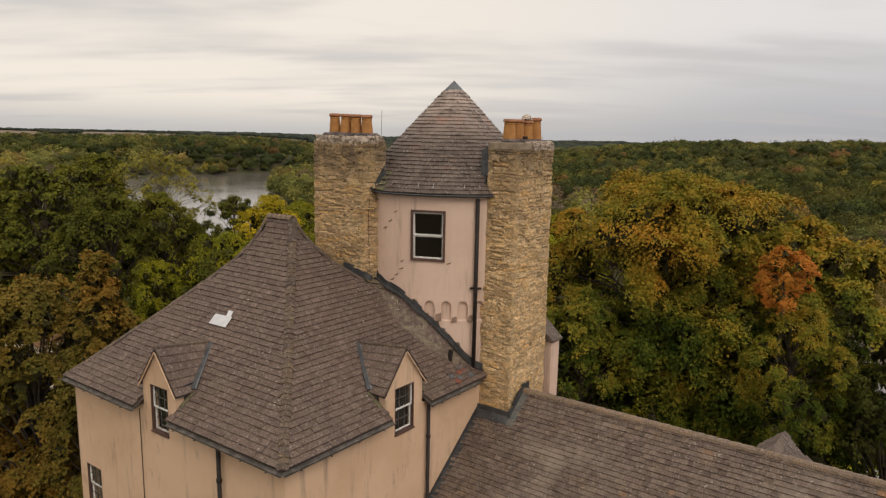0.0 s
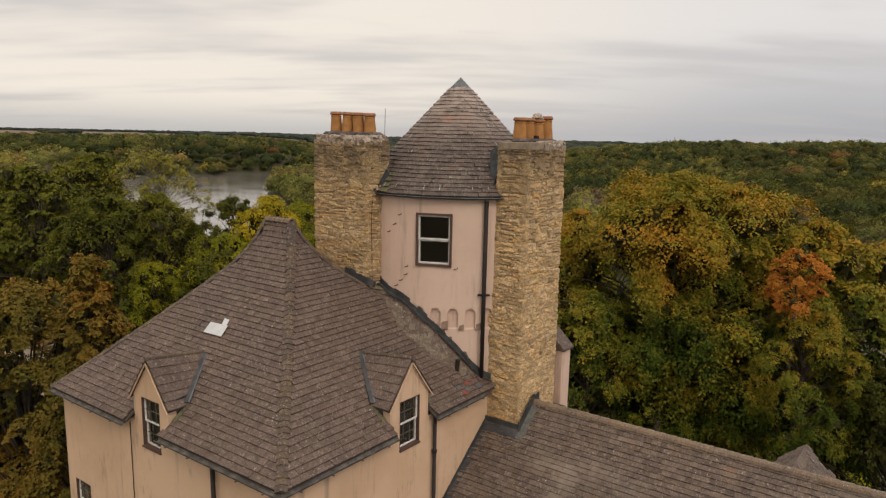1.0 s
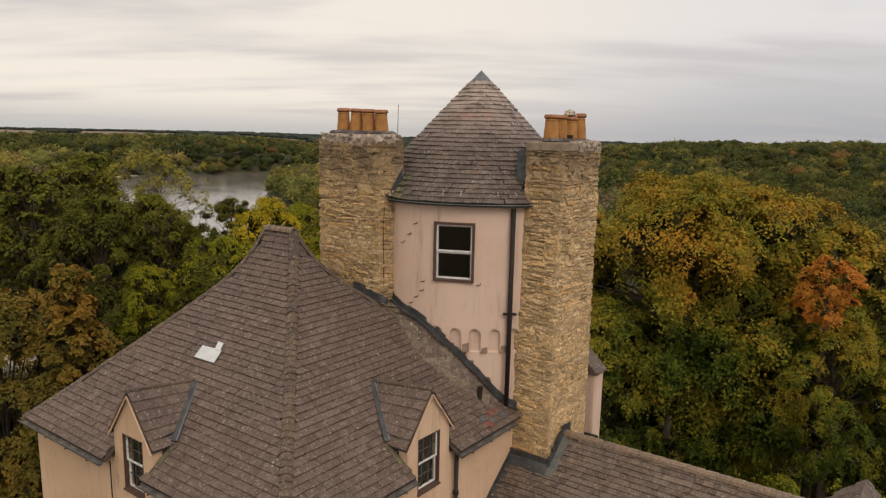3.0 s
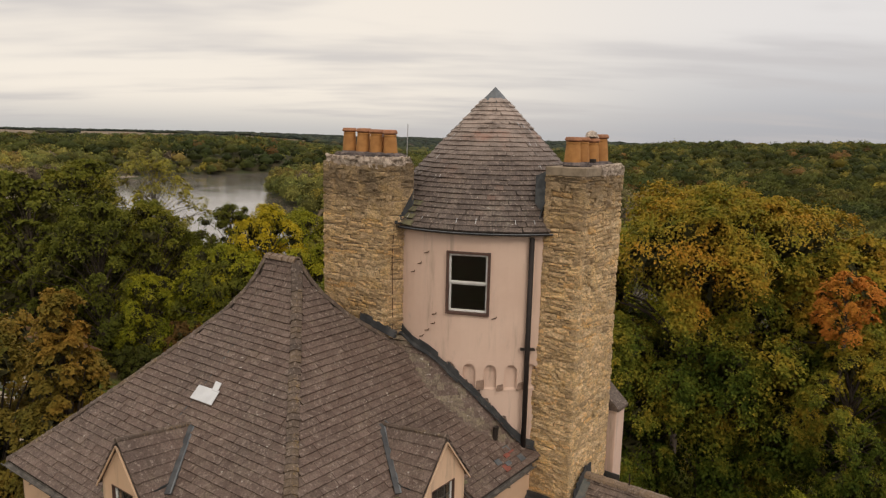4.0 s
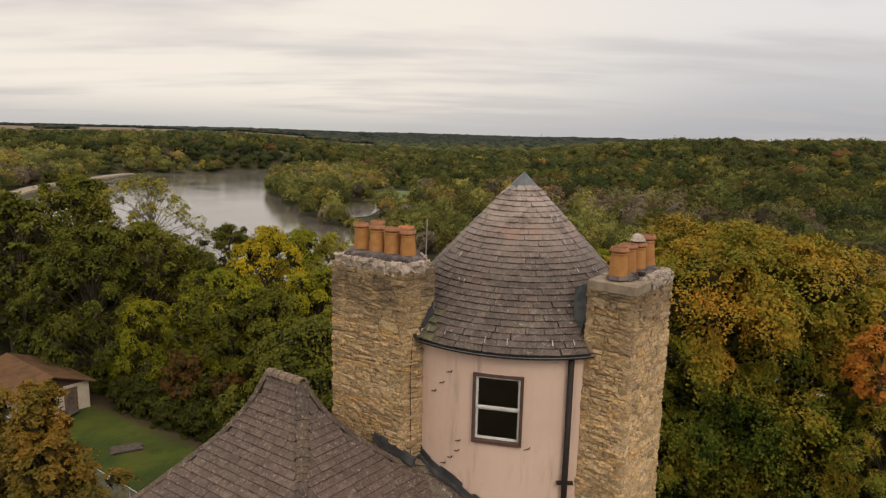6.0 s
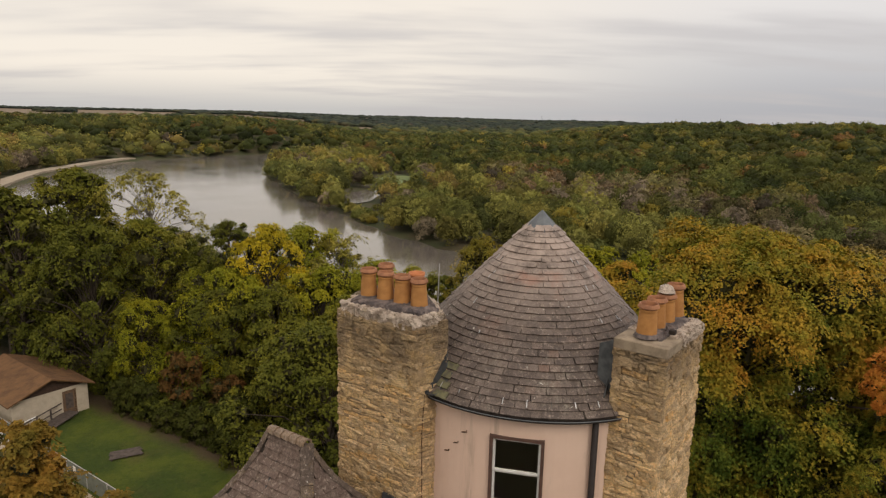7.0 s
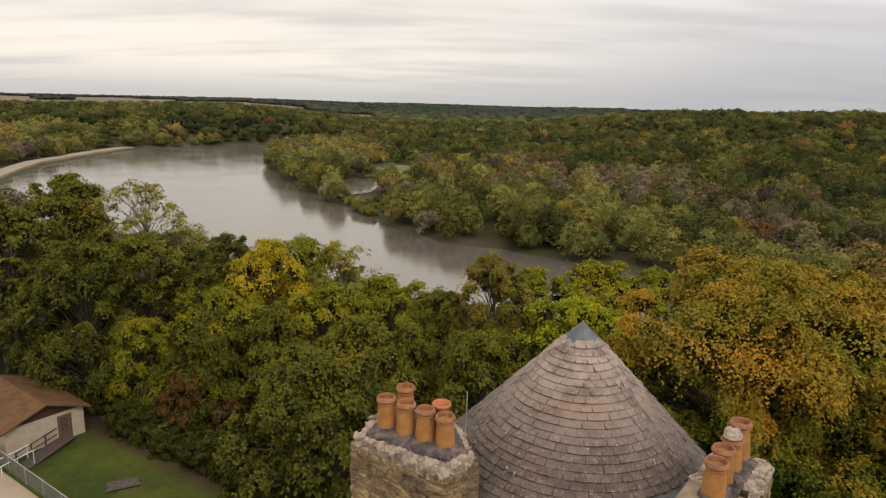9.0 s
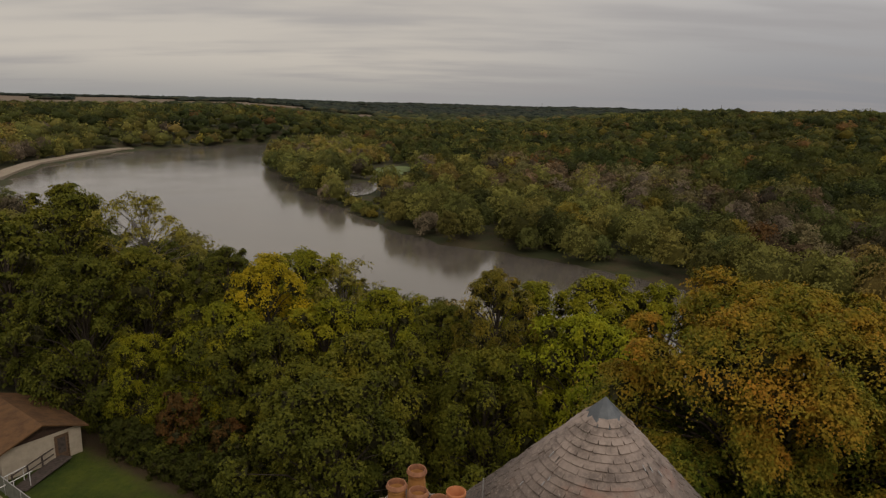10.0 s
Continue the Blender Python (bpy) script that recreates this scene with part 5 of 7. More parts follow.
def rubble(parent, poly, z, count, seed, edges):
    """Broken bits of mortar and stone lying along the rim of a cap."""
    rng = random.Random(seed)
    for i in range(count):
        e = edges[i % len(edges)]
        a, b = Vector((*poly[e], z)), Vector((*poly[(e + 1) % len(poly)], z))
        mid = Vector((sum(p[0] for p in poly) / len(poly), sum(p[1] for p in poly) / len(poly), z))
        p = a.lerp(b, rng.random())
        p = p.lerp(mid, rng.uniform(0.0, 0.13)) + Z3 * rng.uniform(-0.05, 0.03)
        size = rng.uniform(0.06, 0.19)
        turn = pose(p.x, p.y, p.z, rng.uniform(-25, 25), rng.uniform(-25, 25), rng.uniform(0, 360))
        bit = part("broken_mortar", Geo().add(*unit_stone(rng)), "broken_mortar" if i % 5 else "concrete", parent)
        bit.matrix_basis = turn @ Matrix.Diagonal((size, size * 0.7, size * 0.4, 1))


def left_chimney():
    poly = [(-4.28, 22.52), (-2.55, 21.40), (-1.95, 21.86), (-2.28, 23.25), (-3.75, 24.05)]
    c = chimney("chimney", "broad yellow limestone chimney with six clay pots", poly, 16.9, 23.66, (-3.3, 21.9, 22.6), 41, skip=(3, 4), kind="stone_old")
    rng = random.Random(4)
    part("cap", rough_slab(poly, 23.62, 23.86, rng, -0.015, 0.11), "broken_mortar", c, "crumbling pale mortar cap")
    rubble(c, poly, 23.84, 46, 71, (0, 1, 2, 4))
    inner = [(-4.05, 22.55), (-2.55, 21.62), (-2.1, 21.95), (-2.35, 23.1), (-3.65, 23.8)]
    part("flaunching", rough_slab(inner, 23.82, 23.955, rng, -0.03, 0.05), "tar", c, "dark sooty flaunching")
    rng = random.Random(9)
    for k in range(4):
        t = k / 3
        chimney_pot(c, -3.66 + 1.14 * t, 22.78 - 0.64 * t, 23.97 - 0.015 * k, 0.62, 0.163, lean=(rng.uniform(-1.5, 1.5), rng.uniform(-1.5, 1.5)))
    chimney_pot(c, -3.32, 23.28, 23.97, 0.62, 0.163)
    chimney_pot(c, -2.60, 22.60, 24.0, 0.56, 0.165, True, "terracotta_red", label="plain red clay chimney pot")
    part("rod", Geo().tube([(-2.13, 22.75, 23.7), (-2.11, 22.77, 24.72)], 0.012, 6), "steel", c, "thin grey metal rod")
    part("cable", Geo().tube([(-2.36, 21.50, 18.6), (-2.40, 21.46, 21.4), (-2.36, 21.50, 22.2)], 0.009, 5), "rust", c)
    return c


def right_chimney():
    fc = Vector((2.15, 20.25))
    v2, w2 = Vector((VX, VY)), Vector((0.789, -0.615))
    at = lambda s, t: tuple(fc - w2 * s + v2 * t)
    poly = [at(0.97, 0), at(0, 0), at(0, 2.08), at(0.97, 2.08)]
    foot = ([at(1.36, -0.02), at(-0.005, -0.02), at(-0.005, 2.09), at(1.36, 2.09)], 19.35)
    c = chimney("chimney", "tall yellow limestone chimney with four clay pots", poly, 13.6, 23.58, (*at(0, 0.6), 21.5), 57, skip=(2,), foot=foot)
    rng = random.Random(14)
    shoulder = Geo().prism([(*at(1.36, 0), 19.3), (*at(0.95, 0), 19.3), (*at(0.95, 0), 19.75)], (VX * 1.6, VY * 1.6, 0))
    part("shoulder", shoulder, "stone_rest", c, "sloping stone shoulder")
    slab = Geo()
    slab.prism([(*at(1.02, -0.05), 23.56), (*at(-0.06, -0.05), 23.56), (*at(-0.06, 0.75), 23.56), (*at(1.02, 0.75), 23.56)], (0, 0, 0.22))
    part("cap", slab, "concrete", c, "grey concrete cap slab", bevel=0.02)
    part("cap", rough_slab([at(0.99, 0.7), at(-0.03, 0.7), at(-0.03, 2.12), at(0.99, 2.12)], 23.56, 23.8, rng, 0.0, 0.10), "broken_mortar", c, "broken pale mortar cap")
    rubble(c, [at(0.99, 0.7), at(-0.03, 0.7), at(-0.03, 2.12), at(0.99, 2.12)], 23.78, 22, 73, (1, 2, 3))
    inner = [at(0.72, 0.3), at(0.2, 0.3), at(0.2, 2.0), at(0.72, 2.0)]
    part("flaunching", rough_slab(inner, 23.74, 23.85, rng, 0.0, 0.05), "tar", c, "dark mortar round the pots")
    spots = ((1.95, 20.84), (2.25, 21.27), (2.58, 21.68), (2.91, 22.10))
    for i, (x, y) in enumerate(spots):
        chimney_pot(c, x, y, 23.86, (0.62, 0.62, 0.60, 0.70)[i], 0.172, lean=(rng.uniform(-1.5, 1.5), rng.uniform(-1.5, 1.5)))
    s = Geo()
    rr = random.Random(6)
    for k in range(3):
        s.lathe((2.56 + rr.uniform(-.05, .05), 21.66 + rr.uniform(-.05, .05), 24.5 + 0.03 * k), [(0.02, -0.06), (0.15 + rr.uniform(-.03, .04), -0.03), (0.13, 0.04), (0.03, 0.09)], 9)
    part("capstone", s, "broken_mortar", c, "broken stone lying on a pot")
    part("loose_brick", Geo().box((2.42, 20.74, 23.93), (0.11, -0.07, 0), (0.06, 0.09, 0), (0, 0, 0.09)), "soot", c, bevel=0.01)
    return c


# ---- lead where roofs meet stone ----


def flashings(tower, left, right, house):
    # against the round tower along the house roof, in overlapping uneven sheets
    lift = lambda d: float(np.interp(d, [-54, -48, -42, -36, -30, -24, -12, 0, 12], [0, 0.1, 0.24, 0.4, 0.58, 0.65, 0.62, 0.42, 0]))
    last = None
    rng = random.Random(61)
    for deg in range(-66, 21, 5):
        p = on_tower(deg, T_R + 0.02, 0)
        d = np.linalg.solve(np.array([[UX, VX], [UY, VY]]), np.array([p.x - CX, p.y - CY]))
        q = Vector((p.x, p.y, EAVE + rise(min(max(float(d[0]), 0.0) / RIDGE_A0, 1)) + lift(deg)))
        if last is not None:
            out = (q - Vector((TOWER.x, TOWER.y, q.z))).normalized()
            h, w = rng.uniform(0.17, 0.27), rng.uniform(0.09, 0.16)
            g = Geo()
            g.prism([last - Z3 * 0.02, q - Z3 * 0.02, q + Z3 * h, last + Z3 * (h + rng.uniform(-.03, .03))], out * 0.025)
            g.prism([last + Z3 * 0.03, q + Z3 * 0.03, q + out * w + Z3 * 0.02, last + out * w + Z3 * rng.uniform(0.0, 0.05)], Vector((0, 0, 0.03)))
            part("flashing", g, "lead_dark", tower, "dark lead flashing sheet")
        last = q
    # lead at the foot of the left-hand chimney
    rng = random.Random(61)
    for i in range(6):
        c = Vector((-2.75, 21.47, 19.58)) + Vector((0.95, -0.6, -0.28)) * ((i + 0.5) / 6 - 0.5)
        h, bend = rng.uniform(0.14, 0.26), rng.uniform(-0.03, 0.03)
        part("flashing", Geo().box(c + Z3 * (h / 2 - 0.13), (0.175, -0.11 + bend, -0.05 + bend), (0.05, 0.08, 0), (0.02 + bend, 0.03, h)), "lead_dark", left, "dark lead flashing")
    part("vent_pipe", Geo().tube([P(0.75, 7.2, EAVE + 0.45), P(0.7, 7.2, EAVE + 0.95)], 0.07, 8), "soot", house, "short dark vent pipe")
    # upstands beside the chimneys on the cone
    def cone_z(x, y):
        r = math.hypot(x - TOWER.x, y - TOWER.y)
        return float(np.interp(r, [0, 2.55, T_EAVE_R], [T_APEX, 23.05, T_EAVE]))
    def upstand(p0, p1, h0, h1, out, material, n=8):
        o = Vector((*out, 0)).normalized()
        for i in range(n):
            a = Vector(p0).lerp(Vector(p1), i / n)
            b = Vector(p0).lerp(Vector(p1), (i + 1) / n)
            ha, hb = h0 + (h1 - h0) * i / n, h0 + (h1 - h0) * (i + 1) / n
            za, zb = cone_z(*a), cone_z(*b)
            A, B = Vector((a.x, a.y, za)), Vector((b.x, b.y, zb))
            # one folded sheet: the upstand and its apron
            prof = [A + Z3 * ha, B + Z3 * hb, B + Z3 * 0.06, A + Z3 * 0.06, B + o * 0.22 + Z3 * 0.09, A + o * 0.22 + Z3 * 0.09]
            back = [p - o * 0.02 - Z3 * 0.02 for p in prof]
            g = Geo().add(prof + back, [(0, 1, 2, 3), (3, 2, 4, 5), (6, 9, 8, 7), (9, 11, 10, 8), (0, 6, 7, 1), (5, 4, 10, 11), (0, 3, 9, 6), (3, 5, 11, 9), (1, 7, 8, 2), (2, 8, 10, 4)])
            part("flashing", g, material, tower, "folded blue-grey lead flashing")
    upstand((-2.34, 21.52), (-1.91, 21.82), 0.16, 0.46, (0.6, -0.75), "lead_dark", 5)
    upstand((-1.89, 21.84), (-2.20, 23.2), 0.46, 0.15, (1, 0.2), "lead", 8)
    upstand((1.22, 20.9), (1.46, 21.25), 0.12, 0.5, (-0.79, 0.61), "lead_dark", 4)
    # a lead saddle between the cone and the right-hand chimney
    g = Geo()
    base = Vector((1.40, 20.88, 0))
    left_out = Vector((-0.789, 0.615, 0))
    rows = []
    for i in range(7):
        t = 0.12 + 1.3 * i / 6
        p = base + V3 * t
        q = p + left_out * (0.40 + 0.03 * math.sin(i * 2.1))
        hi = 23.70 - 0.5 * i / 6
        rows.append((Vector((p.x, p.y, hi)), Vector((q.x, q.y, max(23.52 - 0.4 * i / 6, cone_z(q.x, q.y) + 0.04))), Vector((p.x, p.y, cone_z(p.x, p.y) - 0.1)), Vector((q.x, q.y, cone_z(q.x, q.y) - 0.1))))
    for (a, b, c, b2), (d, e, f, e2) in zip(rows[:-1], rows[1:]):
        g.add([a, b, e, d, b2, e2], [(0, 1, 2, 3), (1, 4, 5, 2)])
    g.prism([rows[0][0], rows[0][1], rows[0][3], rows[0][2]], V3 * -0.02)
    part("lead_saddle", g, "lead_mid", tower, "blue-grey lead saddle beside the chimney")


# ---- side wing ----
WING_B, WING_Z, WING_S = 8.9, 15.86, 0.85
WING_END = -13.5


def side_wing():
    wing = thing("side_wing", P(-7, 8.9, FOOT), "long low wing with a lichened slate roof", "house")
    zr = lambda b: WING_Z - WING_S * abs(b - WING_B)
    b0, b1 = 2.2, 15.6
    deck = Geo()
    for lo, hi in ((b0, WING_B), (WING_B, b1)):
        poly = [P(0.24 if lo < WING_B else -0.3, lo, zr(lo)), P(WING_END, lo, zr(lo)), P(WING_END, hi, zr(hi)), P(0.24 if lo < WING_B else -0.3, hi, zr(hi))]
        deck.prism(poly, Vector((0, 0, -0.08)))
    roof = part("roof", deck, "deck", wing, "long roof slope of small worn slates")
    rng = random.Random(23)
    places = []
    slope = math.hypot(1, WING_S)
    gauge = 0.152
    for lo, hi, far in ((b0, WING_B, False), (WING_B, b1, True)):
        rows = int(abs(hi - lo) * slope / gauge)
        for r in range(rows):
            t = (r + 0.5) / rows
            b = lo + (hi - lo) * t
            up = (V3 + Z3 * WING_S) if not far else (-V3 + Z3 * WING_S)
            x = 0.24 + 0.1 * (r % 2)
            while x > WING_END:
                wv = rng.uniform(0.15, 0.24) * (2.0 if far else 1.0)
                c = x - wv / 2
                x -= wv
                if c > 0.2 or (far and c > -0.4):
                    continue
                places.append(slate_matrix(P(c, b, zr(b)), U3, up, wv * 0.985, abs(hi - lo) * slope / rows * 1.14, rng.uniform(0.028, 0.050), rng))
    lay("slate", unit_slate(), places, "wing_one", "wing_rest", roof, P(-2.5, 7.2, 14.5), "small worn slates")
    m = 5
    prof = [(math.cos(math.pi * k / m) * 0.5, math.sin(math.pi * k / m) * 0.5) for k in range(m + 1)]
    ring = lambda y, s: [(x * s, y, z * s) for x, z in prof]
    k = m + 1
    tile = (ring(-0.5, 1.1) + ring(0.5, 0.94) + ring(-0.5, 0.8), [(i, i + 1, k + i + 1, k + i) for i in range(m)] + [(i, i + 1, 2 * k + i + 1, 2 * k + i) for i in range(m)])
    spots = []
    a = -0.95
    while a > WING_END:
        spots.append(frame_matrix(P(a, WING_B, WING_Z + 0.0), V3 * 0.27, U3 * 0.34, Z3 * 0.24))
        a -= 0.32
    lay("ridge_tile", tile, spots, "ridge_tile", "ridge_tile", roof, P(-3, 8.9, 15.8), "reddish clay ridge tiles")
    # walls
    part("wall", wall_panel(P(0.2, b0 + 0.35, 0), -U3, V3, 13.6, FOOT, zr(b0 + 0.35) - 0.1, []), "stucco_house", wing)
    part("wall", wall_panel(P(-0.2, b1 - 0.35, 0), -U3, -V3, 13.2, FOOT, zr(b1 - 0.35) - 0.1, []), "stucco_house", wing)
    gable = Geo().prism([P(WING_END + 0.3, b0 + 0.72, FOOT), P(WING_END + 0.3, b1 - 0.72, FOOT), P(WING_END + 0.3, b1 - 0.72, zr(b1 - 0.72) - 0.1), P(WING_END + 0.3, WING_B, WING_Z - 0.1), P(WING_END + 0.3, b0 + 0.72, zr(b0 + 0.72) - 0.1)], U3 * 0.35)
    part("gable_wall", gable, "stucco_house", wing)
    # lead against the house wall and round the chimney's foot
    for i in range(8):
        ba, bb = 2.3 + (8.05 - 2.3) * i / 8, 2.3 + (8.05 - 2.3) * (i + 1) / 8 + 0.04
        g = Geo().prism([P(0.243 - 0.003 * (i % 2), b, zr(b) + dz) for b, dz in ((ba, 0), (bb, 0), (bb, 0.2), (ba, 0.2))], -U3 * 0.02)
        g.prism([P(0.22, ba, zr(ba) + 0.06), P(0.22, bb, zr(bb) + 0.06), P(0.04, bb, zr(bb) + 0.05), P(0.04, ba, zr(ba) + 0.05)], Z3 * 0.025)
        part("flashing", g, "lead_dark", roof, "dark lead flashing")
    g = Geo()
    g.box(P(-0.3, 8.08, zr(8.05) + 0.13), U3 * 1.25, V3 * 0.05, Z3 * 0.26)
    g.prism([P(0.3, 8.1, zr(8.1) + 0.09), P(-0.98, 8.1, zr(8.1) + 0.09), P(-0.98, 7.85, zr(7.85) + 0.07), P(0.3, 7.85, zr(7.85) + 0.07)], Z3 * 0.02)
    part("flashing", g, "lead_dark", roof, "dark lead round the chimney foot")
    jig = random.Random(37)
    for i in range(9):
        ba, bb = 8.0 + 1.15 * i / 9, 8.0 + 1.15 * (i + 1.15) / 9
        low, high = zr(min(ba, WING_B)) - 0.03, zr(min(bb, WING_B)) + jig.uniform(0.20, 0.34)
        step = Geo().box(P(-0.955 - 0.004 * (i % 2), (ba + bb) / 2, (low + high) / 2), U3 * 0.025, V3 * (bb - ba), Z3 * (high - low))
        part("flashing", step, "lead_dark", roof, "stepped dark lead let into the stone joints")
    for i in range(5):
        ba, bb = 7.85 + 1.05 * i / 5, 7.85 + 1.05 * (i + 1.08) / 5
        apron = Geo().prism([P(-0.94, ba, zr(ba) + 0.085), P(-0.94, bb, zr(bb) + 0.085), P(-1.17 + jig.uniform(-.02, .02), bb, zr(bb) + 0.065), P(-1.17 + jig.uniform(-.02, .02), ba, zr(ba) + 0.065)], Z3 * 0.022)
        part("flashing", apron, "verdigris", roof, "pale weathered lead apron")
    # an aerial stub on the ridge
    p = P(-2.1, WING_B, WING_Z)
    part("ridge_rod", Geo().tube([p, p + Z3 * 0.4], 0.015, 5), "iron", roof)
    # a cross gable on the far slope
    pk, c, hb = 14.35, -7.6, 1.7
    cross = Geo()
    b_in, b_out = 10.4, 14.2
    for sgn in (-1, 1):
        cross.prism([P(c, b_in, pk), P(c, b_out, pk), P(c + sgn * hb, b_out, pk - 1.75), P(c + sgn * hb, b_in, pk - 1.75)], Z3 * 0.08)
    part("cross_roof", cross, "slate_rest", wing, "small slated cross gable")
    rng = random.Random(8)
    places = []
    for sgn in (-1, 1):
        up = P(c, 0, pk) - P(c + sgn * hb, 0, pk - 1.75)
        for r in range(10):
            t = (r + 0.5) / 10
            x = b_in
            while x < b_out:
                wv = rng.uniform(0.2, 0.3)
                places.append(slate_matrix(P(c + sgn * hb * (1 - t), x + wv / 2, pk - 1.75 * (1 - t) + 0.085), V3, up, wv * 0.98, up.length / 10 * 1.14, 0.02, rng))
                x += wv
    lay("slate", unit_slate(), places, "wing_one", "wing_rest", wing, P(c, b_in, pk))
    gw = Geo().prism([P(c - hb + 0.1, b_out - 0.3, FOOT), P(c + hb - 0.1, b_out - 0.3, FOOT), P(c + hb - 0.1, b_out - 0.3, pk - 1.65), P(c, b_out - 0.3, pk - 0.02), P(c - hb + 0.1, b_out - 0.3, pk - 1.65)], V3 * 0.25)
    part("gable_wall", gw, "stucco_house", wing)
    return wing


def corner_pier():
    """A slim stuccoed pier with a sloping slate cap behind the right-hand chimney."""
    pier = thing("stucco_pier", P(-0.9, 11.0, FOOT), "slim pale stucco pier with a sloping slate cap", "pier")
    a0, a1, b0, b1 = -0.5, -1.05, 10.42, 10.95
    g = Geo().prism([P(a0, b0, FOOT), P(a1, b0, FOOT), P(a1, b1, FOOT), P(a0, b1, FOOT)], (0, 0, 17.2 - FOOT))
    part("shaft", g, "stucco_tower", pier, bevel=0.02)
    cap = Geo().prism([P(a0 + 0.05, b0 - 0.06, 17.85), P(a1 - 0.07, b0 - 0.06, 17.22), P(a1 - 0.07, b0 - 0.06, 17.15), P(a0 + 0.05, b0 - 0.06, 17.15)], V3 * (b1 - b0 + 0.12))
    part("cap", cap, "wing_rest", pier, "brown slate cap")
    part("flashing", Geo().box(P(-0.9, b0 - 0.02, 14.9), U3 * 0.7, V3 * 0.03, Z3 * 0.9), "lead_dark", pier)
    return pier


house = main_house()
tower = round_tower()
chimney_l = left_chimney()
chimney_r = right_chimney()
wing = side_wing()
pier = corner_pier()
flashings(tower, chimney_l, chimney_r, house)

# ---- trees ----


def unit_rows(a):
    return a / (np.linalg.norm(a, axis=-1, keepdims=True) + 1e-9)


def leaf_arrays(rng, centres, radii, per, size, sprays=12, squash=0.75, hearts=24, outs=None, fan=0.30, droop=0.16, upward=0.75, loose=0.36):
    """Leaves as small blades on arched fans that shingle the outer side of many boughs, over dark triangles that paint
    the inner shade.
    """
    c, r = np.asarray(centres, float), np.asarray(radii, float)
    nb = len(c)
    d = rng.normal(size=(nb, sprays, 3))
    d[..., 2] = d[..., 2] * 0.85 + 0.30
    if outs is not None:
        d += np.asarray(outs)[:, None] * 0.75
    d = unit_rows(d)
    reach = r[:, None] * rng.uniform(0.62, 1.10, (nb, sprays))
    sc = c[:, None] + d * reach[..., None] * np.array([1, 1, squash])
    n = max(per // sprays, 1)
    # each fan: its own facing, length and width, bent down towards the rim
    face = unit_rows(d * 0.75 + np.array([0, 0, upward]) + rng.normal(size=d.shape) * 0.24)
    along = unit_rows(d - face * np.sum(d * face, -1, keepdims=True) + 1e-4)
    side = np.cross(face, along)
    fr = (r[:, None] * rng.uniform(0.65, 1.45, (nb, sprays)) * fan)[..., None]
    q = np.sqrt(rng.uniform(0.0, 1.0, (nb, sprays, n))) * rng.uniform(0.85, 1.15, (nb, sprays, n))
    w = rng.uniform(0, math.tau, (nb, sprays, n))
    ragged = 1 + 0.30 * np.sin(3 * w + rng.uniform(0, 6.28, (nb, sprays, 1))) + 0.18 * np.sin(5 * w + rng.uniform(0, 6.28, (nb, sprays, 1)))
    u, v = 1.25 * q * ragged * np.cos(w), 0.9 * q * ragged * np.sin(w)
    sag = -droop * (u * u + v * v) + rng.normal(size=q.shape) * 0.10
    p = sc[:, :, None] + fr[..., None] * (along[:, :, None] * u[..., None] + side[:, :, None] * v[..., None] + face[:, :, None] * sag[..., None])
    nrm = face[:, :, None] + 1.3 * droop * (along[:, :, None] * u[..., None] + side[:, :, None] * v[..., None]) + rng.normal(size=p.shape) * loose
    p, nrm = p.reshape(-1, 3), unit_rows(nrm.reshape(-1, 3))
    m = len(p)
    t = unit_rows(np.cross(nrm, rng.normal(size=(m, 3))))
    b = np.cross(nrm, t)
    s = size * rng.uniform(0.6, 1.3, (m, 1))
    bend = nrm * s * 0.15
    tri = np.stack([p - t * s * 0.6 - bend, p + t * s * 0.35 - b * s * 0.55, p + t * s * 0.45 + b * s * 0.5 - bend], 1).reshape(-1, 3)
    shade_tris = None
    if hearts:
        # dark triangles fill each bough; shade in its gaps is put in their colour
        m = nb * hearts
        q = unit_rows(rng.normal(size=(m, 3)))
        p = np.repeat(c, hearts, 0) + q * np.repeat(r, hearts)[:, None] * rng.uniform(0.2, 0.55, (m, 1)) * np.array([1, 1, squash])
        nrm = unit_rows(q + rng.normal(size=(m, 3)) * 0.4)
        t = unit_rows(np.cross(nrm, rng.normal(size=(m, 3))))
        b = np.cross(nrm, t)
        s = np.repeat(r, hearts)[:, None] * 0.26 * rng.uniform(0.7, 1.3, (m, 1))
        shade_tris = np.stack([p - t * s * 1.5, p - b * s * 0.6 + t * s * 0.5, p + t * s * 1.2 + b * s * 0.55], 1).reshape(-1, 3)
    return tri, shade_tris


def leaf_mesh(name, verts, material, tint=None, k=3):
    n = len(verts) // k
    me = bpy.data.meshes.new(name)
    me.vertices.add(len(verts))
    me.vertices.foreach_set("co", np.ascontiguousarray(verts, np.float32).ravel())
    me.loops.add(len(verts))
    me.loops.foreach_set("vertex_index", np.arange(len(verts), dtype=np.int32))
    me.polygons.add(n)
    me.polygons.foreach_set("loop_start", np.arange(0, len(verts), k, dtype=np.int32))
    if tint is not None:
        at = me.attributes.new("tint", "FLOAT_COLOR", "POINT")
        at.data.foreach_set("color", np.ascontiguousarray(tint, np.float32).ravel())
    me.update(calc_edges=True)
    me.materials.append(material)
    return me


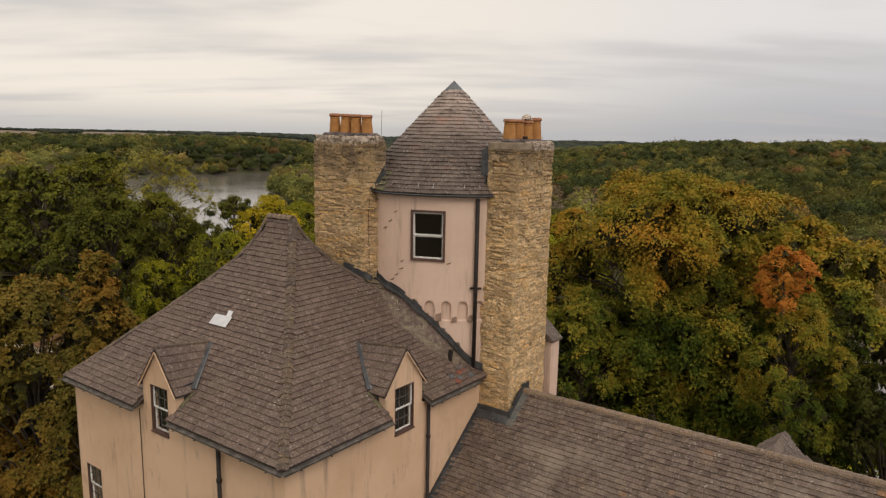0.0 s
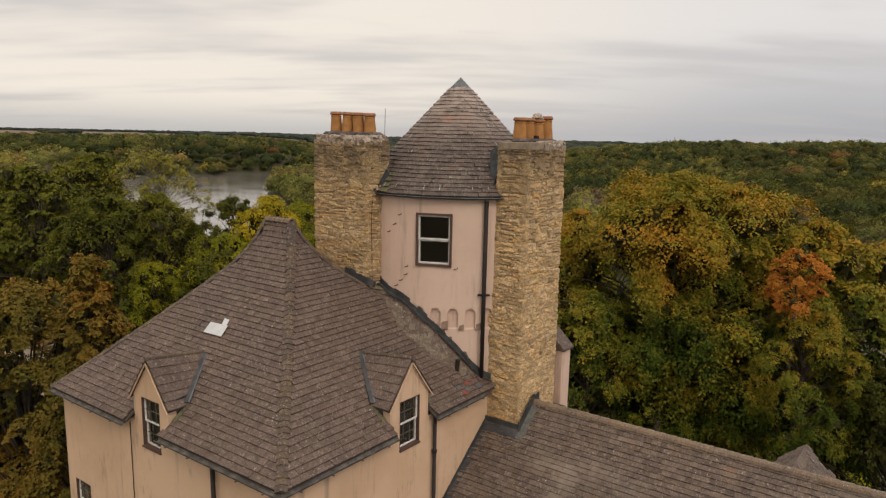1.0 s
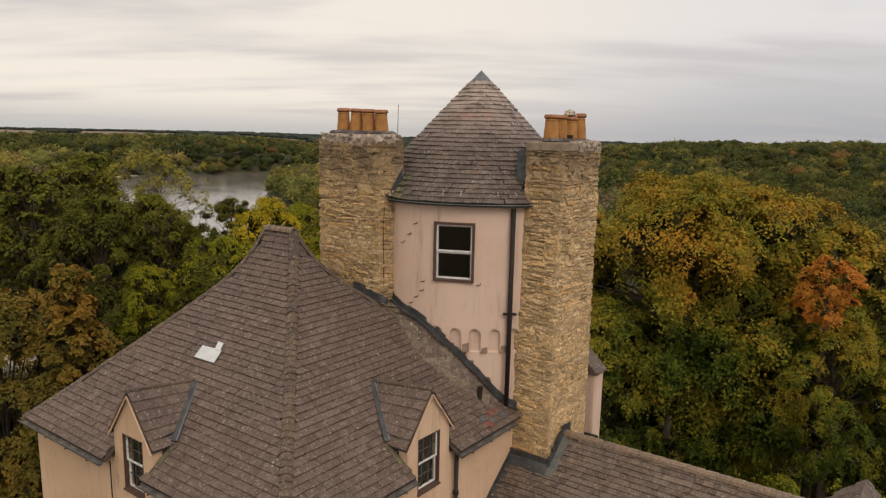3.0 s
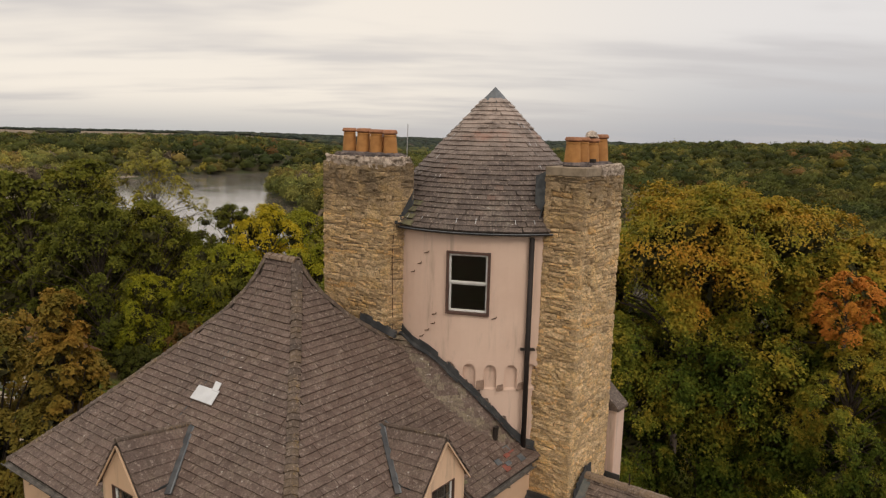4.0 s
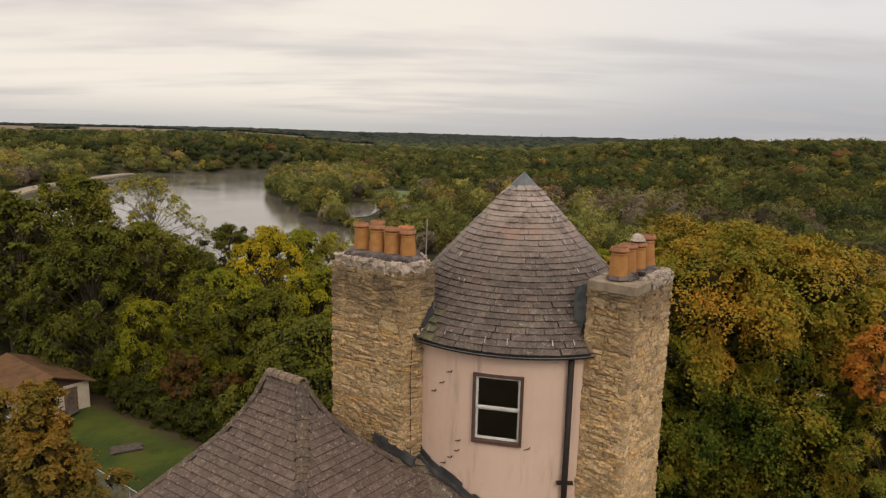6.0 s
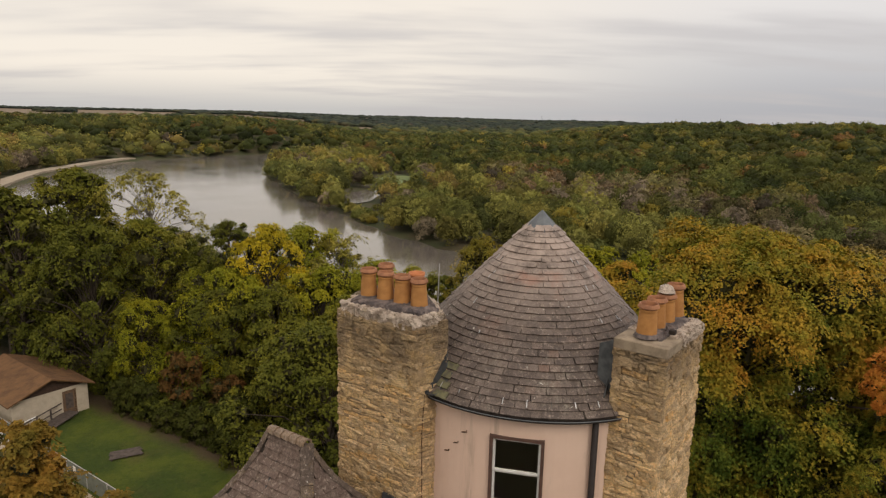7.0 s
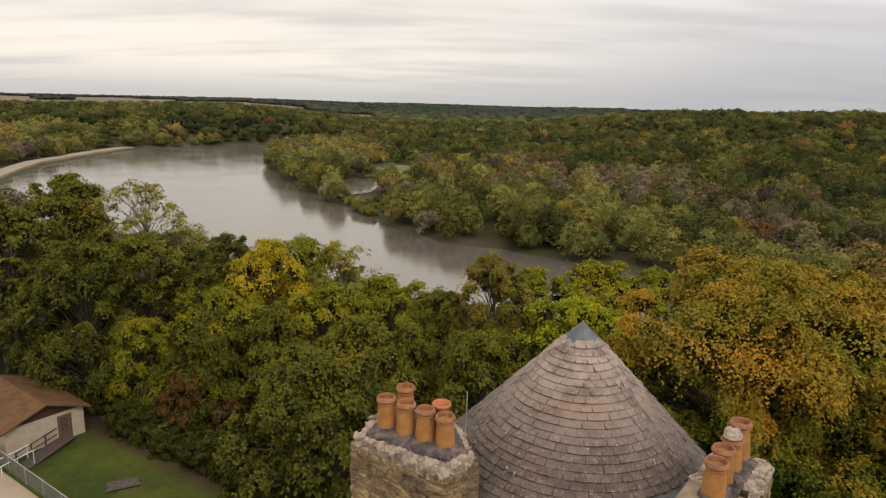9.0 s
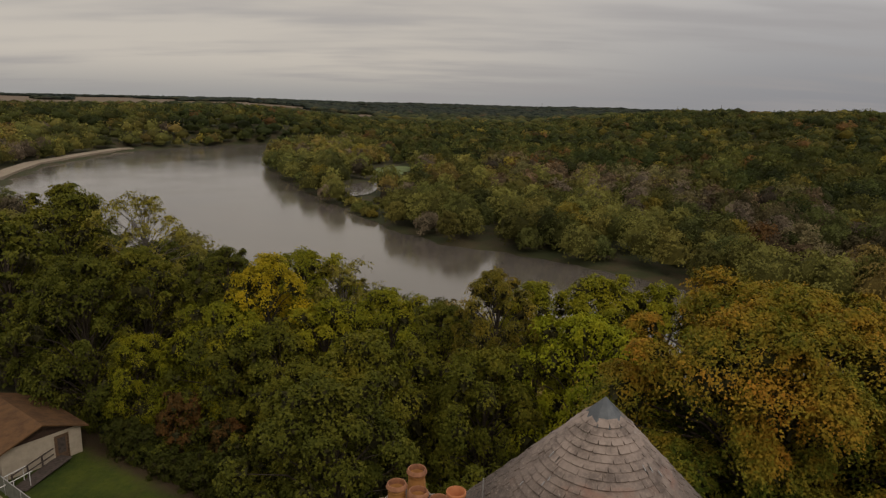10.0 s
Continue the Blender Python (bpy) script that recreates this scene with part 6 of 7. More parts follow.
def tree_parts(seed, height, radius, leaves, size, boughs, trunk_r, low=0.25, spire=False, bare=False, bough=0.25, squash=0.75, sprays=12, fan=0.30):
    """A tree at the origin: a tapered trunk with limbs, and the crown's leaves in rounded boughs over a dome."""
    rng = np.random.RandomState(seed)
    centres, radii, outs = [], [], []
    lo = height * low
    mid = lo + (height - lo) * 0.42
    lobes = rng.uniform(0, 6.28, 3)
    for i in range(boughs):
        a = i * 2.39996 + rng.uniform(-0.4, 0.4)
        inner = rng.random_sample() < 0.2
        if spire:
            k = ((i + 0.5) / boughs) ** 0.9
            z = lo + (height - lo) * k
            env = (1 - k) ** 0.8 * 0.9 + 0.1
        else:
            # even over the dome: steps of equal area from the top down
            c = 1 - 1.75 * (i + 0.5) / boughs
            z = mid + (height - mid) * c if c > 0 else mid + (mid - lo) * c / 0.75
            env = math.sqrt(max(1 - c * c, 0.0)) if c > 0 else 1 - 0.28 * abs(c)
            env *= 1 + 0.13 * math.sin(2 * a + lobes[0]) + 0.10 * math.sin(3 * a + lobes[1] + 4 * z / height)
        br = radius * (bough if not spire else 0.09 + 0.17 * env) * rng.uniform(0.6, 1.3)
        out = max(radius * env * (rng.uniform(0.5, 0.72) if inner else rng.uniform(0.78, 1.12)) - br * 0.6, 0)
        z = min(z + rng.uniform(-0.35, 0.35) * br, height - br * rng.uniform(0.45, 1.1))
        centres.append((out * math.cos(a), out * math.sin(a), z))
        radii.append(br)
        o = Vector((out * math.cos(a), out * math.sin(a), (z - mid) * radius / (height - lo) * 2)).normalized()
        outs.append(tuple(o))
    verts, shade_tris = leaf_arrays(rng, centres, radii, max(leaves // boughs, 1), size, hearts=0 if bare else 34, outs=np.array(outs), squash=squash, sprays=sprays, fan=fan)
    g = Geo()
    top = height * (0.78 if not spire else 0.92)
    bend = rng.uniform(-0.5, 0.5, 2)
    path = [(0, 0, -height), (0, 0, 0)] + [(bend[0] * k * k, bend[1] * k * k, top * k) for k in np.linspace(0.2, 1, 5)]
    g.tube(path, [trunk_r * 1.4, trunk_r * 1.2] + [trunk_r * (1.15 - 0.95 * k) for k in np.linspace(0.2, 1, 5)], 7)
    for (x, y, z), br in zip(centres, radii):
        k = min(max((z / height - 0.18), 0.15), 0.8)
        s = Vector((bend[0] * k * k, bend[1] * k * k, top * k))
        e = Vector((x, y, z))
        m = s.lerp(e, 0.5) + Vector((0, 0, 0.12 * (e - s).length))
        g.tube([s, m, e], [trunk_r * 0.34, trunk_r * 0.2, trunk_r * 0.07], 3, cap=False)
        if bare:
            for _ in range(5):
                d = Vector(rng.normal(size=3)) + Vector((0, 0, 0.8))
                q = e + d.normalized() * br * 1.15
                g.tube([m.lerp(e, rng.uniform(0.3, 1)), e.lerp(q, 0.5) + Vector(rng.normal(size=3)) * 0.1, q], [trunk_r * 0.1, trunk_r * 0.06, 0.012], 3, cap=False)
    return verts, shade_tris, g


def mesh_of(geo, name, material):
    me = bpy.data.meshes.new(name)
    me.from_pydata(geo.v, [], geo.f)
    me.materials.append(material)
    me.shade_smooth()
    return me


TREES = {}


def tree_kind(key, **kw):
    bark = "grey_bark" if kw.get("bare") else "bark"
    verts, shade_tris, g = tree_parts(**kw)
    n = len(verts) // 3
    crown = leaf_mesh("crown", verts if shade_tris is None else np.concatenate([verts, shade_tris]), LEAVES["green"])
    if shade_tris is not None:
        crown.materials.append(MAT["crown_shade"])
        crown.polygons.foreach_set("material_index", np.repeat(np.array([0, 1], np.int32), [n, len(shade_tris) // 3]))
    TREES[key] = (crown, mesh_of(g, "trunk", MAT[bark]), kw["height"], kw["radius"])


def plant(key, x, y, top, radius, leaves, label, turn=0.0, name="tree", group="trees round the castle", slim=1.0):
    """Set a tree on the land; the crown keeps its build and the trunk makes up the height."""
    crown, trunk, h0, r0 = TREES[key]
    z = float(land(x, y)) - 0.2
    s = radius / r0
    sz = min(s * (1.32 if y < 72 and "maple" not in key else 1.15) * slim, (top - z) / h0)
    ob = new(name)
    ob.matrix_basis = Matrix.Translation((x, y, z))
    tagged(ob, label, "tree", group)
    lift = Matrix.Translation((0, 0, top - z - h0 * sz)) @ Matrix.Rotation(turn, 4, "Z") @ Matrix.Diagonal((s, s, sz, 1))
    for nm, me in (("trunk", trunk), ("crown", crown)):
        c = new(nm, me)
        c.parent = ob
        c.matrix_basis = lift
        if nm == "crown":
            c.material_slots[0].link = "OBJECT"
            c.material_slots[0].material = LEAVES[leaves]
    return ob


tree_kind("broad_a", seed=1, height=11, radius=5.6, leaves=27000, size=0.195, boughs=56, trunk_r=0.28, low=0.0, bough=0.25, sprays=19, fan=0.38)
tree_kind("broad_b", seed=2, height=11, radius=5.6, leaves=27000, size=0.195, boughs=46, trunk_r=0.26, low=0.0, bough=0.29, sprays=23, fan=0.35)
tree_kind("broad_c", seed=3, height=12, radius=5.4, leaves=27000, size=0.19, boughs=68, trunk_r=0.28, low=0.0, bough=0.22, sprays=17, fan=0.40)
tree_kind("tall_d", seed=4, height=14, radius=5.4, leaves=27000, size=0.195, boughs=72, trunk_r=0.32, low=0.0, bough=0.23, sprays=16, fan=0.40)
tree_kind("broad_far", seed=14, height=11, radius=5.6, leaves=9000, size=0.34, boughs=50, trunk_r=0.28, low=0.0, bough=0.26, sprays=7, fan=0.46)
tree_kind("tall_far", seed=15, height=13, radius=5.6, leaves=9000, size=0.34, boughs=58, trunk_r=0.28, low=0.0, bough=0.24, sprays=7, fan=0.46)
tree_kind("airy_e", seed=5, height=10, radius=5.0, leaves=9000, size=0.19, boughs=46, trunk_r=0.22, low=0.2, bare=True)
tree_kind("spire_f", seed=6, height=18, radius=4.0, leaves=60000, size=0.14, boughs=120, trunk_r=0.25, low=0.12, spire=True, sprays=12, fan=0.42)
tree_kind("russet_g", seed=7, height=15, radius=5.0, leaves=60000, size=0.15, boughs=90, trunk_r=0.25, low=0.05, bough=0.24, sprays=14, fan=0.36)
tree_kind("maple", seed=8, height=18, radius=10.5, leaves=360000, size=0.155, boughs=165, trunk_r=0.5, low=0.09, bough=0.19, squash=0.74, sprays=30, fan=0.36)
tree_kind("maple_small", seed=9, height=13, radius=6.5, leaves=70000, size=0.17, boughs=60, trunk_r=0.35, low=0.0, bough=0.24, squash=0.66, sprays=16, fan=0.36)
tree_kind("red_maple", seed=12, height=6, radius=2.6, leaves=14000, size=0.16, boughs=20, trunk_r=0.15, low=0.1, bough=0.36, sprays=10, fan=0.42)
tree_kind("bush", seed=10, height=4.0, radius=2.6, leaves=4200, size=0.22, boughs=22, trunk_r=0.08, low=0.0, bough=0.33, sprays=8, fan=0.46)

NAMED = [
    ("maple", 17.0, 47.4, 21.4, 9.4, "maple", "great maple turning gold and orange beside the castle"),
    ("maple_small", 24.0, 44.0, 18.9, 6.3, "maple", "maple with an orange crown beside the greater maple"),
    ("red_maple", 19.8, 38.2, 17.9, 1.6, "maple_red", "slim maple with a bright orange-red top"),
    ("maple_small", 22.4, 42.6, 16.6, 3.9, "maple", "yellow-green maple below the red-topped one"),
    ("maple_small", 20.8, 38.4, 14.6, 3.4, "maple", "low maple with orange tips below the red-topped one"),
    ("maple_small", 9.8, 44.5, 13.8, 4.6, "maple", "lower maple with yellow-green leaves beside the wing"),
    ("broad_c", 26.0, 36.5, 11.5, 5.0, "dark", "dark green tree below the maples"),
    ("broad_a", 34.5, 43.0, 14.5, 6.0, "green", "green tree beyond the maples"),
    ("spire_f", -13.4, 25.6, 19.3, 3.3, "rust", "slender russet tree close to the house wall"),
    ("russet_g", -18.0, 28.5, 17.3, 4.4, "rust", "round russet tree close to the house"),
    ("russet_g", -17.6, 31.4, 13.6, 4.6, "rust", "lower russet-green tree close to the house"),
    ("russet_g", -21.4, 30.0, 13.0, 4.4, "rust", "broad russet-green tree beyond the house"),
    ("airy_e", -33.0, 79.0, 21.2, 4.6, "grey", "half-bare tree with thin yellow leaves"),
    ("broad_a", -18.6, 71.0, 17.0, 4.1, "gold", "bright golden tree on the bluff"),
    ("broad_c", -24.0, 77.0, 16.4, 3.4, "green", "dark green tree on the bluff"),
    ("tall_d", -50.5, 96.0, 19.6, 7.0, "olive", "tall green tree above the river"),
    ("tall_d", -42.0, 82.0, 20.6, 5.6, "olive", "tall open green tree above the river"),
    ("broad_b", -29.3, 67.5, 10.6, 3.1, "lime", "yellow-green tree at the edge of the lawn"),
    ("broad_a", -20.6, 65.6, 12.2, 4.0, "green", "dark green tree at the edge of the lawn"),
    ("broad_c", 2.0, 68.5, 16.8, 3.7, "amber", "olive-gold tree standing up before the river"),
    ("broad_b", -17.0, 80.0, 15.6, 4.8, "lime", "yellow-green tree on the bluff"),
    ("airy_e", -12.8, 78.0, 14.8, 4.6, "grey", "open tree with thin yellowing leaves on the bluff"),
    ("broad_b", 9.0, 62.0, 14.8, 5.4, "bright_lime", "broad yellow-green tree behind the tower"),
    ("broad_a", 12.5, 72.0, 15.4, 5.2, "lime", "yellow-green tree behind the tower"),
    ("broad_c", 17.5, 71.0, 15.0, 5.0, "lime", "yellow-green tree behind the tower"),
    ("broad_a", -8.0, 62.5, 12.6, 5.6, "olive", "olive tree on the bluff behind the tower"),
    ("tall_d", -31.0, 73.5, 17.0, 4.8, "olive", "dense olive-green tree on the bluff"),
    ("broad_b", -21.5, 67.6, 13.6, 4.4, "lime", "yellow-green tree below the golden one"),
    ("broad_c", -16.5, 66.0, 12.6, 4.4, "olive", "olive tree below the golden one, beside the bluff"),
    ("broad_a", -13.0, 69.0, 13.6, 4.6, "lime", "yellow-green tree on the bluff"),
    ("broad_a", -7.5, 74.0, 13.0, 4.8, "lime", "yellow-green tree before the river"),
    ("broad_c", -2.6, 73.0, 12.2, 4.4, "olive", "olive tree before the river"),
    ("broad_a", 6.6, 73.5, 14.2, 4.4, "lime", "yellow-green tree behind the tower"),
    ("broad_b", 1.0, 62.0, 12.0, 4.8, "olive", "olive-green tree close behind the tower"),
    ("broad_c", -13.6, 60.4, 11.4, 4.2, "olive", "olive-green tree beside the lawn"),
    ("broad_a", 24.0, 72.0, 14.5, 5.6, "lime", "yellow-green tree behind the maple"),
]
_turn = random.Random(77)
for key, x, y, top, rad, leaf, label in NAMED:
    plant(key, x, y, top, rad, leaf, label, _turn.uniform(0, 6.28), slim=1.6 if key in ("spire_f", "russet_g") else 0.8 if key == "red_maple" else 1.0)


def in_yard(x, y):
    """Lawn, paths and the castle's own ground, kept free of trees."""
    if y < 51 and -17 < x < 6:
        return True
    if -66 < x < -6 and 20 < y < 62.6 - 0.64 * (x + 28.2):
        return True
    return math.hypot(x - 2, y - 18) < 21 or (y < 50 and x > 0)


def sight_cap(x, y):
    """How high the woods of the bluff stand: the river stays in view over them."""
    d = np.asarray(y) - 10.0
    u = (np.asarray(x) + 2.5) / d
    s = np.interp(u, [-0.70, -0.60, -0.50, -0.38, -0.34, -0.28, -0.19, -0.11, -0.05, 0.01, 0.07, 0.13, 0.19, 0.26, 0.32, 0.41, 0.68],
                  [0.130, 0.145, 0.145, 0.190, 0.215, 0.232, 0.240, 0.262, 0.285, 0.285, 0.268, 0.258, 0.245, 0.245, 0.255, 0.245, 0.235])
    return 29.6 - s * d


def near_trees():
    rng = random.Random(5)
    taken = [(n[1], n[2], n[4]) for n in NAMED]
    kinds = ("broad_a", "broad_b", "broad_c", "tall_d", "broad_a", "broad_c")
    words = {"green": "green", "olive": "olive-green", "dark": "dark green", "lime": "yellow-green", "amber": "olive-gold"}
    count = 0
    for row in range(12):
        y0 = 46 + row * 5.4
        x0 = -0.68 * y0 - 9
        while x0 < 0.64 * y0 + 4:
            x, y = x0 + rng.uniform(-1.8, 1.8), y0 + rng.uniform(-1.6, 1.6)
            x0 += 7.0
            if in_yard(x, y) or any(math.hypot(x - a, y - b) < 0.62 * r + 2.4 for a, b, r in taken):
                continue
            if count >= 135:
                return
            kind = rng.choice(kinds) if y < 73 else rng.choice(("broad_far", "tall_far"))
            tone = rng.choice(("dark", "green", "green")) if y < 72 and x < -28 else rng.choice(("green", "olive", "green")) if y < 64 or x < -34 else rng.choice(("olive", "lime", "lime", "green", "amber", "lime"))
            g = float(land(x, y))
            top = min(g + rng.uniform(10.0, 14.5) + (3.0 if x < -34 else 0.0) + (3.5 if y > 74 else 0), float(sight_cap(x, y)) - rng.uniform(0.0, 2.2))
            if top < g + 4:
                continue
            plant(kind, x, y, top, rng.uniform(4.4, 5.8), tone, words[tone] + " broadleaf tree on the wooded bluff", rng.uniform(0, 6.28))
            taken.append((x, y, 4.2))
            count += 1


near_trees()


def edge_bushes():
    rng = random.Random(15)
    for i in range(26):
        x = -29.5 + i * 0.85 + rng.uniform(-0.5, 0.5)
        y = 60.9 - 0.64 * (x + 28.2) + rng.uniform(1.0, 2.8)
        g = float(land(x, y))
        # mostly the darkest leaves: shade at the wood's foot is put in their tone
        plant("bush", x, y, g + rng.uniform(1.6, 3.6), rng.uniform(1.1, 1.8), rng.choice(("dark", "dark", "dark", "green")), "dense shrub at the edge of the wood", rng.uniform(0, 6.28), "shrub", "shrubs along the lawn")


edge_bushes()
plant("bush", -19.4, 61.2, 6.0, 1.7, "rust_deep", "russet-red shrub at the edge of the wood", 1.0, "shrub", "shrubs along the lawn")
plant("bush", -17.6, 58.0, 6.0, 2.4, "dark", "dense dark green shrub beside the lawn", 2.0, "shrub", "shrubs along the lawn")
plant("bush", -24.0, 63.0, 7.4, 2.0, "rust_deep", "tall brownish shrub at the edge of the wood", 4.0, "shrub", "shrubs along the lawn")

HILL_TINTS = np.array([(0.036, 0.047, 0.014), (0.050, 0.060, 0.016), (0.072, 0.078, 0.019), (0.100, 0.098, 0.023), (0.135, 0.115, 0.027), (0.150, 0.112, 0.030)])
VALE_TINTS = np.array([(0.075, 0.083, 0.024), (0.112, 0.116, 0.030), (0.155, 0.148, 0.037), (0.195, 0.172, 0.042), (0.205, 0.150, 0.043), (0.155, 0.118, 0.080)])
BRUSH_TINTS = np.array([(0.120, 0.094, 0.066), (0.135, 0.112, 0.055), (0.150, 0.105, 0.062), (0.130, 0.118, 0.045), (0.165, 0.135, 0.040), (0.145, 0.095, 0.055)])


def on_field(x, y):
    """Open harvested land on the plateau beyond the river woods."""
    r, turn = np.hypot(x, y), x / np.maximum(y, 1)
    return (r > 1750) & (r < 4100) & (turn < -0.10) & (wobble(x, y, 900, 12) > np.interp(turn, [-0.7, -0.5, -0.3, -0.1], [-1.5, -0.8, -0.1, 0.3]))


def wood_places(rng, r0, r1, cell):
    """Jittered places in the wedge of land that the camera overlooks."""
    n = int(r1 * 0.82 / cell)
    gx, gy = np.meshgrid(np.arange(-n, n + 1), np.arange(int(r0 * 0.7 / cell), int(r1 / cell) + 1))
    x = (gx + rng.uniform(-0.45, 0.45, gx.shape)).ravel() * cell
    y = (gy + rng.uniform(-0.45, 0.45, gy.shape)).ravel() * cell
    r = np.hypot(x, y)
    d, side = river_distance(x, y)
    d = d + 4 * wobble(x, y, 60, 5)
    ok = (r >= r0) & (r < r1) & (np.abs(x) < 0.76 * y + 25) & (d > 3) & (y > 40)
    road = (side > 0) & (d < 26) & (y > 330) & (y < 770) & (x < -200)
    pond = (((x + 46) / 21) ** 2 + ((y - 590) / 66) ** 2 < 1) | ((np.abs(x + 2.5 + 0.118 * (y - 10)) < 11) & (y > 428) & (y < 530)) | ((np.abs(x + 2.7 + 0.0786 * (y - 10)) < 14) & (y > 468) & (y < 600))
    field = on_field(x, y)
    ok &= ~road & ~pond & ~field
    return x[ok], y[ok]


def tint_for(rng, x, y):
    """Stands of one kind: the tint follows slow waves over the land, with strays."""
    n = len(x)
    k = np.clip((wobble(x, y, 240, 21) * 1.4 + wobble(x, y, 75, 22) * 1.1 + rng.normal(size=n) * 1.0 + 2.5).astype(int), 0, 5)
    r = np.hypot(x, y)
    edge = np.interp(x / y, [-0.15, -0.05, 0.25, 0.5], [900, 640, 560, 400])
    hill = r + 60 * wobble(x, y, 200, 4) > edge
    t = np.where(hill[:, None], HILL_TINTS[k], VALE_TINTS[k])
    # half-bare brush and dead trees on the wet valley floor before the hill
    brush = (x / y > 0.06) & (np.abs(r + 50 * wobble(x, y, 160, 41) - edge + 60) < 75) & (rng.random_sample(n) < 0.72)
    t = np.where(brush[:, None], BRUSH_TINTS[k], t)
    stray = rng.random_sample(n)
    t = np.where((stray > 0.975)[:, None], np.array([[0.19, 0.15, 0.025]]), t)
    t = np.where((stray < 0.02)[:, None], np.array([[0.16, 0.085, 0.03]]), t)
    t = np.where(((stray > 0.03) & (stray < 0.055) & ~hill)[:, None], np.array([[0.115, 0.092, 0.060]]), t)
    t = t * rng.uniform(0.5, 1.5, (n, 1))
    # far woods go dark blue-green: the haze of distance is put into the tint
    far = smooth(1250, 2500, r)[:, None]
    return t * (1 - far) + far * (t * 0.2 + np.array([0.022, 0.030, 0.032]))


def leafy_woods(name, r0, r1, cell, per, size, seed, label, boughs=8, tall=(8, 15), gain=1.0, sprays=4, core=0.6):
    """Trees as rounded boughs of leaves over dense, darkened hearts, joined."""
    rng = np.random.RandomState(seed)
    x, y = wood_places(rng, r0, r1, cell)
    keep = ~((np.hypot(x, y) < 150) & (y < 108))
    x, y = x[keep], y[keep]
    z = land(x, y)
    n = len(x)
    grow = rng.uniform(0.0, 1.0, n) ** 0.8
    h = tall[0] + (tall[1] - tall[0]) * grow
    rad = (0.34 + 0.30 * grow) * cell * rng.uniform(0.85, 1.2, n)
    # low willows where the backwater opens to the river
    low = (np.abs(x + 2.5 + 0.118 * (y - 10)) < 12) & (y > 365) & (y < 430)
    h, rad = np.where(low, h * 0.3, h), np.where(low, rad * 0.55, rad)
    if r1 < 250:
        h = np.minimum(h, sight_cap(x, y) - z - rng.uniform(0, 2.5, n))
        ok = h > 4
        x, y, z, h, rad, n = x[ok], y[ok], z[ok], h[ok], rad[ok], int(ok.sum())
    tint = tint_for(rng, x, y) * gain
    cs, rs, ts, os = [], [], [], []
    turn = rng.uniform(0, 6.28, n)
    foot = rng.uniform(0.10, 0.30, n)
    for b in range(boughs):
        # boughs over a dome, from the top down, leaning out unevenly
        c = 1 - 1.45 * (b + 0.5) / boughs
        a = b * 2.4 + turn + rng.uniform(-0.5, 0.5, n)
        env = math.sqrt(max(1 - c * c, 0)) if c > 0 else 1.0
        br = rad * rng.uniform(0.26, 0.46, n)
        out = np.maximum(rad * env * rng.uniform(0.75, 1.15, n) - br * 0.6, 0)
        mid = h * (0.40 + foot * 0.5)
        cs.append(np.stack([x + out * np.cos(a), y + out * np.sin(a), z + np.minimum(mid + (h - mid) * c * rng.uniform(0.85, 1.1, n), h - br * 0.6)], -1))
        rs.append(br)
        ts.append(tint * rng.uniform(0.85, 1.15, (n, 1)))
        os.append(np.stack([env * np.cos(a), env * np.sin(a), np.full(n, c)], -1))
    cs, rs, ts, os = np.concatenate(cs), np.concatenate(rs), np.concatenate(ts), np.concatenate(os)
    verts, _ = leaf_arrays(rng, cs, rs, per // boughs, size, sprays=sprays, squash=0.85, hearts=0, outs=os, fan=0.62, droop=0.25, upward=0.18, loose=0.18)
    tints = np.repeat(ts, len(verts) // len(ts), 0)
    tint4 = np.concatenate([tints, np.ones((len(tints), 1))], 1)
    tagged(new(name, leaf_mesh(name, verts, MAT["woods"], tint4)), label, "woods", kind="stuff")
    # domes inside each crown, their tint darkened to paint the shade between leaves
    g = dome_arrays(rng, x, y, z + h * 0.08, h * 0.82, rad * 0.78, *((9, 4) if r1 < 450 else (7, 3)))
    dome_mesh(name + "_inside", g, np.repeat(tint * core, g[2], 0), "inner domes of the woods, tint darkened as painted shade")


def dome_arrays(rng, x, y, z, h, rad, m, rings):
    """Lumpy rounded balls, open below: z is the foot, h the height."""
    n = len(x)
    v = []
    for k in range(rings):
        t = -0.5 + 1.35 * k / rings
        rr, zz = rad * math.cos(t), h * 0.5 * (1 + math.sin(t))
        for j in range(m):
            a = math.tau * (j + 0.5 * (k % 2)) / m
            f = rng.uniform(0.8, 1.2, n)
            v.append(np.stack([x + rr * f * math.cos(a), y + rr * f * math.sin(a), z + zz * rng.uniform(0.9, 1.1, n)], -1))
    v.append(np.stack([x + rad * rng.uniform(-.15, .15, n), y + rad * rng.uniform(-.15, .15, n), z + h], -1))
    per = rings * m + 1
    faces = []
    for k in range(rings - 1):
        for j in range(m):
            a, b = k * m + j, k * m + (j + 1) % m
            faces += [(a, b, b + m), (a, b + m, a + m)]
    faces += [((rings - 1) * m + j, (rings - 1) * m + (j + 1) % m, per - 1) for j in range(m)]
    verts = np.stack(v, 1).reshape(-1, 3)
    f = (np.array(faces)[None] + (np.arange(n) * per)[:, None, None]).reshape(-1, 3)
    return verts, f, per


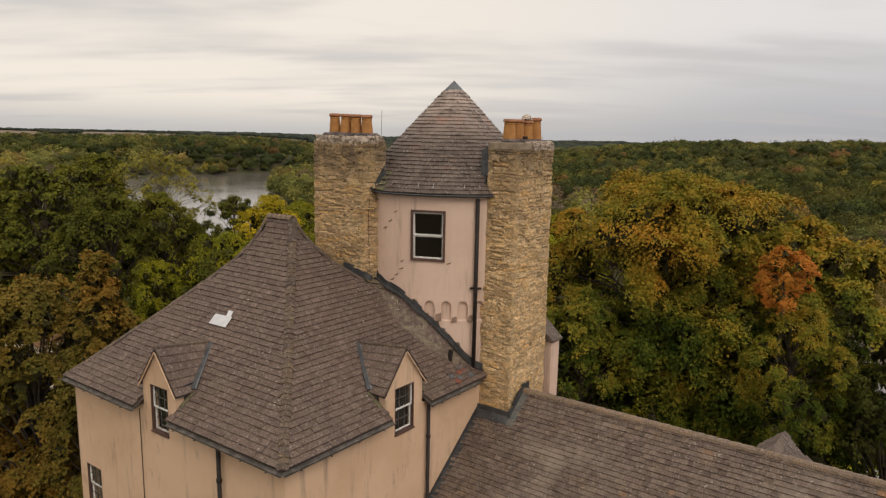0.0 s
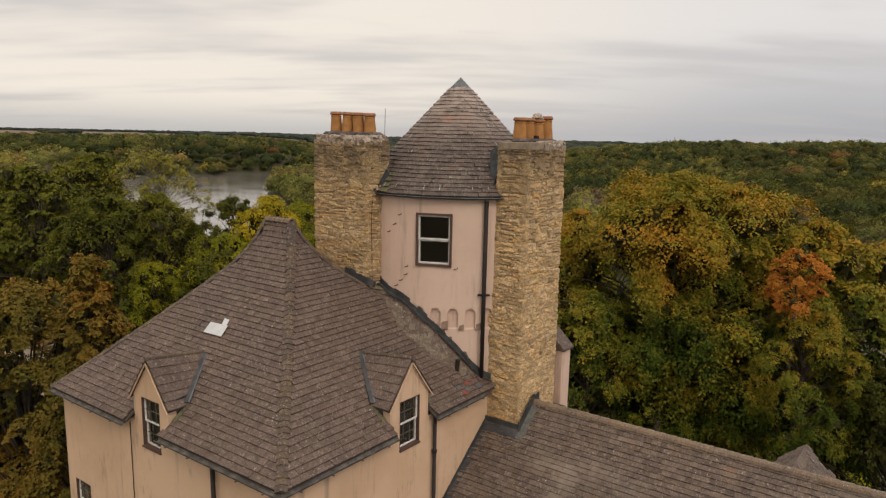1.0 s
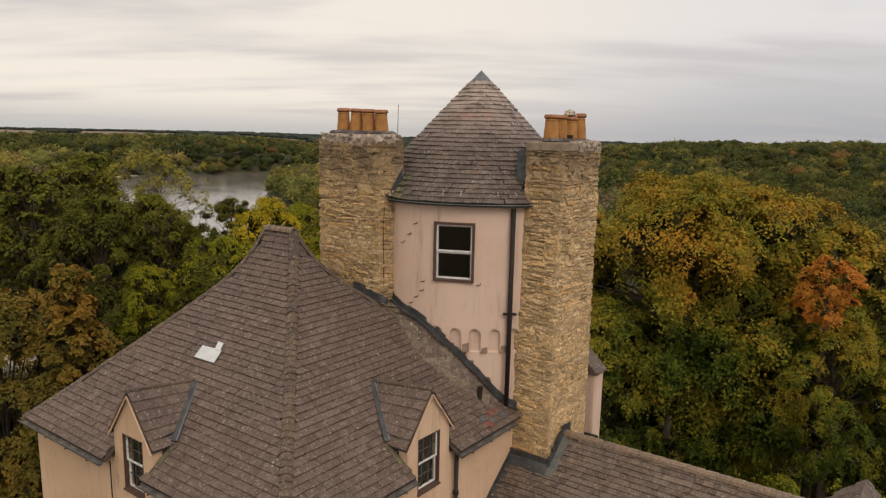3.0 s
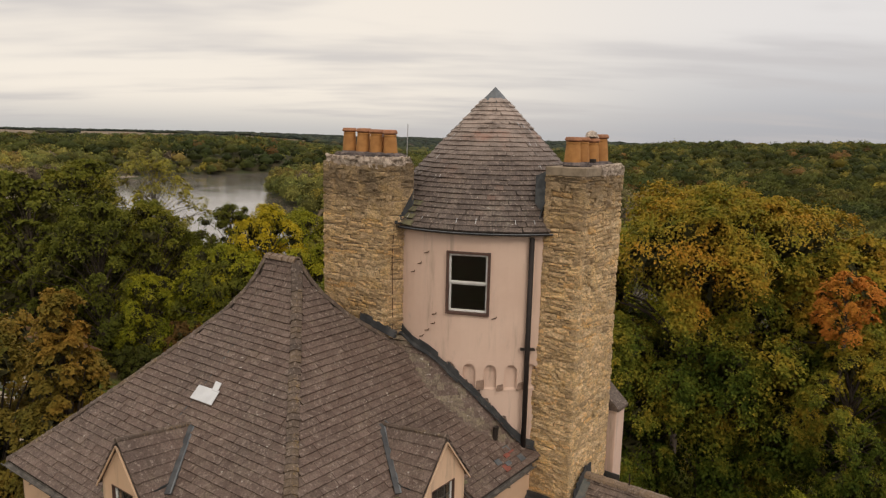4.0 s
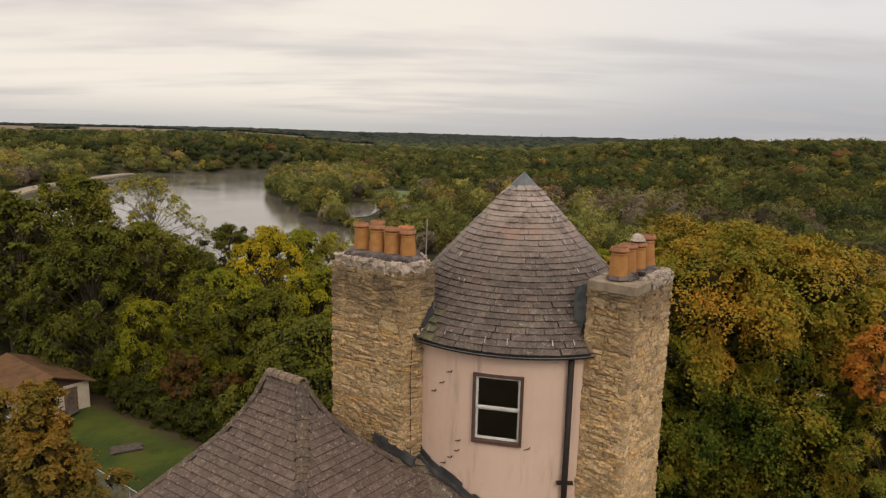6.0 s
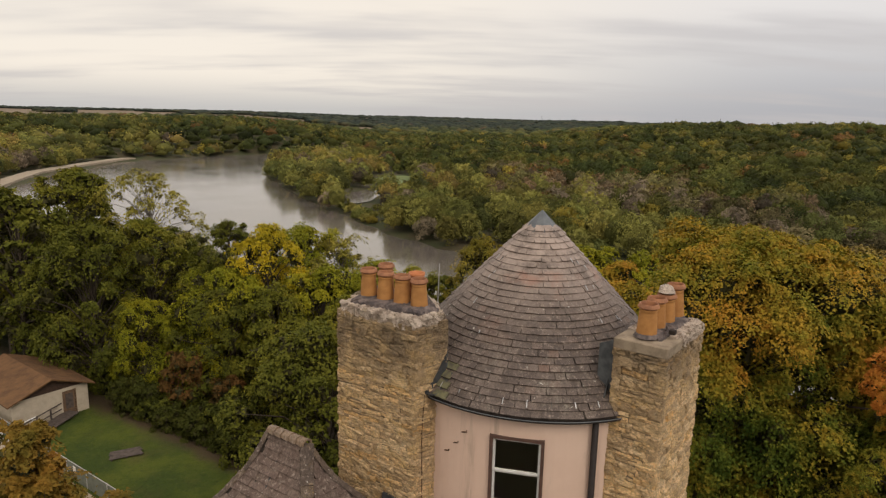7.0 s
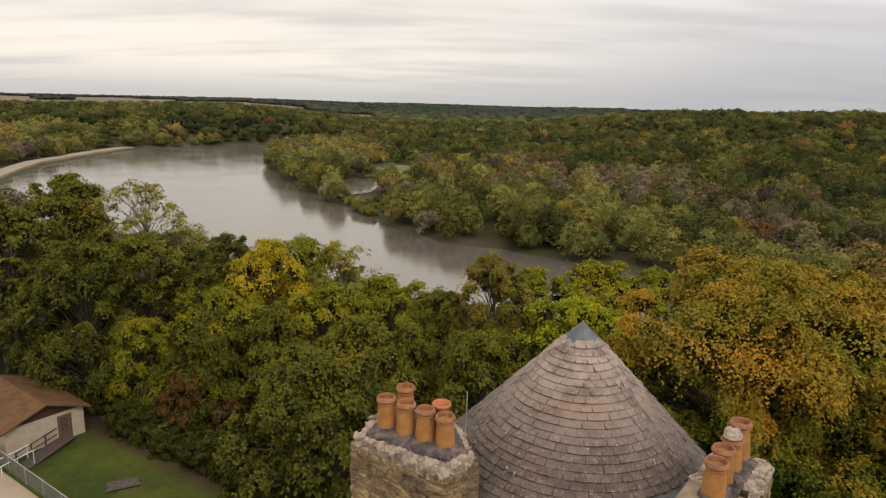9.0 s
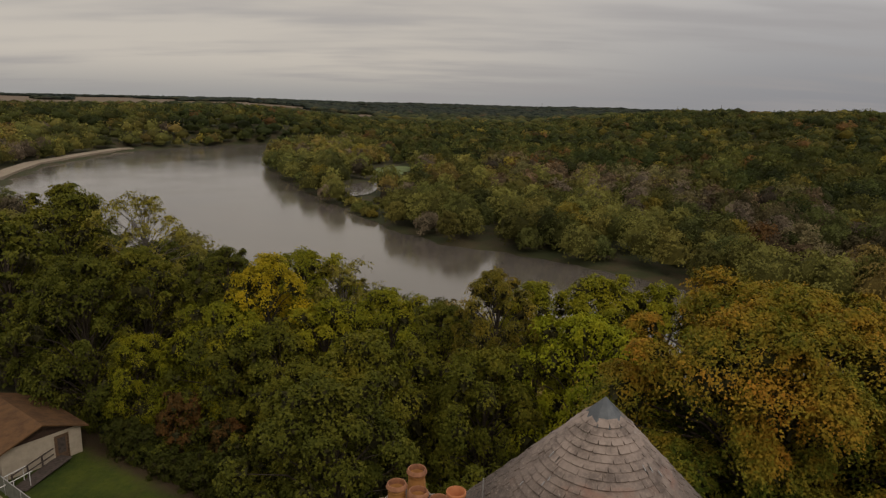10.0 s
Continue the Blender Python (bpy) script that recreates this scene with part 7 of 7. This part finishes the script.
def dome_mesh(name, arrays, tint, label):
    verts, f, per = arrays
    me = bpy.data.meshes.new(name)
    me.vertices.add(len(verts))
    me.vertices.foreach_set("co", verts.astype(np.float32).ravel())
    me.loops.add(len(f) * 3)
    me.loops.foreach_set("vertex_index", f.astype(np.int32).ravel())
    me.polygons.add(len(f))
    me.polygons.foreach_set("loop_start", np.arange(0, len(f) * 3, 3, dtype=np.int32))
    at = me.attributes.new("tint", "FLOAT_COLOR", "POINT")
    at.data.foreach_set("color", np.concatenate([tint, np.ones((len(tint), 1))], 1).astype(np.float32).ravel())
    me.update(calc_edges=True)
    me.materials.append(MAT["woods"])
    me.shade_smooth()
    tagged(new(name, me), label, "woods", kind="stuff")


def far_woods(name, r0, r1, cell, seed, m, rings, lumps, label, tall=(8, 14), wide=(0.5, 0.72)):
    """Canopies of several rounded lumps each."""
    rng = np.random.RandomState(seed)
    x, y = wood_places(rng, r0, r1, cell)
    n = len(x)
    z, h, w = land(x, y) - 0.5, rng.uniform(*tall, n), rng.uniform(*wide, n) * cell
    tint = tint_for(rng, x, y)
    xs, ys, zs, hs, ws, ts = [x], [y], [z], [h], [w], [tint]
    for k in range(lumps):
        a, o = rng.uniform(0, math.tau, n), rng.uniform(0.35, 0.85, n)
        xs.append(x + w * o * np.cos(a))
        ys.append(y + w * o * np.sin(a))
        zs.append(z)
        hs.append(h * rng.uniform(0.72, 1.08, n))
        ws.append(w * rng.uniform(0.38, 0.66, n))
        ts.append(tint * rng.uniform(0.82, 1.2, (n, 1)))
    g = dome_arrays(rng, np.concatenate(xs), np.concatenate(ys), np.concatenate(zs), np.concatenate(hs), np.concatenate(ws), m, rings)
    dome_mesh(name, g, np.repeat(np.concatenate(ts), g[2], 0), label)


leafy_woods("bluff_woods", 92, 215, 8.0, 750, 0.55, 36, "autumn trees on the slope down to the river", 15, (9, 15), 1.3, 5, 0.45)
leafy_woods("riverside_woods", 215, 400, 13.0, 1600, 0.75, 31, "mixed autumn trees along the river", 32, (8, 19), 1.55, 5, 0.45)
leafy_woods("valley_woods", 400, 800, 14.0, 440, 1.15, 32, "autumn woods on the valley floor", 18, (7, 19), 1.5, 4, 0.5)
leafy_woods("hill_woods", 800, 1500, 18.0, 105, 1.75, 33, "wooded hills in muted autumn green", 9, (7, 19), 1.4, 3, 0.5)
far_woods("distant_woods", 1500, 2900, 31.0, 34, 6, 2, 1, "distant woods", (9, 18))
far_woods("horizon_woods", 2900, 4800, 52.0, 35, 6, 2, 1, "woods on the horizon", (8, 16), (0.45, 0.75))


def far_fields():
    """Harvested fields on the plateau beyond the river woods."""
    s = 55.0
    gx, gy = np.meshgrid(np.arange(-4500, 300, s), np.arange(1500, 4850, s))
    x, y = gx.ravel(), gy.ravel()
    cx, cy = x + s / 2, y + s / 2
    ok = on_field(cx, cy) & (np.abs(cx) < 0.85 * cy + 60)
    x, y = x[ok], y[ok]
    quad = np.stack([np.stack([x + dx, y + dy, land(x + dx, y + dy) + 1.5], -1) for dx, dy in ((0, 0), (s, 0), (s, s), (0, s))], 1).reshape(-1, 3)
    tagged(new("field", leaf_mesh("field", quad, MAT["field"], k=4)), "pale harvested fields near the horizon", "field", kind="structure")


far_fields()


def masts():
    """Two thin radio masts on the skyline."""
    for x, y, top in ((570, 4000, 17.0), (1606, 4000, 29.0)):
        z = float(land(x, y))
        mast = thing("radio_mast", (x, y, z), "thin grey lattice mast on the skyline", "mast", "masts on the skyline")
        g = Geo()
        for k in range(3):
            a = math.tau * k / 3
            g.tube([(x + 2.2 * math.cos(a), y + 2.2 * math.sin(a), z), (x + 0.5 * math.cos(a), y + 0.5 * math.sin(a), top)], 0.4, 5)
        part("legs", g, "gutter", mast)
        for k in range(1, 5):
            zz, r = z + (top - z) * k / 5, 2.2 - 1.7 * k / 5
            part("brace", Geo().lathe((x, y, zz), [(r, -0.3), (r + 0.3, 0), (r, 0.3)], 6), "gutter", mast)


masts()

# ---- yard, shed and fence below the house ----
YARD = 2.42


def lawn():
    g = Geo()
    n = 60
    ids = {}
    for i in range(n + 1):
        for j in range(n + 1):
            x, y = -62 + 64 * i / n, 30 + 38 * j / n
            ids[i, j] = len(g.v)
            g.v.append((x, y, float(land(x, y)) + 0.12))
    for i in range(n):
        for j in range(n):
            g.f.append((ids[i, j], ids[i + 1, j], ids[i + 1, j + 1], ids[i, j + 1]))
    tagged(part("lawn", g, "lawn", smooth=True), "mown green lawn with a few brown patches", "lawn", kind="structure")


lawn()


def shed():
    R, L = Vector((-31.9, 62.4, YARD)), Vector((-35.44, 57.68, YARD))
    al = (R - L).normalized()
    bk = Vector((-al.y, al.x, 0))
    wd, ln, wh, pk = (R - L).length, 8.4, 2.42, 3.55
    at = lambda s, d, z: L + al * s + bk * d + Z3 * z
    ob = thing("shed", at(wd / 2, ln / 2, 0), "low cream block shed with a brown shingle roof", "shed")
    ds = wd - 2.0
    part("wall", wall_panel(at(0, 0, 0), al, bk, wd, YARD, YARD + wh, [(ds, ds + 0.95, YARD + 0.02, YARD + 2.05)], 0.2), "shed_wall", ob, "cream painted block wall")
    part("wall", wall_panel(at(0, 0.2, 0), bk, al, ln - 0.2, YARD, YARD + wh, [], 0.2), "shed_wall", ob)
    part("wall", wall_panel(at(wd, 0.2, 0), bk, -al, ln - 0.2, YARD, YARD + wh, [], 0.2), "shed_wall", ob)
    part("gable", Geo().prism([at(0, 0.02, wh), at(wd, 0.02, wh), at(wd / 2, 0.02, pk - 0.05)], bk * 0.15), "shed_wood", ob, "dark brown boarded gable")
    for sgn in (-1, 1):
        e = wd / 2 + 0.45
        sl = (pk - wh) / (wd / 2)
        poly = [at(wd / 2, -0.5, pk), at(wd / 2, ln + 0.4, pk), at(wd / 2 + sgn * e, ln + 0.4, pk - sl * e), at(wd / 2 + sgn * e, -0.5, pk - sl * e)]
        part("roof_slope", Geo().prism(poly, Z3 * 0.12), "shingle", ob, "brown asphalt shingles")
    d = part("door", Geo().box(at(ds + 0.475, 0.08, 1.03), al * 0.93, bk * 0.05, Z3 * 2.0), "door_wood", ob, "worn brown wooden door")
    part("door_panel", Geo().box(at(ds + 0.475, 0.045, 1.2), al * 0.6, bk * 0.03, Z3 * 1.3), "grey_wood", d, bevel=0.008)
    part("door_frame", Geo().box(at(ds - 0.04, 0.04, 1.03), al * 0.08, bk * 0.1, Z3 * 2.05).box(at(ds + 0.99, 0.04, 1.03), al * 0.08, bk * 0.1, Z3 * 2.05).box(at(ds + 0.475, 0.04, 2.1), al * 1.11, bk * 0.1, Z3 * 0.09), "door_wood", ob)
    # walkway and rail before the door
    walkw = thing("walkway", at(ds + 0.4, -2, 0), "weathered timber walkway with a handrail", "walkway")
    wd0 = at(ds + 0.45, -0.35, 0)
    run = Vector((-0.22, -0.97, 0)).normalized()
    across = Vector((-run.y, run.x, 0))
    for k in range(22):
        part("board", Geo().box(wd0 + run * 0.21 * k + Z3 * (0.34 - 0.012 * k), run * 0.19, across * 1.25, Z3 * 0.05), "grey_wood", walkw)
    for k in range(4):
        p = wd0 + run * (0.2 + 1.4 * k) - across * 0.6
        part("post", Geo().box(p + Z3 * 0.6, run * 0.09, across * 0.09, Z3 * 1.2), "grey_wood", walkw)
    for dz in (1.2, 0.7):
        p0, p1 = wd0 + run * 0.1 - across * 0.6 + Z3 * dz, wd0 + run * 4.5 - across * 0.6 + Z3 * (dz - 0.1)
        part("rail", Geo().box((p0 + p1) / 2, p1 - p0, across * 0.05, Z3 * 0.09), "grey_wood", walkw)
    hand = thing("handrail", at(0.4, -1.6, 0), "white-painted tubular handrail beside the shed", "handrail")
    for k in range(2):
        o = at(1.2, -1.2 - 1.1 * k, 0)
        part("rail", Geo().tube([o + Z3 * 1.25, o - al * 2.6 + Z3 * 0.85], 0.035, 8), "frame_white", hand)
        for q in (0.2, 1.3, 2.4):
            part("post", Geo().tube([o - al * q, o - al * q + Z3 * (1.25 - 0.154 * q)], 0.03, 8), "frame_white", hand)
    return ob


shed()


def pallet():
    c = Vector((-25.2, 54.65, YARD))
    al, bk = Vector((0.88, 0.48, 0)), Vector((-0.48, 0.88, 0))
    ob = thing("board_platform", c, "low platform of weathered grey boards on the lawn", "platform")
    for k in range(6):
        part("board", Geo().box(c + bk * (k - 2.5) * 0.21 + Z3 * (0.12 + 0.008 * (k % 2)), al * (2.3 - 0.12 * (k % 3)), bk * 0.19, Z3 * 0.04), "grey_wood", ob, bevel=0.006)
    for s in (-1, 0, 1):
        part("joist", Geo().box(c + al * s * 1.0 + Z3 * 0.05, al * 0.1, bk * 1.25, Z3 * 0.1), "grey_wood", ob)


pallet()


def tarpaulin():
    """A crumpled blue sheet lying beside the path."""
    rng = random.Random(88)
    c = Vector((-32.3, 50.4, 2.75))
    ob = thing("tarpaulin", c, "crumpled light blue plastic sheet beside the path", "tarpaulin")
    g, n = Geo(), 9
    for i in range(n):
        for j in range(n):
            edge = min(i, j, n - 1 - i, n - 1 - j)
            g.v.append((c.x + (i - 4) * 0.19 + rng.uniform(-.05, .05), c.y + (j - 4) * 0.17 + rng.uniform(-.05, .05), c.z + min(edge, 2) * 0.13 + rng.uniform(0, 0.10)))
    g.f += [(i * n + j, (i + 1) * n + j, (i + 1) * n + j + 1, i * n + j + 1) for i in range(n - 1) for j in range(n - 1)]
    rim = [i * n for i in range(n)] + [(n - 1) * n + j for j in range(1, n)] + [i * n + n - 1 for i in range(n - 2, -1, -1)] + [j for j in range(n - 2, 0, -1)]
    low = len(g.v)
    g.v += [(g.v[k][0], g.v[k][1], c.z - 0.12) for k in rim]
    g.f += [(rim[k], rim[(k + 1) % len(rim)], low + (k + 1) % len(rim), low + k) for k in range(len(rim))]
    part("sheet", g, "blue", ob)


tarpaulin()


def fence():
    a, b = Vector((-38.5, 59.1, YARD)), Vector((-17.0, 43.75, YARD))
    d = (b - a).normalized()
    ob = thing("fence", (a + b) / 2, "grey-green netted fence with a steel top rail", "fence")
    n = 11
    h = 1.35
    for i in range(n):
        p = a + (b - a) * i / (n - 1)
        part("post", Geo().tube([p, p + Z3 * (h + 0.06)], 0.035, 8), "steel", ob)
    part("top_rail", Geo().tube([a + Z3 * h, b + Z3 * h], 0.03, 8), "steel", ob, "pale steel rail")
    part("net", Geo().box((a + b) / 2 + Z3 * (h / 2 + 0.02), b - a, Vector((-d.y, d.x, 0)) * 0.012, Z3 * (h - 0.06)), "fence_net", ob)
    side = Vector((d.y, -d.x, 0)) * 0.03
    part("sign", Geo().box(a + (b - a) * 0.54 + Z3 * 0.95 + side, d * 0.35, side.normalized() * 0.01, Z3 * 0.4), "frame_white", ob, "small white sign")


fence()
ribbon("path", [(-60, 66), (-46, 60.2), (-38.5, 55.3), (-30, 49.3), (-22, 43.6), (-16, 39.3)], 5.5, "road", "pale concrete path below the fence", "path", lift=0.22, thick=0.3)
